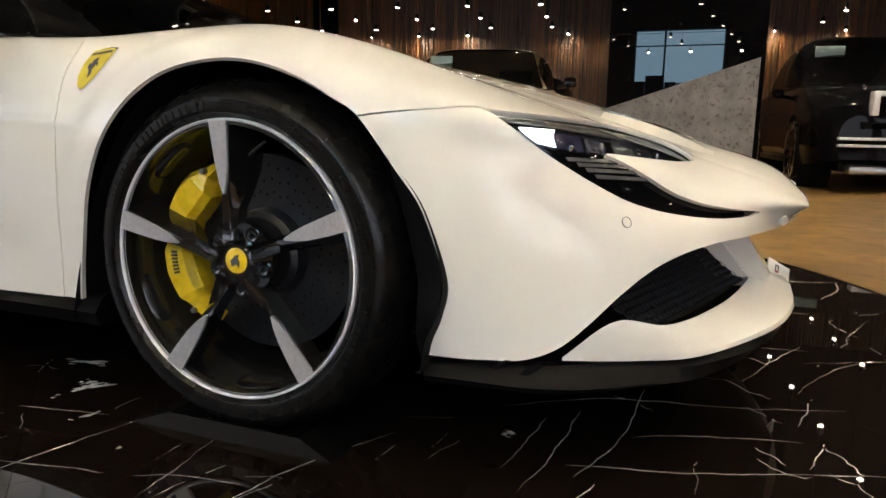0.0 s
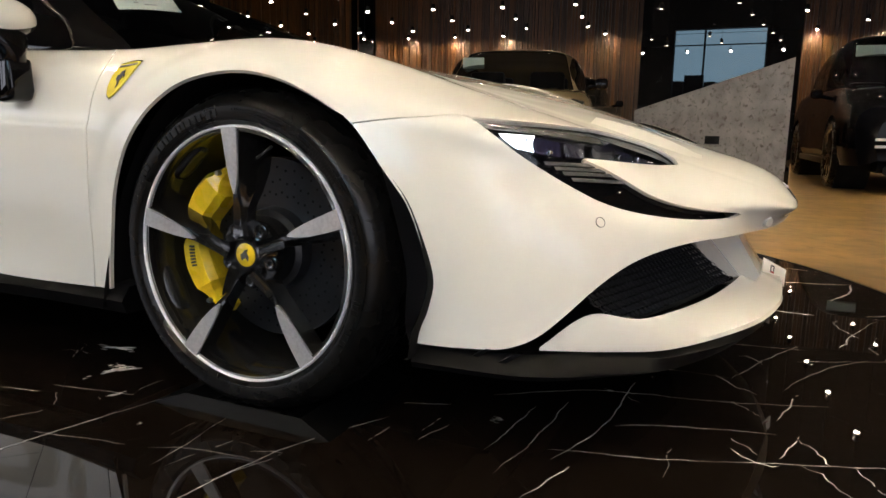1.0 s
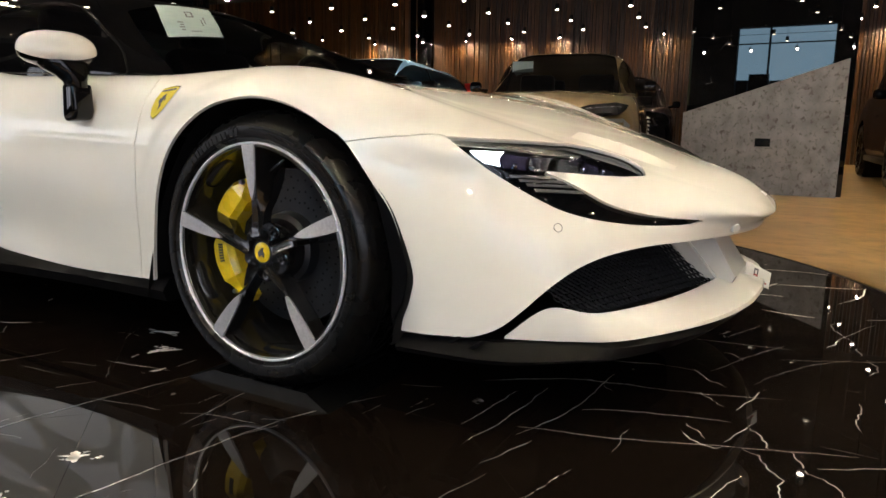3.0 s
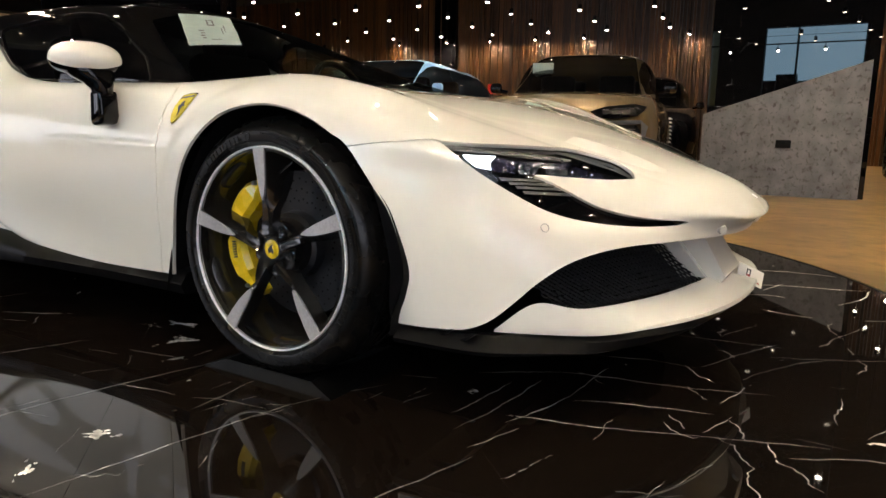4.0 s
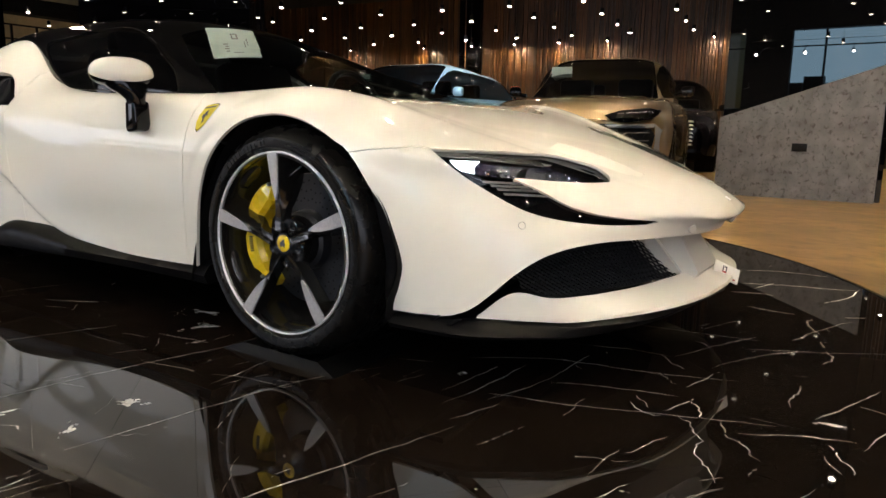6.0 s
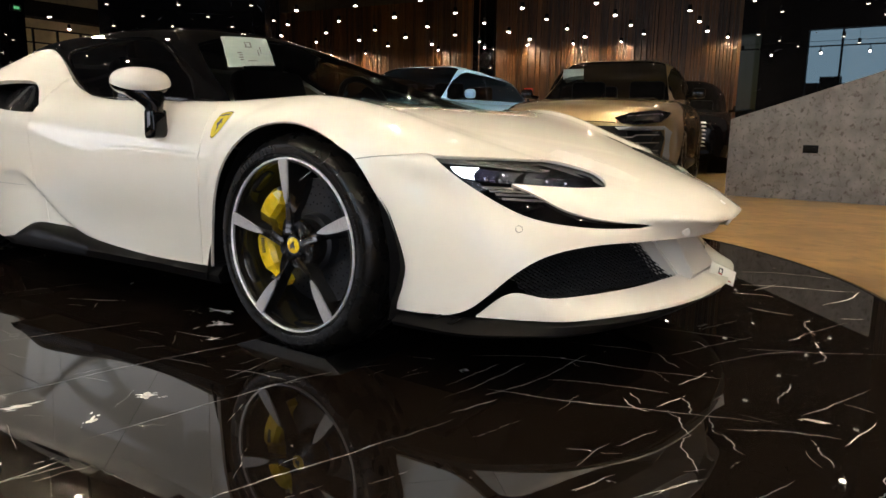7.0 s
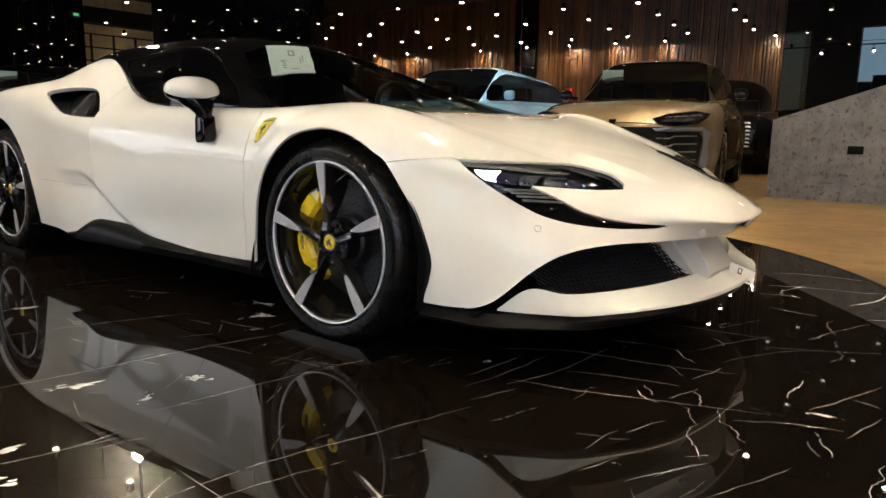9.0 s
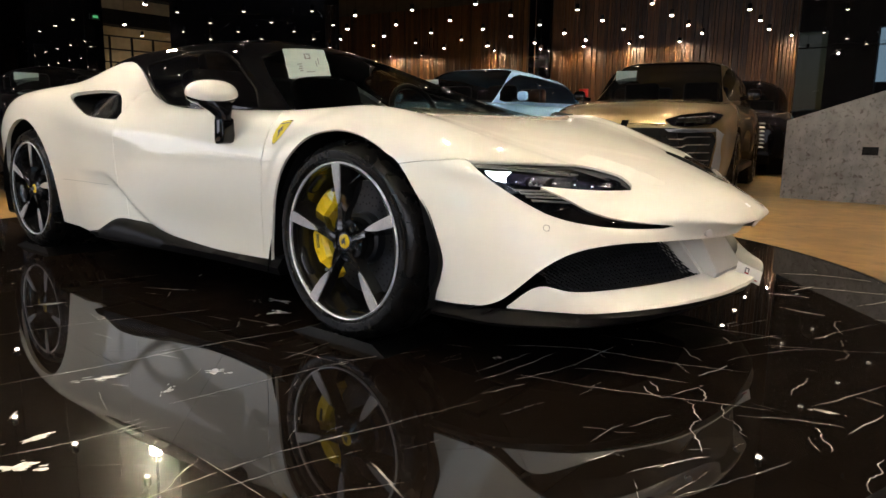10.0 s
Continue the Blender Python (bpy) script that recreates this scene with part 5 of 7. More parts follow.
flank_sheet("lens_rib", [[(0.629, 0.599), (0.633, 0.599)], [(0.646, 0.578), (0.650, 0.577)]], -0.0042, LAMP_INNER)
flank_sheet("lamp_fin", [[(0.648, 0.600), (0.676, 0.593)], [(0.671, 0.574), (0.700, 0.570)]], -0.0070, LAMP_BRIGHT, "pale lamp fin", 0.001)
flank_sheet("lamp_fin", [[(0.662, 0.600), (0.678, 0.594)], [(0.668, 0.588), (0.684, 0.584)]], -0.0052, LAMP_INNER)
flank_sheet("lamp_reflector", [[(0.684, 0.590), (0.712, 0.580)], [(0.706, 0.569), (0.728, 0.564)]], -0.0080, LAMP_INNER, "bluish lamp reflector", -0.002)
flank_sheet("lamp_reflector", [[(0.718, 0.578), (0.742, 0.568)], [(0.733, 0.563), (0.752, 0.560)]], -0.0080, LAMP_INNER, "bluish lamp reflector", -0.002)
for x, z, r in ((0.606, 0.586, 0.006), (0.699, 0.576, 0.006), (0.728, 0.569, 0.005), (0.566, 0.605, 0.003)):
    p, n = on_side(x, z, -0.005)
    part("projector", turned([(0.001, -0.005), (r * 0.6, -0.004), (r, 0.0), (r * 1.15, 0.0), (r * 1.15, 0.006), (0.001, 0.006)], 18, "Y",
         Matrix.Translation(p) @ (-n).to_track_quat("Y", "Z").to_matrix().to_4x4()), CHROME, car, "small bright projector lens")
for xa, za, xb, zb in ((0.600, 0.562, 0.672, 0.560), (0.617, 0.5535, 0.690, 0.550), (0.631, 0.5445, 0.703, 0.540), (0.646, 0.5335, 0.722, 0.527)):
    flank_sheet("light_strip", [[(xa, za + 0.0040), (xb, zb + 0.0040)], [(xa + 0.004, za - 0.0028), (xb + 0.006, zb - 0.0028)]], -0.0058, LOUVRE, "unlit grey running light strip", 0.001)
part("nose_sensor", turned([(0.001, 0.006), (0.011, 0.006), (0.013, 0.0), (0.013, -0.02), (0.001, -0.02)], 20, "Y", Matrix.Translation((0.985, -0.255, 0.420)) @ Vector((0.75, -0.6, -0.25)).to_track_quat("Y", "Z").to_matrix().to_4x4()), PAINT_WHITE, car, "small white sensor under the nose")

# seams of the filler flap on the rear flank
for sy_seam in ((-2.137, -1.58),):
    xs = np.linspace(*sy_seam, 9)
    outline = [(x, 0.449 - 0.03 * (x + 1.74)**2 + 0.0007) for x in xs] + [(x, 0.449 - 0.03 * (x + 1.74)**2 - 0.0007) for x in xs[::-1]]
    flank_patch("panel_seam", outline, 0.0004, SEAM_GREY, car, "thin grey panel seam", 0.001)

# parking sensor, shield badges
p, n = on_side(0.700, 0.457, 0.0006)
part("parking_sensor", turned([(0.0085, -0.004), (0.0090, 0.0006), (0.0098, 0.0), (0.0098, -0.004)], 24, "Y", Matrix.Translation(p) @ n.to_track_quat("Y", "Z").to_matrix().to_4x4(), close=True), SATIN_BLACK, car)
shield = [(-0.031, 0.034), (-0.010, 0.039), (0.010, 0.041), (0.030, 0.040), (0.034, 0.022), (0.030, 0.0), (0.020, -0.020), (0.006, -0.036), (-0.006, -0.044), (-0.018, -0.036), (-0.027, -0.018), (-0.032, 0.006)]
bx, bz = -0.312, 0.712
lean = lambda s, k=1.0: [(bx + (x + 0.20 * z) * s, bz + z * s * k) for x, z in s_pts]
s_pts = shield
flank_patch("shield_rim", lean(1.0), 0.004, CHROME, car, "thin chrome shield rim", 0.004)
flank_patch("shield_badge", lean(0.93), 0.0055, ENAMEL, car, "yellow enamel shield badge", 0.003)
for s_pts in ([(-0.005, 0.016), (0.004, 0.020), (0.008, 0.009), (0.003, -0.004), (-0.004, -0.006), (-0.006, 0.004)], [(0.002, -0.003), (0.007, -0.012), (0.003, -0.021), (0.001, -0.012), (-0.003, -0.005)],
              [(-0.004, -0.004), (-0.010, -0.002), (-0.012, 0.009), (-0.008, 0.007), (-0.006, 0.0)], [(0.005, 0.012), (0.013, 0.009), (0.014, 0.002), (0.010, 0.006), (0.006, 0.007)], [(-0.028, 0.030), (0.028, 0.036), (0.029, 0.032), (-0.028, 0.026)]):
    flank_patch("shield_emblem", lean(0.93), 0.0062, INK, car, "", 0.001)
part("nose_badge", box(0.985, 1.035, -0.012, 0.012, -0.002, 0.002, 0.001, Matrix.Translation((0.0, 0, 0.5005)) @ Matrix.Translation((1.01, 0, 0)) @ Matrix.Rotation(radians(35), 4, "Y") @ Matrix.Translation((-1.01, 0, 0))), SHEEN_SILVER, car)

HOOD_FROM = int(np.searchsorted(GRID_V, 4.6))
# bonnet blades: the outer side stands over a dark slot that faces the middle
for sy in (-1, 1):
    bm, dark = bmesh.new(), bmesh.new()
    top, foot, out = [], [], []
    for k in range(13):
        t = k / 12
        x, y = 0.59 + 0.24 * t, 0.335 - 0.10 * t
        row = np.array([[np.interp(x, GRID_X, EASED[:, q, c]) for c in (1, 2)] for q in range(HOOD_FROM, len(GRID_V))])
        zz = lambda yy: float(np.interp(-yy, -row[:, 0], row[:, 1]))
        h = 0.015 * math.sin(math.pi * min(1, 0.15 + t * 0.9))**0.7 if t < 0.98 else 0.002
        top.append(bm.verts.new((x, sy * y, zz(y) + h)))
        out.append(bm.verts.new((x, sy * (y + 0.07), zz(y + 0.07) - 0.001)))
        foot.append((x, sy * (y + 0.004), zz(y) + h - 0.001, zz(y) - 0.01))
    for k in range(12):
        bm.faces.new((top[k], top[k + 1], out[k + 1], out[k]))
        q = [dark.verts.new(v) for v in ((*foot[k][:2], foot[k][2]), (*foot[k + 1][:2], foot[k + 1][2]), (*foot[k + 1][:2], foot[k + 1][3]), (*foot[k][:2], foot[k][3]))]
        dark.faces.new(q)
    part("bonnet_blade", bm, PAINT_WHITE, car)
    part("bonnet_slot", dark, MATT_BLACK, car)

# glasshouse: black roof and pillars, windscreen, side windows
dgx, dgt = np.linspace(-1.95, -0.002, 150), np.linspace(0, math.pi / 2, 60)
ax_, at_ = np.meshgrid(dgx, dgt, indexing="ij")
DOME = dome(ax_, at_) * [1, -1, 1]
DOME = np.column_stack([DOME, at_.ravel()])
DOME_F = quads(len(dgx), len(dgt))
WINDOW = smooth_line([(-1.595, 1.015), (-1.479, 0.918), (-1.351, 0.858), (-1.238, 0.822), (-1.02, 0.810), (-0.788, 0.802), (-0.60, 0.798), (-0.672, 0.863), (-0.819, 0.927), (-1.068, 1.029), (-1.235, 1.078), (-1.382, 1.078), (-1.478, 1.043)], 3, True)
SCREEN = np.array([(-0.20, 0.9), (-0.50, 0.745), (-0.80, 0.60), (-1.03, 0.47), (-1.09, 0.30), (-1.11, -0.2), (0.3, -0.2), (0.3, 0.9)])


def dome_piece(name, mat, keeps, label="", both=True, side=-1, depth=0.012):
    p, f = DOME, DOME_F
    for keep in keeps:
        p, f = clip_skin(p, f, keep(p))
    p = p[:, :3]
    if both:
        p, f = mirrored(p, f)
    p, f = folded(p, f, depth, 0.002)
    if not both and side > 0:
        p, f = p * [1, -1, 1], [q[::-1] for q in f]
    return mesh_object(name, p, f, mat, car, label)


xy = lambda p: np.stack([p[:, 0], -p[:, 1]], 1)
screen_d = lambda p: inside(xy(p), SCREEN)
dome_piece("windscreen", GLASS_SCREEN, [lambda p: screen_d(p) - 0.001], "dark raked windscreen")
dome_piece("roof", GLOSS_BLACK, [lambda p: -screen_d(p) - 0.001, lambda p: -inside(xz(p), WINDOW) - 0.0015], "gloss black roof and pillars")
for side in (-1, 1):
    dome_piece("side_window", GLASS_DARK, [lambda p: inside(xz(p), WINDOW) - 0.0015, lambda p: 1.2 - p[:, 3]], "dark side window", False, side)

# slim seals round the side windows
for sy in (-1, 1):
    pts = []
    for x, z in list(WINDOW) + [WINDOW[0]]:
        zc = float(hermite(GX, GC, x))
        zb = min(float(hermite(ST, RZ[5], min(x, -0.45))) - 0.006, zc - 0.002)
        th = math.asin(min(1.0, max(0.0, (z - zb) / (zc - zb)))**(1 / 0.88))
        p = dome([x], [th])[0]
        pts.append((p[0], sy * (p[1] + 0.0015), p[2]))
    part("window_seal", tube(pts, 0.0025, 6), RIM_BARREL, car, "slim grey window seal")

# ---- wheels ----
def ring_arc(bm, r0, r1, y0, y1, a0, a1, n=24):
    """A solid arc between two radii and two depths, angles in degrees."""
    rows = []
    for k in range(n + 1):
        t = radians(a0 + (a1 - a0) * k / n)
        rows.append([bm.verts.new((r * math.cos(t), y, r * math.sin(t))) for r, y in ((r0, y0), (r1, y0), (r1, y1), (r0, y1))])
    for a, b in zip(rows, rows[1:]):
        for j in range(4):
            bm.faces.new((a[j], b[j], b[(j + 1) % 4], a[(j + 1) % 4]))
    bm.faces.new(rows[0])
    bm.faces.new(rows[-1][::-1])


def spoke_shapes(m_turn):
    """One twisted spoke: dark blade from hub to rim, and its bright machined facet."""
    blade, facet = bmesh.new(), bmesh.new()
    rows = []
    # radius, left edge, crest edge, right edge, depth of left, crest, right
    for r, l, c, rt, dl, dc, dr in ((0.040, -0.019, -0.004, 0.017, 0.008, 0.014, 0.010), (0.065, -0.0165, -0.004, 0.014, 0.009, 0.021, 0.012), (0.10, -0.0145, -0.005, 0.0135, 0.010, 0.022, 0.022), (0.13, -0.0135, 0.0, 0.019, 0.010, 0.012, 0.040),
                                    (0.17, -0.017, 0.006, 0.027, 0.010, 0.004, 0.055), (0.21, -0.019, 0.012, 0.033, 0.008, 0.001, 0.060), (0.255, -0.020, 0.018, 0.040, 0.004, -0.001, 0.055)):
        rows.append([blade.verts.new(m_turn @ Vector((x, y, r))) for x, y in ((l + 0.004, dl + 0.050), (l, dl), (c - 0.004, dc + 0.0015), (c + 0.004, dc + 0.0015), (rt, dr), (rt - 0.002, dr + 0.03))])
    for a, b in zip(rows, rows[1:]):
        for j in range(6):
            blade.faces.new((a[j], b[j], b[(j + 1) % 6], a[(j + 1) % 6]))
    blade.faces.new(rows[0])
    blade.faces.new(rows[-1][::-1])
    face = []
    for r, l, c, y in ((0.128, -0.0075, -0.0045, 0.0045), (0.15, -0.013, 0.004, 0.0035), (0.18, -0.0165, 0.011, 0.0015), (0.22, -0.0185, 0.0155, -0.0015), (0.2615, -0.0205, 0.0185, -0.0035)):
        face.append([facet.verts.new(m_turn @ Vector((x, yy, r))) for x, yy in ((l, y + 0.006), (l, y), (c, y - 0.001), (c, y + 0.006))])
    for a, b in zip(face, face[1:]):
        for j in range(4):
            facet.faces.new((a[j], b[j], b[(j + 1) % 4], a[(j + 1) % 4]))
    facet.faces.new(face[0])
    facet.faces.new(face[-1][::-1])
    return blade, facet


def sports_wheel(name, m, width, tyre_r, turn, caliper_at, bars=False):
    """A wheel with its outer face towards -y; the hub cap's face lies at y = 0."""
    w = new(name)
    w.parent, w.matrix_basis = car, m
    w.empty_display_size = 0.1
    f = -0.028           # rim edge stands out before the hub
    prof = [(0.266, f + 0.010), (0.271, f + 0.003), (0.2755, f + 0.0), (0.2765, f - 0.0022), (0.2775, f - 0.0005), (0.284, f - 0.003), (0.300, f - 0.001), (0.3035, f - 0.0012), (0.3045, f + 0.0012), (0.3055, f + 0.0014), (0.316, f + 0.008), (0.329, f + 0.024), (0.3375, f + 0.045), (tyre_r - 0.001, f + 0.070),
            (tyre_r + 0.001, f + width * 0.5), (tyre_r - 0.001, f + width - 0.06), (0.335, f + width - 0.025), (0.29, f + width), (0.262, f + width - 0.015), (0.256, f + 0.03)]
    part("tyre", turned(prof, 96, "Y", close=True), RUBBER, w, "black low-profile tyre")
    # raised sidewall lettering as plain bars
    rng = random.Random(3)
    for a0, a1, r0, r1 in ((98, 104, 0.283, 0.299), (106, 136, 0.284, 0.299), (143, 162, 0.286, 0.297), (34, 60, 0.281, 0.287), (30, 58, 0.292, 0.297), (62, 90, 0.294, 0.299), (66, 82, 0.284, 0.289), (8, 24, 0.286, 0.294), (-34, -12, 0.284, 0.297)) if bars else ():
        a = a0
        while a < a1:
            s = rng.uniform(0.45, 0.95) * (r1 - r0) / 0.005
            bm = bmesh.new()
            ring_arc(bm, r0, r1, f - 0.0042, f + 0.006, a, min(a + s, a1), 3)
            part("sidewall_bar", bm, RUBBER_PRINT, w, smooth=False)
            a += s + 0.35 * (r1 - r0) / 0.005
    for k in range(3):
        y = f + width * (0.28 + 0.22 * k)
        part("tread_groove", turned([(tyre_r + 0.0016, y - 0.005), (tyre_r + 0.0018, y), (tyre_r + 0.0016, y + 0.005)], 64, "Y", caps=False), MATT_BLACK, w)
    part("rim", turned([(0.2545, f + 0.002), (0.262, f + 0.012), (0.240, f + 0.09), (0.236, f + 0.2), (0.244, f + 0.2), (0.262, f + 0.05), (0.2695, f + 0.012)], 96, "Y", close=True), RIM_BARREL, w, "glossy grey rim barrel")
    part("rim_edge", turned([(0.2610, f + 0.0035), (0.2640, f), (0.2662, f + 0.002), (0.2672, f + 0.012), (0.2610, f + 0.012)], 128, "Y", close=True), SHEEN_SILVER, w, "bright machined rim edge")
    for k in range(5):
        mt = Matrix.Translation((0, f + 0.004, 0)) @ Matrix.Rotation(radians(turn - 72 * k - 90) * -1, 4, "Y")
        blade, facet = spoke_shapes(mt)
        part("spoke", blade, RIM_DARK, w, sharp=28)
        part("spoke_facet", facet, RIM_FACET, w, "bright machined spoke facet", smooth=False)
        # shallow scoop cast into the barrel beside each spoke
        bm = bmesh.new()
        grid = []
        for i in range(9):
            row = []
            for j in range(7):
                u, v = i / 4 - 1, j / 3 - 1
                a = radians(turn - 72 * k - 33 + 13 * u)
                y = f + 0.055 + 0.026 * v * math.sqrt(max(0.0, 1 - 0.75 * u * u))
                r = 0.262 - 0.022 * (y - f - 0.012) / 0.078 - 0.0075 * max(0.0, 1 - u**4) * max(0.0, 1 - v**4) + 0.0012
                row.append(bm.verts.new((r * math.cos(a), y, r * math.sin(a))))
            grid.append(row)
        for a, b in zip(grid, grid[1:]):
            for j in range(6):
                bm.faces.new((a[j], a[j + 1], b[j + 1], b[j]))
        part("barrel_scoop", bm, RIM_BARREL, w)
    part("hub", turned([(0.001, -0.004), (0.030, -0.004), (0.036, 0.002), (0.046, 0.006), (0.072, 0.010), (0.078, 0.03), (0.078, 0.08), (0.001, 0.08)], 48, "Y"), RIM_DARK, w)
    part("hub_cap", turned([(0.001, -0.0075), (0.020, -0.0068), (0.0245, -0.005), (0.0255, 0.0), (0.001, 0.0)], 40, "Y"), YELLOW, w, "yellow centre cap")
    part("cap_emblem", extruded([(-0.008, -0.012), (0.002, -0.006), (0.008, -0.013), (0.010, -0.002), (0.006, 0.004), (0.008, 0.013), (0.0, 0.011), (-0.006, 0.004), (-0.011, 0.001)], -0.0084, -0.0060), INK, w, smooth=False)
    for k in range(5):
        a = radians(turn - 36 - 72 * k)
        c = Vector((0.0575 * math.cos(a), 0.006, 0.0575 * math.sin(a)))
        part("bolt_pocket", turned([(0.0130, 0.006), (0.0145, -0.001), (0.0165, 0.0), (0.0175, 0.008), (0.0130, 0.012)], 20, "Y", Matrix.Translation(c), close=True), RIM_DARK, w)
        part("wheel_bolt", turned([(0.001, 0.004), (0.006, 0.004), (0.0065, -0.004), (0.0105, -0.005), (0.0115, -0.002), (0.0125, 0.014), (0.001, 0.014)], 12, "Y", Matrix.Translation(c)), BOLT, w, sharp=20)
    part("brake_disc", turned([(0.09, 0.100), (0.198, 0.100), (0.199, 0.103), (0.199, 0.130), (0.09, 0.130)], 72, "Y", close=True), DISC, w, "drilled grey ceramic brake disc")
    part("disc_bell", turned([(0.001, 0.055), (0.07, 0.055), (0.088, 0.07), (0.092, 0.1), (0.001, 0.1)], 40, "Y"), DISC, w)
    holes = bmesh.new()
    for k in range(48):
        for q in range(3):
            a = radians(k * 7.5 + q * 3.0)
            r = 0.118 + 0.027 * q + 0.006 * (k % 2)
            turned_into(holes, [(0.001, 0.0993), (0.0032, 0.0993), (0.0032, 0.1002), (0.001, 0.1002)], 6, "Y", Matrix.Translation((r * math.cos(a), 0, r * math.sin(a))))
    tagged(part("drilling", holes, MATT_BLACK, w, smooth=False), kind="stuff")
    # cast caliper: two finger lobes with a waist between them and a slim tongue at the upper end
    cal = bmesh.new()
    rows = []
    lo, hi = caliper_at
    shape = np.array([(0.0, 0.194, 0.204, 0.066), (0.10, 0.184, 0.213, 0.060), (0.17, 0.176, 0.217, 0.054), (0.19, 0.152, 0.223, 0.044), (0.30, 0.149, 0.227, 0.038), (0.40, 0.158, 0.228, 0.039), (0.44, 0.165, 0.223, 0.048),
                      (0.54, 0.165, 0.223, 0.048), (0.58, 0.158, 0.228, 0.039), (0.70, 0.150, 0.227, 0.038), (0.82, 0.152, 0.223, 0.042), (0.86, 0.166, 0.215, 0.052), (1.0, 0.174, 0.205, 0.062)])
    for k in range(40):
        u = k / 39
        t = radians(lo + (hi - lo) * u)
        r0, r1, y0 = [float(np.interp(u, shape[:, 0], shape[:, q])) for q in (1, 2, 3)]
        r1 -= 0.006
        edge = min(0.012, (r1 - r0) * 0.25)
        rows.append([cal.verts.new((r * math.cos(t), y, r * math.sin(t))) for r, y in ((r0, y0 + 0.016), (r0 + edge, y0), (r1 - edge, y0 - 0.003), (r1, y0 + 0.012), (r1, 0.145), (r0, 0.145))])
    for a, b in zip(rows, rows[1:]):
        for j in range(6):
            cal.faces.new((a[j], b[j], b[(j + 1) % 6], a[(j + 1) % 6]))
    cal.faces.new(rows[0])
    cal.faces.new(rows[-1][::-1])
    part("brake_caliper", cal, YELLOW, w, "yellow painted brake caliper", sharp=24)
    for u in (0.14, 0.90):
        t = radians(lo + (hi - lo) * u)
        part("caliper_bolt", turned([(0.001, -0.006), (0.005, -0.006), (0.0065, 0.0), (0.0065, 0.012), (0.001, 0.012)], 10, "Y", Matrix.Translation((0.199 * math.cos(t), 0.050, 0.199 * math.sin(t)))), STEEL, w)
    bm = bmesh.new()
    for k in range(7):
        a0 = lo + (hi - lo) * 0.585 + k * 2.2
        ring_arc(bm, 0.180, 0.192, 0.0335, 0.038, a0, a0 + 1.3, 2)
    part("caliper_print", bm, INK, w, smooth=False)
    v = Vector((0.232 * math.cos(radians(76)), 0.02, 0.232 * math.sin(radians(76))))
    part("valve", tube([v, v + Vector((-0.012, -0.012, -0.014)), v + Vector((-0.022, -0.022, -0.026))], [0.004, 0.0035, 0.005], 8), RIM_BARREL, w)
    part("suspension_arm", tube([(0.03, 0.14, 0.05), (0.05, 0.16, 0.14), (0.06, 0.20, 0.20)], 0.022, 10), MATT_BLACK, w)
    return w


sports_wheel("front_wheel", pose(0, -0.90, 0.355), 0.235, 0.343, 93, (108, 232), True)
sports_wheel("front_wheel", pose(0, 0.90, 0.355, 0, 0, 180), 0.235, 0.343, 40, (-56, 58))
sports_wheel("rear_wheel", pose(-2.655, -0.895, 0.358), 0.29, 0.348, 80, (172, 186))
sports_wheel("rear_wheel", pose(-2.655, 0.895, 0.358, 0, 0, 180), 0.29, 0.348, 20, (140, 230))

# sills under the doors
SK = np.linspace(-0.36, -1.80, 50)
for sy in (-1, 1):
    bm = bmesh.new()
    rows = []
    for x in SK:
        zt = float(hermite(SILL_X, SILL_Z, x)) + 0.012
        yb = float(hermite(ST, RY[0], x))
        flare = 0.012 + 0.035 * min(1, max(0, (-x - 0.4) / 0.9))
        k = min(1.0, (x + 1.80) / 0.06)
        low = 0.182 + (zt - 0.197) * (1 - k)
        rows.append([bm.verts.new((x, sy * y, z)) for y, z in ((yb - 0.06, zt), (yb - 0.012, zt - 0.004), (yb + flare * 0.7, zt - 0.030 * k), (yb + flare, low + 0.030 * k), (yb + flare - 0.012, low), (yb - 0.25, low - 0.005))])
    for a, b in zip(rows, rows[1:]):
        for j in range(5):
            bm.faces.new((a[j], b[j], b[j + 1], a[j + 1]))
    bm.faces.new(rows[0])
    bm.faces.new(rows[-1])
    part("side_sill", bm, LIP_BLACK, car, "satin black side sill", sharp=50)

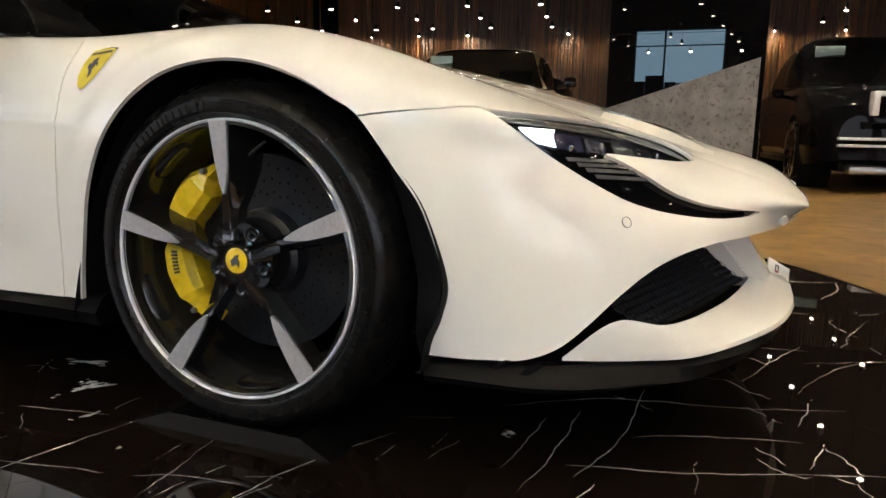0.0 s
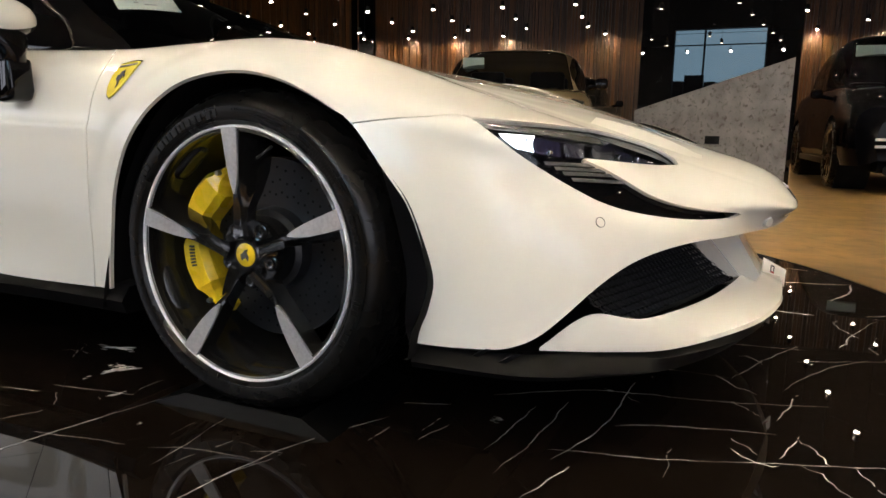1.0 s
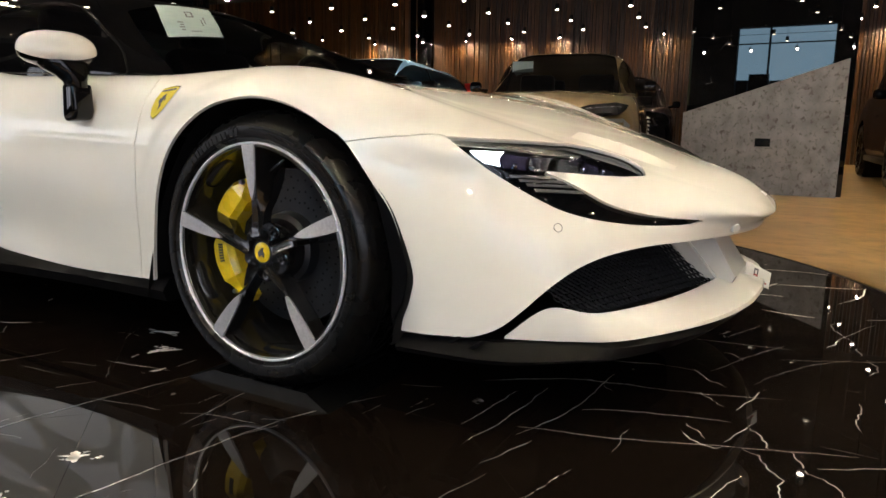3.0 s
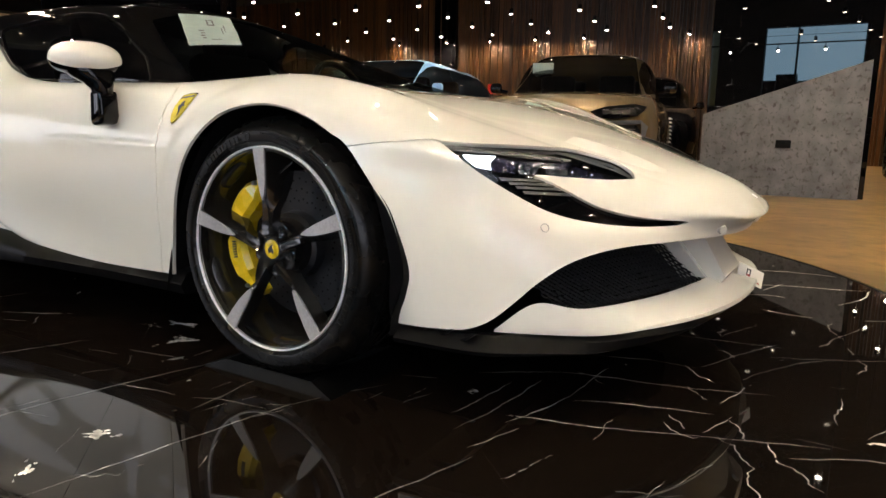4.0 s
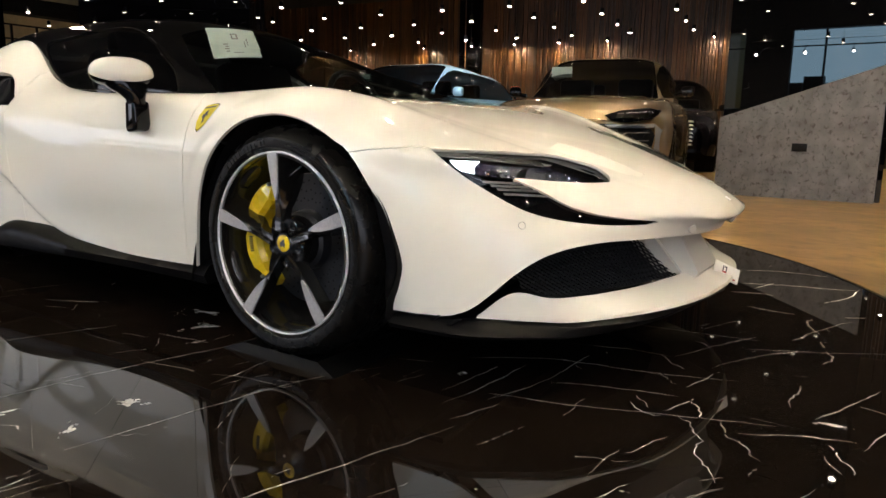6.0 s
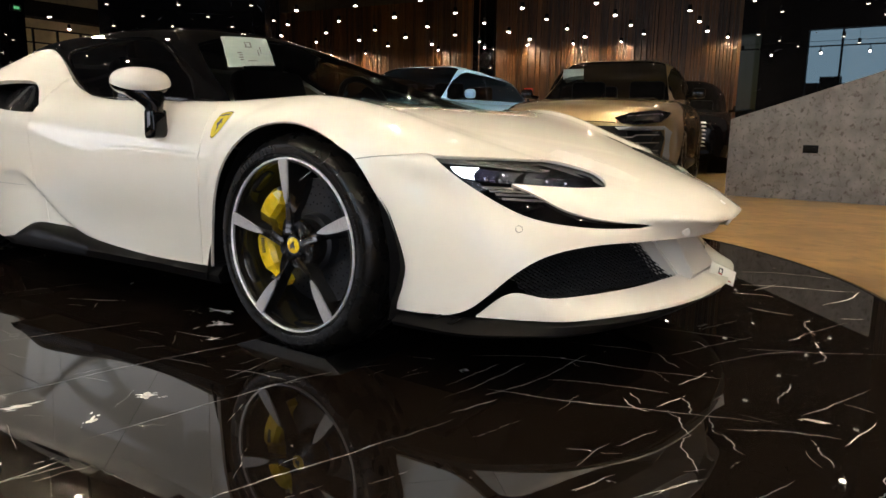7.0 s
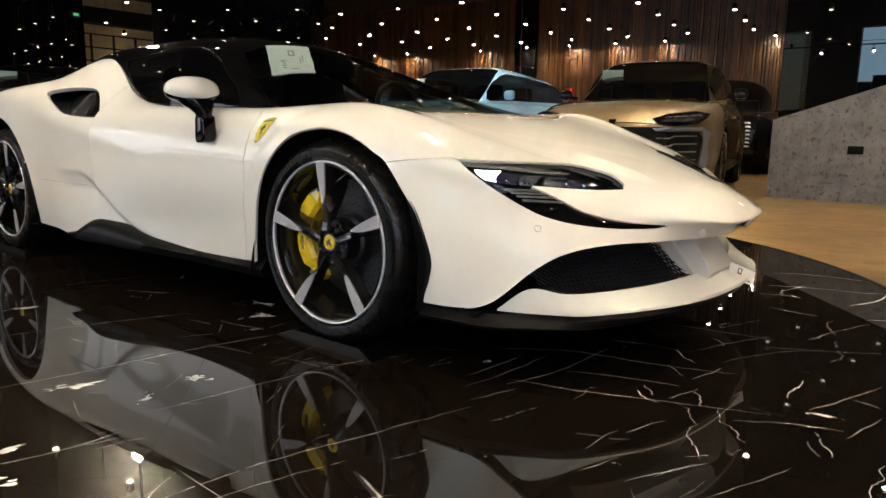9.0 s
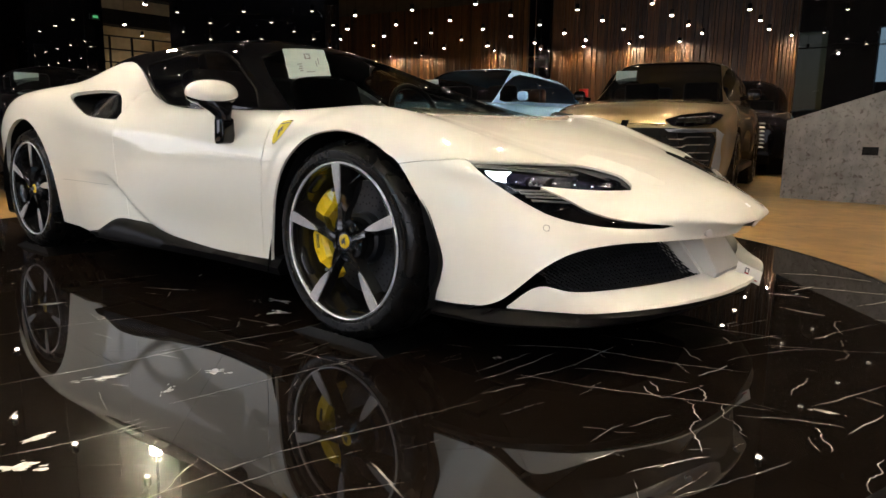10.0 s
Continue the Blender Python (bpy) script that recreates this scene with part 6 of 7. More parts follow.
# side air intakes: dark duct with a pale vane
for sy in (-1, 1):
    bm = bmesh.new()
    rim = [(x, z) for x, z in grown(INTAKE, 0.008)]
    rows = []
    for dy, k in ((0.0, 1.0), (-0.10, 0.9), (-0.16, 0.7)):
        ring = []
        for x, z in rim:
            p, n = on_side(x, min(z, 0.905), -0.012)
            q = Vector((-1.75 + (p.x + 1.75) * k + dy * 0.6, p.y - dy, 0.825 + (p.z - 0.825) * k))
            ring.append(bm.verts.new((q.x, q.y * -sy, q.z)))
        rows.append(ring)
    for a, b in zip(rows, rows[1:]):
        for j in range(len(a)):
            bm.faces.new((a[j], b[j], b[(j + 1) % len(a)], a[(j + 1) % len(a)]))
    bm.faces.new(rows[-1])
    part("intake_duct", bm, MATT_BLACK, car)
    bm = bmesh.new()
    rows = []
    for k in range(9):
        u = k / 8
        z = 0.770 + 0.112 * u
        x = -1.655 + 0.035 * math.sin(math.pi * (0.5 + 0.5 * u)) - 0.02 * u
        p, n = on_side(x, z, -0.02)
        rows.append([bm.verts.new((p.x + ddx, (p.y + ddy) * -sy, p.z - ddz * (u - 0.5))) for ddx, ddy, ddz in ((0.0, 0.05, 0), (0.0, 0.0, 0), (-0.02, -0.006, 0), (-0.20, 0.02, 0.02), (-0.42, 0.07, 0.06))])
    for a, b in zip(rows, rows[1:]):
        for j in range(4):
            bm.faces.new((a[j], b[j], b[j + 1], a[j + 1]))
    part("intake_vane", bm, CARBON, car, "dark glossy vane inside the intake")

# door mirrors
for sy in (-1, 1):
    n1, n2 = 20, 28
    rows = []
    for i in range(n1 + 1):
        th = -math.pi / 2 + math.pi * i / n1
        row = []
        for k in range(n2):
            ph = 2 * math.pi * k / n2
            ct, st, cp, sp = math.cos(th), math.sin(th), math.cos(ph), math.sin(ph)
            pw = lambda q, e: math.copysign(abs(q)**e, q)
            x, y, z = 0.070 * pw(ct, 0.8) * pw(cp, 0.9), 0.097 * pw(ct, 0.8) * pw(sp, 0.9), 0.056 * pw(st, 0.85)
            z *= 1.0 if z > 0 else 0.80
            x += 0.022 * st
            k = max(0.0, x / 0.07)
            z = z * (1 - 0.22 * k) - 0.010 * k * k
            row.append((x, y, z))
        rows.append(row)
    rot = Matrix.Translation((-0.662 if sy < 0 else -0.86, sy * 0.968, 0.848)) @ Matrix.Rotation(sy * radians(-6), 4, "X") @ Matrix.Rotation(radians(13), 4, "Y") @ Matrix.Rotation(radians(sy * 24), 4, "Z")
    for nm, mat, cond, lab in (("mirror_cap", PAINT_WHITE, lambda i: i >= n1 // 2, "pearl white mirror cap"), ("mirror_body", GLOSS_BLACK, lambda i: i < n1 // 2, "gloss black mirror underside")):
        b2 = bmesh.new()
        vs = {}
        for i in range(n1 + 1):
            for k in range(n2):
                vs[i, k] = None
        for i in range(n1):
            if not cond(i):
                continue
            for k in range(n2):
                q = []
                for a, b in ((i, k), (i, (k + 1) % n2), (i + 1, (k + 1) % n2), (i + 1, k)):
                    if vs[a, b] is None:
                        c = Vector(rows[a][b]) * (1.0 if mat is PAINT_WHITE else 0.985)
                        vs[a, b] = b2.verts.new(rot @ c)
                    q.append(vs[a, b])
                b2.faces.new(q)
        bmesh.ops.remove_doubles(b2, verts=b2.verts, dist=1e-5)
        part(nm, b2, mat, car, lab)
    arm = bmesh.new()
    rows = []
    for c, a, b in (((-0.656, 0.968, 0.822), 0.066, 0.070), ((-0.640, 0.962, 0.802), 0.060, 0.058), ((-0.622, 0.958, 0.784), 0.046, 0.040), ((-0.611, 0.956, 0.768), 0.036, 0.028), ((-0.608, 0.954, 0.752), 0.033, 0.026)):
        rows.append([arm.verts.new((c[0] + (0 if sy < 0 else -0.19) + a * math.cos(2 * math.pi * k / 14), sy * (c[1] + b * math.sin(2 * math.pi * k / 14)), c[2])) for k in range(14)])
    for a, b in zip(rows, rows[1:]):
        for k in range(14):
            arm.faces.new((a[k], b[k], b[(k + 1) % 14], a[(k + 1) % 14]))
    part("mirror_arm", arm, GLOSS_BLACK, car, "gloss black mirror arm")
    foot = bmesh.new()
    q = [(-0.634, 0.762), (-0.584, 0.762), (-0.580, 0.690), (-0.590, 0.668), (-0.632, 0.661), (-0.640, 0.678)]
    q = [(x + (0 if sy < 0 else -0.19), z) for x, z in q]
    fa = [foot.verts.new((x, sy * 0.982, z)) for x, z in q]
    fb = [foot.verts.new((x + 0.004, sy * 0.925, z)) for x, z in q]
    foot.faces.new(fa)
    foot.faces.new(fb[::-1])
    for k in range(6):
        foot.faces.new((fa[k], fb[k], fb[(k + 1) % 6], fa[(k + 1) % 6]))
    bmesh.ops.bevel(foot, geom=list(foot.edges), offset=0.010, segments=3, profile=0.5, affect="EDGES")
    part("mirror_foot", foot, GLOSS_BLACK, car, "gloss black mirror foot on the door")

# cabin: dashboard, seats, steering wheel
part("dashboard", box(-0.72, -0.30, -0.66, 0.66, 0.62, 0.80, 0.04), SATIN_BLACK, car)
for sy in (-0.34, 0.34):
    bm = bmesh.new()
    box_into(bm, -1.30, -0.85, sy - 0.24, sy + 0.24, 0.40, 0.56, 0.05)
    box_into(bm, -0.07, 0.07, sy - 0.23, sy + 0.23, -0.02, 0.56, 0.05, Matrix.Translation((-1.36, 0, 0.48)) @ Matrix.Rotation(radians(-20), 4, "Y"))
    box_into(bm, -0.05, 0.05, sy - 0.12, sy + 0.12, 0.54, 0.66, 0.04, Matrix.Translation((-1.36, 0, 0.48)) @ Matrix.Rotation(radians(-20), 4, "Y"))
    part("seat", bm, SATIN_BLACK, car, "dark sports seat")
bm = bmesh.new()
loop = [Vector((0, 0.175 * math.cos(a), 0.165 * math.sin(a))) for a in np.linspace(0, 2 * math.pi, 33)]
mw = Matrix.Translation((-0.80, 0.34, 0.80)) @ Matrix.Rotation(radians(-22), 4, "Y")
tube_into(bm, [mw @ p for p in loop], 0.016, 8)
tube_into(bm, [mw @ Vector((0, -0.16, 0)), mw @ Vector((0.03, 0, -0.01)), mw @ Vector((0, 0.16, 0))], 0.018, 8)
part("steering_wheel", bm, SATIN_BLACK, car)

# price sheet behind the windscreen, card on the lip, wheel ramps
# printed sheet lying against the windscreen; corners in plan: low left, low right, top right, top left
SHEET = np.array([(-0.705, 0.570), (-0.690, 0.350), (-1.110, 0.030), (-1.100, 0.300)])
price = thing("price_sheet", pose(0, 0, 0), "pale printed sheet lying against the windscreen", "paper")


def on_screen(a, b, off):
    """A place on the sheet, a across and b up, laid on the windscreen."""
    p = (SHEET[0] * (1 - a) + SHEET[1] * a) * (1 - b) + (SHEET[3] * (1 - a) + SHEET[2] * a) * b
    th = np.linspace(0.02, math.pi / 2, 300)
    s = dome(np.full(300, p[0]), th)
    k = int(np.argmin(np.abs(s[:, 1] - p[1])))
    return Vector((s[k, 0] + off * 0.35, -s[k, 1] - off * 0.1, s[k, 2] + off * 0.93))


def sheet_piece(name, a0, a1, b0, b1, off, mat):
    bm = bmesh.new()
    n = 8
    g = [[bm.verts.new(on_screen(a0 + (a1 - a0) * i / n, b0 + (b1 - b0) * j / n, off)) for j in range(n + 1)] for i in range(n + 1)]
    for i in range(n):
        for j in range(n):
            bm.faces.new((g[i][j], g[i + 1][j], g[i + 1][j + 1], g[i][j + 1]))
    return part(name, bm, mat, price)


sheet_piece("paper", 0, 1, 0, 1, 0.004, PAPER)
for a0, a1, b0, b1, mat in ((0.46, 0.49, 0.58, 0.78, INK), (0.46, 0.60, 0.56, 0.60, INK), (0.57, 0.60, 0.58, 0.78, INK), (0.51, 0.58, 0.74, 0.78, INK), (0.26, 0.36, 0.38, 0.41, INK), (0.29, 0.36, 0.31, 0.34, INK),
                            (0.27, 0.36, 0.24, 0.27, INK), (0.29, 0.36, 0.17, 0.20, INK), (0.44, 0.64, 0.13, 0.15, INK), (0.70, 0.72, 0.30, 0.48, INK), (0.76, 0.78, 0.36, 0.60, INK)):
    sheet_piece("print_bar", a0, a1, b0, b1, 0.0046, mat)
ca, cb, cc = Vector((0.988, 0.045, 0.238)), Vector((1.050, 0.128, 0.194)), Vector((1.002, 0.083, 0.274))
ex = (cb - ca).normalized()
ez = ((cc - ca) - ex * (cc - ca).dot(ex)).normalized()
cm = Matrix((ex, ez.cross(ex), ez)).transposed().to_4x4()
cm.translation = ca
card = thing("plate_card", cm, "white card with a small red and black logo on the lip", "card")
part("card", box(0.0, 0.113, -0.0015, 0.0015, 0.0, 0.051, 0.001), plain("white_card", (0.78, 0.76, 0.72), 0.4, vary=0.03), card)
for x0, x1, z0, z1, mt in ((0.036, 0.040, 0.022, 0.042, INK), (0.036, 0.054, 0.020, 0.025, RED), (0.050, 0.054, 0.024, 0.042, INK), (0.042, 0.053, 0.038, 0.042, INK), (0.030, 0.098, 0.008, 0.012, RED)):
    part("print_bar", box(x0, x1, -0.0024, -0.0016, z0, z1), mt, card, smooth=False)


def ramp(x, y):
    t = thing("wheel_ramp", pose(x, y, 0), "low black wheel rest with sloping sides under the tyre", "wheel ramp", "wheel ramps")
    bm = bmesh.new()
    ring = lambda *q: [bm.verts.new(v) for v in q]
    lo = ring((-0.25, -0.20, 0), (0.222, -0.20, 0), (0.222, 0.19, 0), (-0.25, 0.19, 0))
    hi = ring((-0.17, -0.184, 0.028), (0.14, -0.184, 0.028), (0.14, 0.175, 0.028), (-0.17, 0.175, 0.028))
    dip = ring((-0.12, -0.168, 0.0115), (0.08, -0.168, 0.0115), (0.08, 0.16, 0.0115), (-0.12, 0.16, 0.0115))
    for k in range(4):
        j = (k + 1) % 4
        bm.faces.new((lo[k], lo[j], hi[j], hi[k]))
        bm.faces.new((hi[k], hi[j], dip[j], dip[k]))
    bm.faces.new(dip)
    part("tread_pad", box(-0.11, 0.06, -0.15, 0.15, 0.0116, 0.0125), RUBBER, t, "ribbed rubber pad", smooth=False)
    part("ramp_plate", bm, RAMP_BLACK, t, smooth=False)


for x, y in ((0.0, -0.735), (0.0, 0.735), (-2.655, -0.735), (-2.655, 0.735)):
    ramp(x, y)

# ---- the other cars ----
SUV_ST = [-2.50, -2.42, -2.2, -1.5, -0.5, 0.5, 1.0, 1.5, 2.0, 2.3, 2.44, 2.50]
SUV_Y = [[0.74, 0.82, 0.90, 0.95, 0.92, 0.92, 0.94, 0.95, 0.93, 0.86, 0.76, 0.66], [0.80, 0.88, 0.96, 1.0, 0.97, 0.97, 0.98, 1.0, 0.97, 0.90, 0.79, 0.70],
         [0.80, 0.88, 0.95, 0.99, 0.97, 0.97, 0.97, 0.985, 0.96, 0.89, 0.77, 0.68], [0.72, 0.80, 0.86, 0.91, 0.91, 0.91, 0.91, 0.91, 0.87, 0.80, 0.70, 0.62],
         [0.5, 0.58, 0.66, 0.74, 0.76, 0.76, 0.75, 0.73, 0.69, 0.62, 0.54, 0.48], [0.25, 0.3, 0.34, 0.37, 0.38, 0.38, 0.375, 0.365, 0.345, 0.31, 0.27, 0.24], [0.0] * 12]
SUV_Z = [[0.42, 0.38, 0.33, 0.30, 0.30, 0.30, 0.30, 0.30, 0.29, 0.30, 0.32, 0.36], [0.60, 0.58, 0.55, 0.54, 0.52, 0.52, 0.53, 0.54, 0.52, 0.50, 0.50, 0.52],
         [0.82, 0.82, 0.82, 0.82, 0.80, 0.79, 0.79, 0.79, 0.76, 0.72, 0.68, 0.66], [0.95, 0.99, 1.03, 1.05, 1.03, 1.02, 1.02, 1.00, 0.93, 0.86, 0.79, 0.74],
         [0.97, 1.02, 1.07, 1.10, 1.09, 1.09, 1.08, 1.05, 0.985, 0.915, 0.84, 0.78], [0.98, 1.03, 1.08, 1.11, 1.11, 1.11, 1.10, 1.075, 1.01, 0.94, 0.86, 0.79], [0.98, 1.03, 1.08, 1.11, 1.11, 1.11, 1.11, 1.085, 1.02, 0.95, 0.865, 0.795]]


def plain_wheel(parent, x, y, r, rim_mat):
    w = new("wheel")
    w.parent, w.matrix_basis = parent, pose(x, y, r, 0, 0, 0 if y < 0 else 180)
    part("tyre", turned([(r * 0.70, 0.0), (r * 0.78, -0.012), (r * 0.92, -0.010), (r * 0.985, 0.02), (r, 0.06), (r, 0.2), (r * 0.97, 0.25), (r * 0.7, 0.25)], 48, "Y", close=True), RUBBER, w)
    part("rim", turned([(r * 0.66, 0.02), (r * 0.70, 0.0), (r * 0.715, 0.004), (r * 0.70, 0.03), (r * 0.66, 0.14), (0.001, 0.15), (0.001, 0.13), (r * 0.6, 0.12)], 48, "Y"), rim_mat, w)
    for k in range(10):
        bm = extruded([(-0.012, 0.03), (0.012, 0.03), (0.022, r * 0.69), (-0.016, r * 0.69)], 0.005, 0.04, Matrix.Rotation(radians(36 * k), 4, "Y"))
        part("spoke", bm, rim_mat, w, smooth=False)
    part("hub", turned([(0.001, 0.0), (0.035, 0.002), (0.05, 0.02), (0.05, 0.1), (0.001, 0.1)], 20, "Y"), rim_mat, w)


def suv(name, m, paint, label, roof, width=1.0, rake=1.0, boxy=0.75, tail=-2.2, wheel_r=0.375, rim_mat=RIM_DARK, screen_foot=0.98, roof_front=0.1, base_lift=0.0, cap=None):
    """A large five-door car, nose towards +x. roof: height; boxy: smaller is squarer; tail: where the roof ends."""
    t = thing(name, m, label, "car")
    rz = [[z * (1 + base_lift * min(1, max(0, (z - 0.5) / 0.5))) for z in row] for row in SUV_Z]
    ry = [[y * width for y in row] for row in SUV_Y]
    xs = np.concatenate([np.linspace(-2.5, 2.2, 95), np.linspace(2.2, 2.5, 16)[1:]])
    vs = np.linspace(0, 6, 49)
    a, b = np.meshgrid(xs, vs, indexing="ij")
    p = rail_surface(a, b, SUV_ST, ry, rz)
    p = np.column_stack([p[:, 0], -p[:, 1], p[:, 2], b.ravel()])
    f = quads(len(xs), len(vs))
    for wx in (-1.5, 1.5):
        d = np.hypot(p[:, 0] - wx, p[:, 2] - wheel_r) - (wheel_r + 0.055)
        p, f = clip_skin(p, f, np.where(p[:, 3] < 3.2, d, 9.0))
    p, f = mirrored(p[:, :3], f)
    body = bmesh.new()
    vv = [body.verts.new(q) for q in p]
    for q in f:
        q = list(dict.fromkeys(q))
        if len(q) > 2:
            try:
                body.faces.new([vv[i] for i in q])
            except ValueError:
                pass
    n = len(vs)
    half = len(p) // 2
    part("body", body, paint, t, sharp=32)
    # closed ends
    for x_end, nm in ((2.50, "front_panel"), (-2.50, "rear_panel")):
        s = rail_surface(np.full(25, x_end), np.linspace(0, 6, 25), SUV_ST, ry, rz)
        ring = [Vector((q[0], -q[1], q[2])) for q in s] + [Vector((q[0], q[1], q[2])) for q in s[::-1][1:]]
        bm = bmesh.new()
        c = bm.verts.new((x_end + (0.03 if x_end > 0 else -0.03), 0, 0.6))
        r = [bm.verts.new(q) for q in ring]
        for i in range(len(r) - 1):
            bm.faces.new((r[i], r[i + 1], c))
        bm.faces.new((r[-1], r[0], c))
        part(nm, bm, paint, t, sharp=30)
    under = bmesh.new()
    box_into(under, -2.3, 2.3, -0.62 * width, 0.62 * width, 0.22, 0.75)
    part("underbody", under, MATT_BLACK, t, smooth=False)
    # glasshouse
    gxs = np.linspace(tail, screen_foot, 90)
    gth = np.linspace(0, math.pi / 2, 30)
    ga, gb = np.meshgrid(gxs, gth, indexing="ij")
    belt_z, belt_y = hermite(SUV_ST, rz[4], ga.ravel()) - 0.02, hermite(SUV_ST, ry[4], ga.ravel()) + 0.10 * width
    kx = [tail, tail * 0.86, -0.9, roof_front - 0.5, roof_front, 0.5 * (roof_front + screen_foot), screen_foot]
    zc0 = float(hermite(SUV_ST, rz[6], tail)) + 0.02
    kz = [zc0 + 0.10 * rake, zc0 + 0.35 * rake, roof - 0.03, roof, roof - 0.025, 0.5 * (roof + 1.10) - 0.0, float(hermite(SUV_ST, rz[6], screen_foot)) - 0.02]
    top = np.maximum(hermite(kx, kz, ga.ravel()), belt_z + 0.005)
    inset = np.clip((ga.ravel() - roof_front) / (screen_foot - roof_front), 0, 1)
    gy = (belt_y - 0.10 * inset * width) * np.cos(gb.ravel())**boxy
    gz = belt_z + (top - belt_z) * np.sin(gb.ravel())**0.80
    g = np.column_stack([ga.ravel(), -gy, gz, gb.ravel(), (gz - belt_z) / np.maximum(roof - belt_z, 0.05)])
    gf = quads(len(gxs), len(gth))
    # side glass region in x, z
    s_out = smooth_line([(tail + 0.30, 1.17), (-0.9, 1.13), (0.2, 1.115), (screen_foot - 0.22, 1.12), (roof_front + 0.10, 1.12 + (roof - 1.12) * 0.72), (roof_front - 0.3, roof - 0.115), (-0.8, roof - 0.125), (tail * 0.80, 1.13 + (roof - 1.13) * 0.55)], 3, True)
    side_d = lambda q: np.where(q[:, 3] < 1.05, inside(q[:, [0, 2]], s_out), -0.2)
    scr = lambda q: np.minimum((q[:, 0] - (roof_front - 0.02)) + 0.0, 0.60 * width + 0.16 * width * (q[:, 0] - roof_front) / (screen_foot - roof_front) + q[:, 1])
    for nm, mat, keeps, lab in (("roof", paint, [lambda q: -side_d(q), lambda q: -scr(q)], ""), ("windscreen", GLASS_DARK, [lambda q: scr(q) - 0.002, lambda q: -side_d(q)], "dark windscreen")):
        q, ff = g, gf
        for kp in keeps:
            q, ff = clip_skin(q, ff, kp(q))
        q, ff = mirrored(q[:, :3], ff)
        q, ff = folded(q, ff, 0.02)
        mesh_object(nm, q, ff, mat, t, lab)
    for side in (-1, 1):
        for lo, hi in ((-9, -0.37), (-0.33, 9)):
            q, ff = clip_skin(g, gf, side_d(g) - 0.002)
            q, ff = clip_skin(q, ff, np.minimum(q[:, 0] - lo, hi - q[:, 0]))
            if not len(ff):
                continue
            q = q[:, :3]
            q, ff = folded(q, ff, 0.012)
            if side > 0:
                q, ff = q * [1, -1, 1], [e[::-1] for e in ff]
            mesh_object("side_window", q, ff, GLASS_DARK, t)
    part("cabin", box(tail + 0.3, 0.75, -0.60 * width, 0.60 * width, 0.75, 1.12, 0.05), SATIN_BLACK, t)
    for sx, sy in ((0.0, -0.38), (0.0, 0.38), (-1.0, -0.38), (-1.0, 0.38)):
        part("seat", box(sx - 0.10, sx + 0.06, sy - 0.22, sy + 0.22, 1.1, 1.36, 0.05), SATIN_BLACK, t)
    for wx in (-1.5, 1.5):
        for wy in (-1, 1):
            plain_wheel(t, wx, wy * 0.985 * width, wheel_r, rim_mat)
            part("wheel_house", turned([(wheel_r + 0.06, -0.94 * width), (wheel_r + 0.065, -0.6 * width), (0.001, -0.58 * width)], 32, "Y", pose(wx, 0, wheel_r) if wy < 0 else pose(wx, 0, wheel_r, 0, 0, 180), caps=False), MATT_BLACK, t)
    for sy in (-1, 1):
        bm = bmesh.new()
        tube_into(bm, [(0.62, sy * 0.90 * width, 1.12), (0.62, sy * 1.0 * width, 1.14)], 0.025, 8)
        part("mirror_arm", bm, GLOSS_BLACK, t)
        part("mirror_cap", box(0.57, 0.66, sy * 1.05 * width - 0.075, sy * 1.05 * width + 0.075, 1.11, 1.235, 0.04), cap or paint, t)
        part("door_handle", box(-0.25, -0.05, sy * 0.965 * width - 0.012, sy * 0.965 * width + 0.012, 0.90, 0.92, 0.006), paint, t)
        part("sill_trim", box(-1.05, 1.05, sy * 0.93 * width - 0.05, sy * 0.93 * width + 0.05, 0.27, 0.35, 0.02), SATIN_BLACK, t)
    return t


def front_piece(t, name, outline, x, depth, mat, label="", bevel=0.0):
    """A flat piece on the nose, outline in y, z, from x inwards."""
    bm = bmesh.new()
    a = [bm.verts.new((x(y, z), y, z)) for y, z in outline]
    b = [bm.verts.new((x(y, z) - depth, y, z)) for y, z in outline]
    bm.faces.new(a)
    bm.faces.new(b[::-1])
    for k in range(len(a)):
        bm.faces.new((a[k], b[k], b[(k + 1) % len(a)], a[(k + 1) % len(a)]))
    return part(name, bm, mat, t, label, smooth=False)


def nose_x(y, z):
    """How far forward the nose reaches at half width y and height z."""
    ay = abs(y)
    x = 2.535 - 0.05 * max(0, ay - 0.55) / 0.1
    if ay > 0.62:
        x = 2.50 - (ay - 0.62) * 0.62 - max(0, ay - 0.84) * 2.2
    return x - max(0, z - 0.78) * 1.1

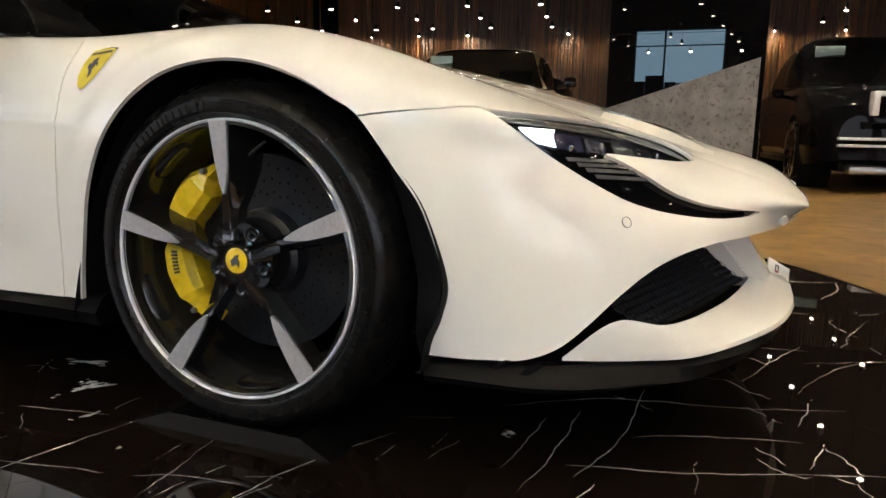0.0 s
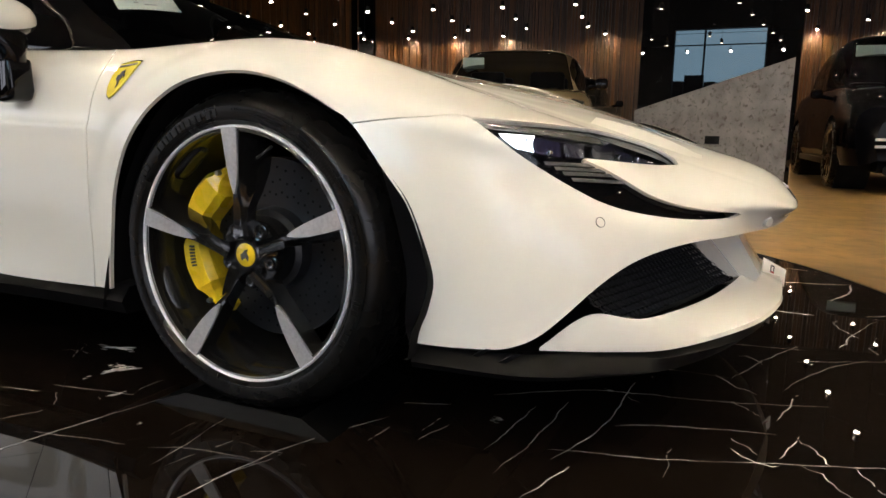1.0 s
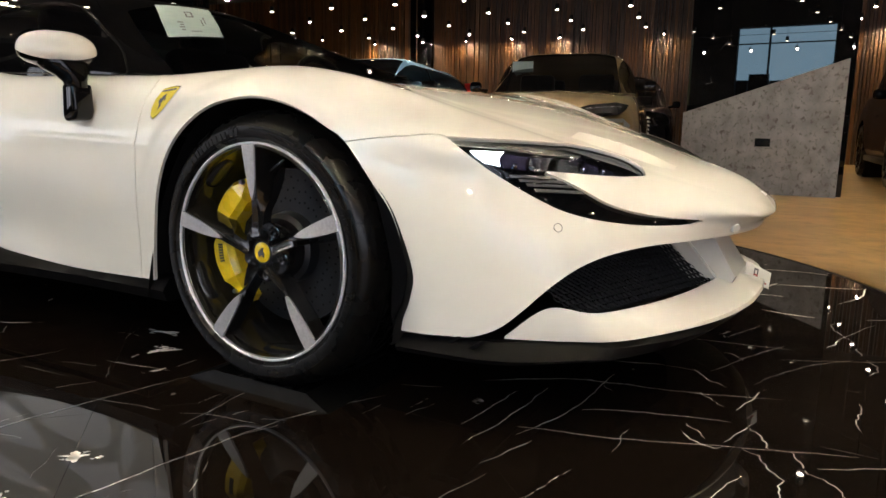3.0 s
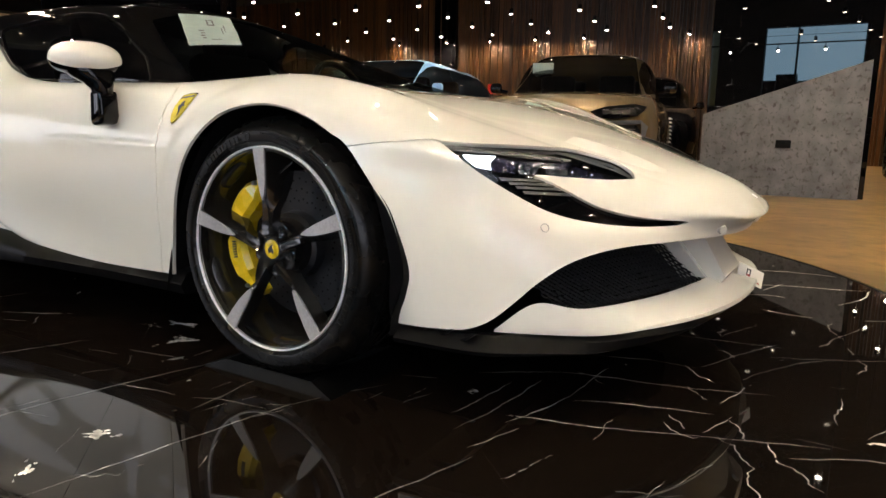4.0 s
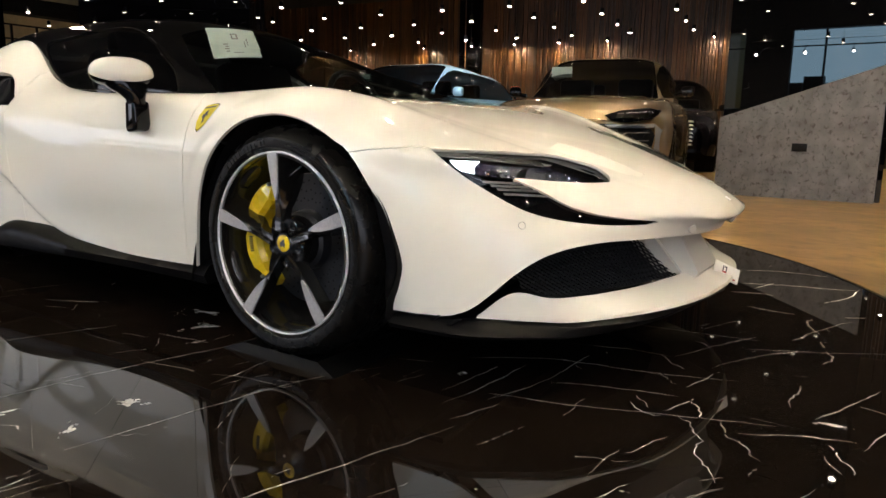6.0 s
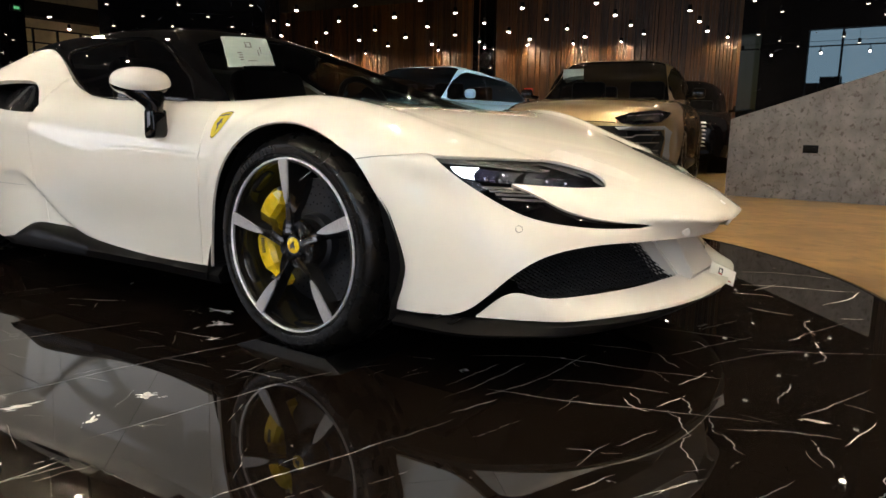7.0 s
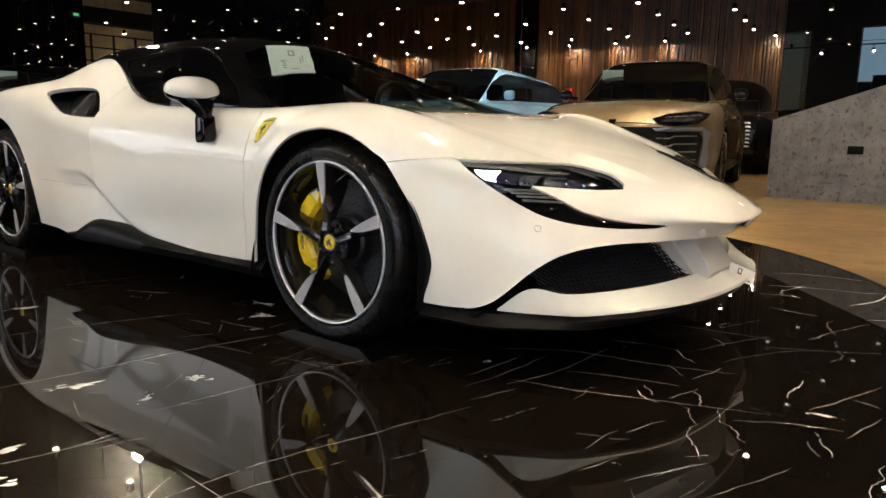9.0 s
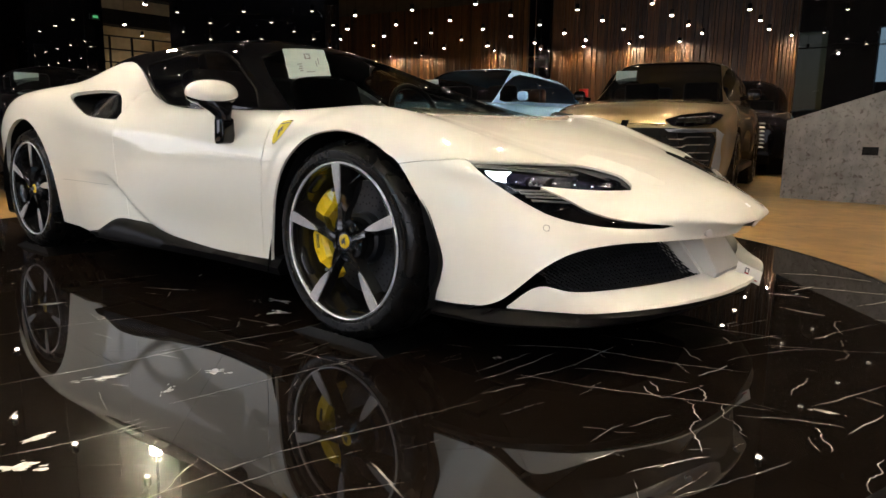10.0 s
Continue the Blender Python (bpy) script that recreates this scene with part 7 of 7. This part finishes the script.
# bronze coupe-like off-roader, nose towards the visitor
bronze = suv("bronze_suv", pose(-1.93, 6.60, 0, 0, 0, -77.8), PAINT_BRONZE, "bronze metallic sport utility car parked nose to the hall", 1.63, 1.0, 0.9, 0.45, -2.25, cap=GLOSS_BLACK)
for sy in (-1, 1):
    lamp_x = lambda y, z: nose_x(y, z) + 0.10
    front_piece(bronze, "headlamp", [(sy * 0.40, 0.845), (sy * 0.54, 0.893), (sy * 0.78, 0.925), (sy * 0.89, 0.905), (sy * 0.875, 0.86), (sy * 0.82, 0.805), (sy * 0.62, 0.775), (sy * 0.48, 0.79)], lamp_x, 0.10, GLOSS_BLACK, "slim dark headlamp")
    for y0, y1 in ((0.52, 0.585), (0.60, 0.67), (0.685, 0.76)):
        front_piece(bronze, "lamp_cell", [(sy * y0, 0.815), (sy * y0, 0.85), (sy * y1, 0.862), (sy * y1, 0.822)], lambda y, z: nose_x(y, z) + 0.106, 0.02, RIM_BARREL)
    front_piece(bronze, "lamp_strip", [(sy * 0.52, 0.866), (sy * 0.82, 0.893), (sy * 0.84, 0.875), (sy * 0.835, 0.868), (sy * 0.815, 0.885), (sy * 0.52, 0.858)], lambda y, z: nose_x(y, z) + 0.107, 0.02, LAMP_BRIGHT, "thin pale running light")
    front_piece(bronze, "bumper_cheek", [(sy * 0.86, 0.77), (sy * 0.93, 0.70), (sy * 0.90, 0.34), (sy * 0.84, 0.34), (sy * 0.87, 0.62)], lambda y, z: nose_x(y, z) + 0.115, 0.10, BUMPER_SHEEN, "smooth cheek beside the intake, window reflection in its grey colour")
    front_piece(bronze, "bumper_ledge", [(sy * 0.42, 0.755), (sy * 0.62, 0.762), (sy * 0.86, 0.772), (sy * 0.86, 0.735), (sy * 0.62, 0.722), (sy * 0.46, 0.728)], lambda y, z: nose_x(y, z) + 0.125, 0.12, BUMPER_SHEEN, "ledge under the headlamp, window reflection in its grey colour")
    front_piece(bronze, "side_intake", [(sy * 0.36, 0.735), (sy * 0.82, 0.725), (sy * 0.86, 0.66), (sy * 0.82, 0.40), (sy * 0.56, 0.34)], lambda y, z: nose_x(y, z) + 0.10, 0.08, MATT_BLACK, "black side air intake")
    for k in range(4):
        z = 0.665 - 0.075 * k
        front_piece(bronze, "intake_slat", [(sy * 0.46, z), (sy * 0.58, z), (sy * 0.62, z + 0.022), (sy * 0.82, z + 0.026), (sy * 0.82, z + 0.016), (sy * 0.63, z + 0.012), (sy * 0.59, z - 0.010), (sy * 0.46, z - 0.010)], lambda y, z: nose_x(y, z) + 0.112, 0.02, LOUVRE, "slim stepped grille slat")
front_piece(bronze, "grille", [(-0.52, 0.765), (0.52, 0.765), (0.60, 0.34), (-0.60, 0.34)], lambda y, z: nose_x(y, z) + 0.085, 0.06, MATT_BLACK, "wide black lower grille")
for k in range(4):
    front_piece(bronze, "grille_slat", [(-0.44, 0.69 - 0.075 * k), (0.44, 0.69 - 0.075 * k), (0.44, 0.678 - 0.075 * k), (-0.44, 0.678 - 0.075 * k)], lambda y, z: nose_x(y, z) + 0.092, 0.012, SATIN_BLACK)
front_piece(bronze, "bonnet_lip", [(-0.42, 0.80), (-0.12, 0.812), (0.0, 0.80), (0.12, 0.812), (0.42, 0.80), (0.42, 0.793), (0.12, 0.805), (0.0, 0.793), (-0.12, 0.805), (-0.42, 0.793)], lambda y, z: nose_x(y, z) + 0.075, 0.03, GLOSS_BLACK)
front_piece(bronze, "badge", [(-0.035, 0.84), (0.035, 0.84), (0.03, 0.78), (0, 0.76), (-0.03, 0.78)], lambda y, z: nose_x(y, z) + 0.02, 0.03, GLOSS_BLACK)
part("price_sheet", box(0.46, 0.465, -0.62, -0.36, 1.36, 1.49), PAPER, bronze, "pale sheet behind the windscreen", smooth=False)

# pale blue one behind it
blue = suv("blue_suv", pose(-4.60, 5.95, 0, 0, 0, -83.0), PAINT_BLUE, "pale blue coupe-like sport utility car", 1.60, 0.98, 0.9, 0.42, -2.25)
part("price_sheet", box(0.50, 0.505, -0.62, -0.40, 1.32, 1.43), PAPER, blue, "pale sheet behind the windscreen", smooth=False)

# dark chrome-nosed one in the row behind
dark = suv("dark_suv", pose(-2.75, 12.3, 0, 0, 0, -76.0), PAINT_BLACK, "dark sport utility car with a chrome grille", 1.75, 0.98, 0.5, 0.65, -2.3, base_lift=0.05)
front_piece(dark, "grille", [(-0.48, 0.92), (0.48, 0.92), (0.56, 0.42), (-0.56, 0.42)], lambda y, z: nose_x(y, z) + 0.02, 0.05, MATT_BLACK)
for k in range(7):
    front_piece(dark, "grille_slat", [(-0.5, 0.90 - 0.065 * k), (0.5, 0.90 - 0.065 * k), (0.53, 0.872 - 0.065 * k), (-0.53, 0.872 - 0.065 * k)], lambda y, z: nose_x(y, z) + 0.035, 0.02, SHEEN_SILVER)
for sy in (-1, 1):
    front_piece(dark, "headlamp", [(sy * 0.55, 0.88), (sy * 0.88, 0.92), (sy * 0.90, 0.80), (sy * 0.60, 0.76)], lambda y, z: nose_x(y, z) + 0.03, 0.06, CHROME, "bright headlamp")
    front_piece(dark, "bumper_blade", [(sy * 0.60, 0.62), (sy * 0.86, 0.62), (sy * 0.70, 0.36), (sy * 0.62, 0.36)], lambda y, z: nose_x(y, z) + 0.02, 0.04, CHROME)

# tall black one beyond the stone screen
tall = suv("black_suv", pose(2.62, 9.35, 0, 0, 0, -85.5), PAINT_BLACK, "tall glossy black luxury utility car beside the stone screen", 1.97, 1.02, 0.3, 0.42, -2.35, 0.41, RIM_DARK, base_lift=0.16)
for k in range(2):
    part("chrome_bar", box(2.40, 2.575, -0.72, 0.72, 0.50 + 0.075 * k, 0.53 + 0.075 * k, 0.008), SHEEN_SILVER, tall, "wide chrome bumper bar")
part("bumper_insert", box(2.40, 2.555, -0.72, 0.72, 0.533, 0.572), GLOSS_BLACK, tall, smooth=False)
part("skid_plate", box(2.30, 2.54, -0.58, 0.58, 0.20, 0.30, 0.03), STEEL, tall, "brushed metal skid plate")
for y in (-0.40, 0.40):
    part("grille_frame", box(2.44, 2.60, y - 0.035, y + 0.035, 0.84, 1.10, 0.012), SHEEN_SILVER, tall, "pale chrome grille frame")
part("grille_frame", box(2.44, 2.59, -0.364, 0.364, 1.05, 1.10, 0.012), SHEEN_SILVER, tall, "pale chrome grille frame")
front_piece(tall, "grille", [(-0.55, 0.98), (0.55, 0.98), (0.5, 0.70), (-0.5, 0.70)], lambda y, z: nose_x(y, z) + 0.03, 0.05, GLOSS_BLACK)
for sy in (-1, 1):
    front_piece(tall, "headlamp", [(sy * 0.58, 0.98), (sy * 0.90, 0.98), (sy * 0.90, 0.92), (sy * 0.60, 0.92)], lambda y, z: nose_x(y, z) + 0.03, 0.06, GLOSS_BLACK)
    front_piece(tall, "lamp_strip", [(sy * 0.60, 0.905), (sy * 0.90, 0.905), (sy * 0.90, 0.885), (sy * 0.60, 0.885)], lambda y, z: nose_x(y, z) + 0.035, 0.03, STEEL)
part("price_sheet", box(0.36, 0.365, -0.62, -0.26, 1.68, 1.82), PAPER, tall, "pale sheet behind the windscreen", smooth=False)

# low dark one behind the sports car's tail
low = suv("dark_saloon", pose(-8.1, 1.5, 0, 0, 0, -14.0), PAINT_BLACK, "dark glossy saloon parked behind the sports car", 1.46, 0.95, 0.9, 0.8, -2.3, 0.35)
part("price_sheet", box(0.50, 0.505, -0.60, -0.34, 1.24, 1.33), PAPER, low, "pale sheet behind the windscreen", smooth=False)
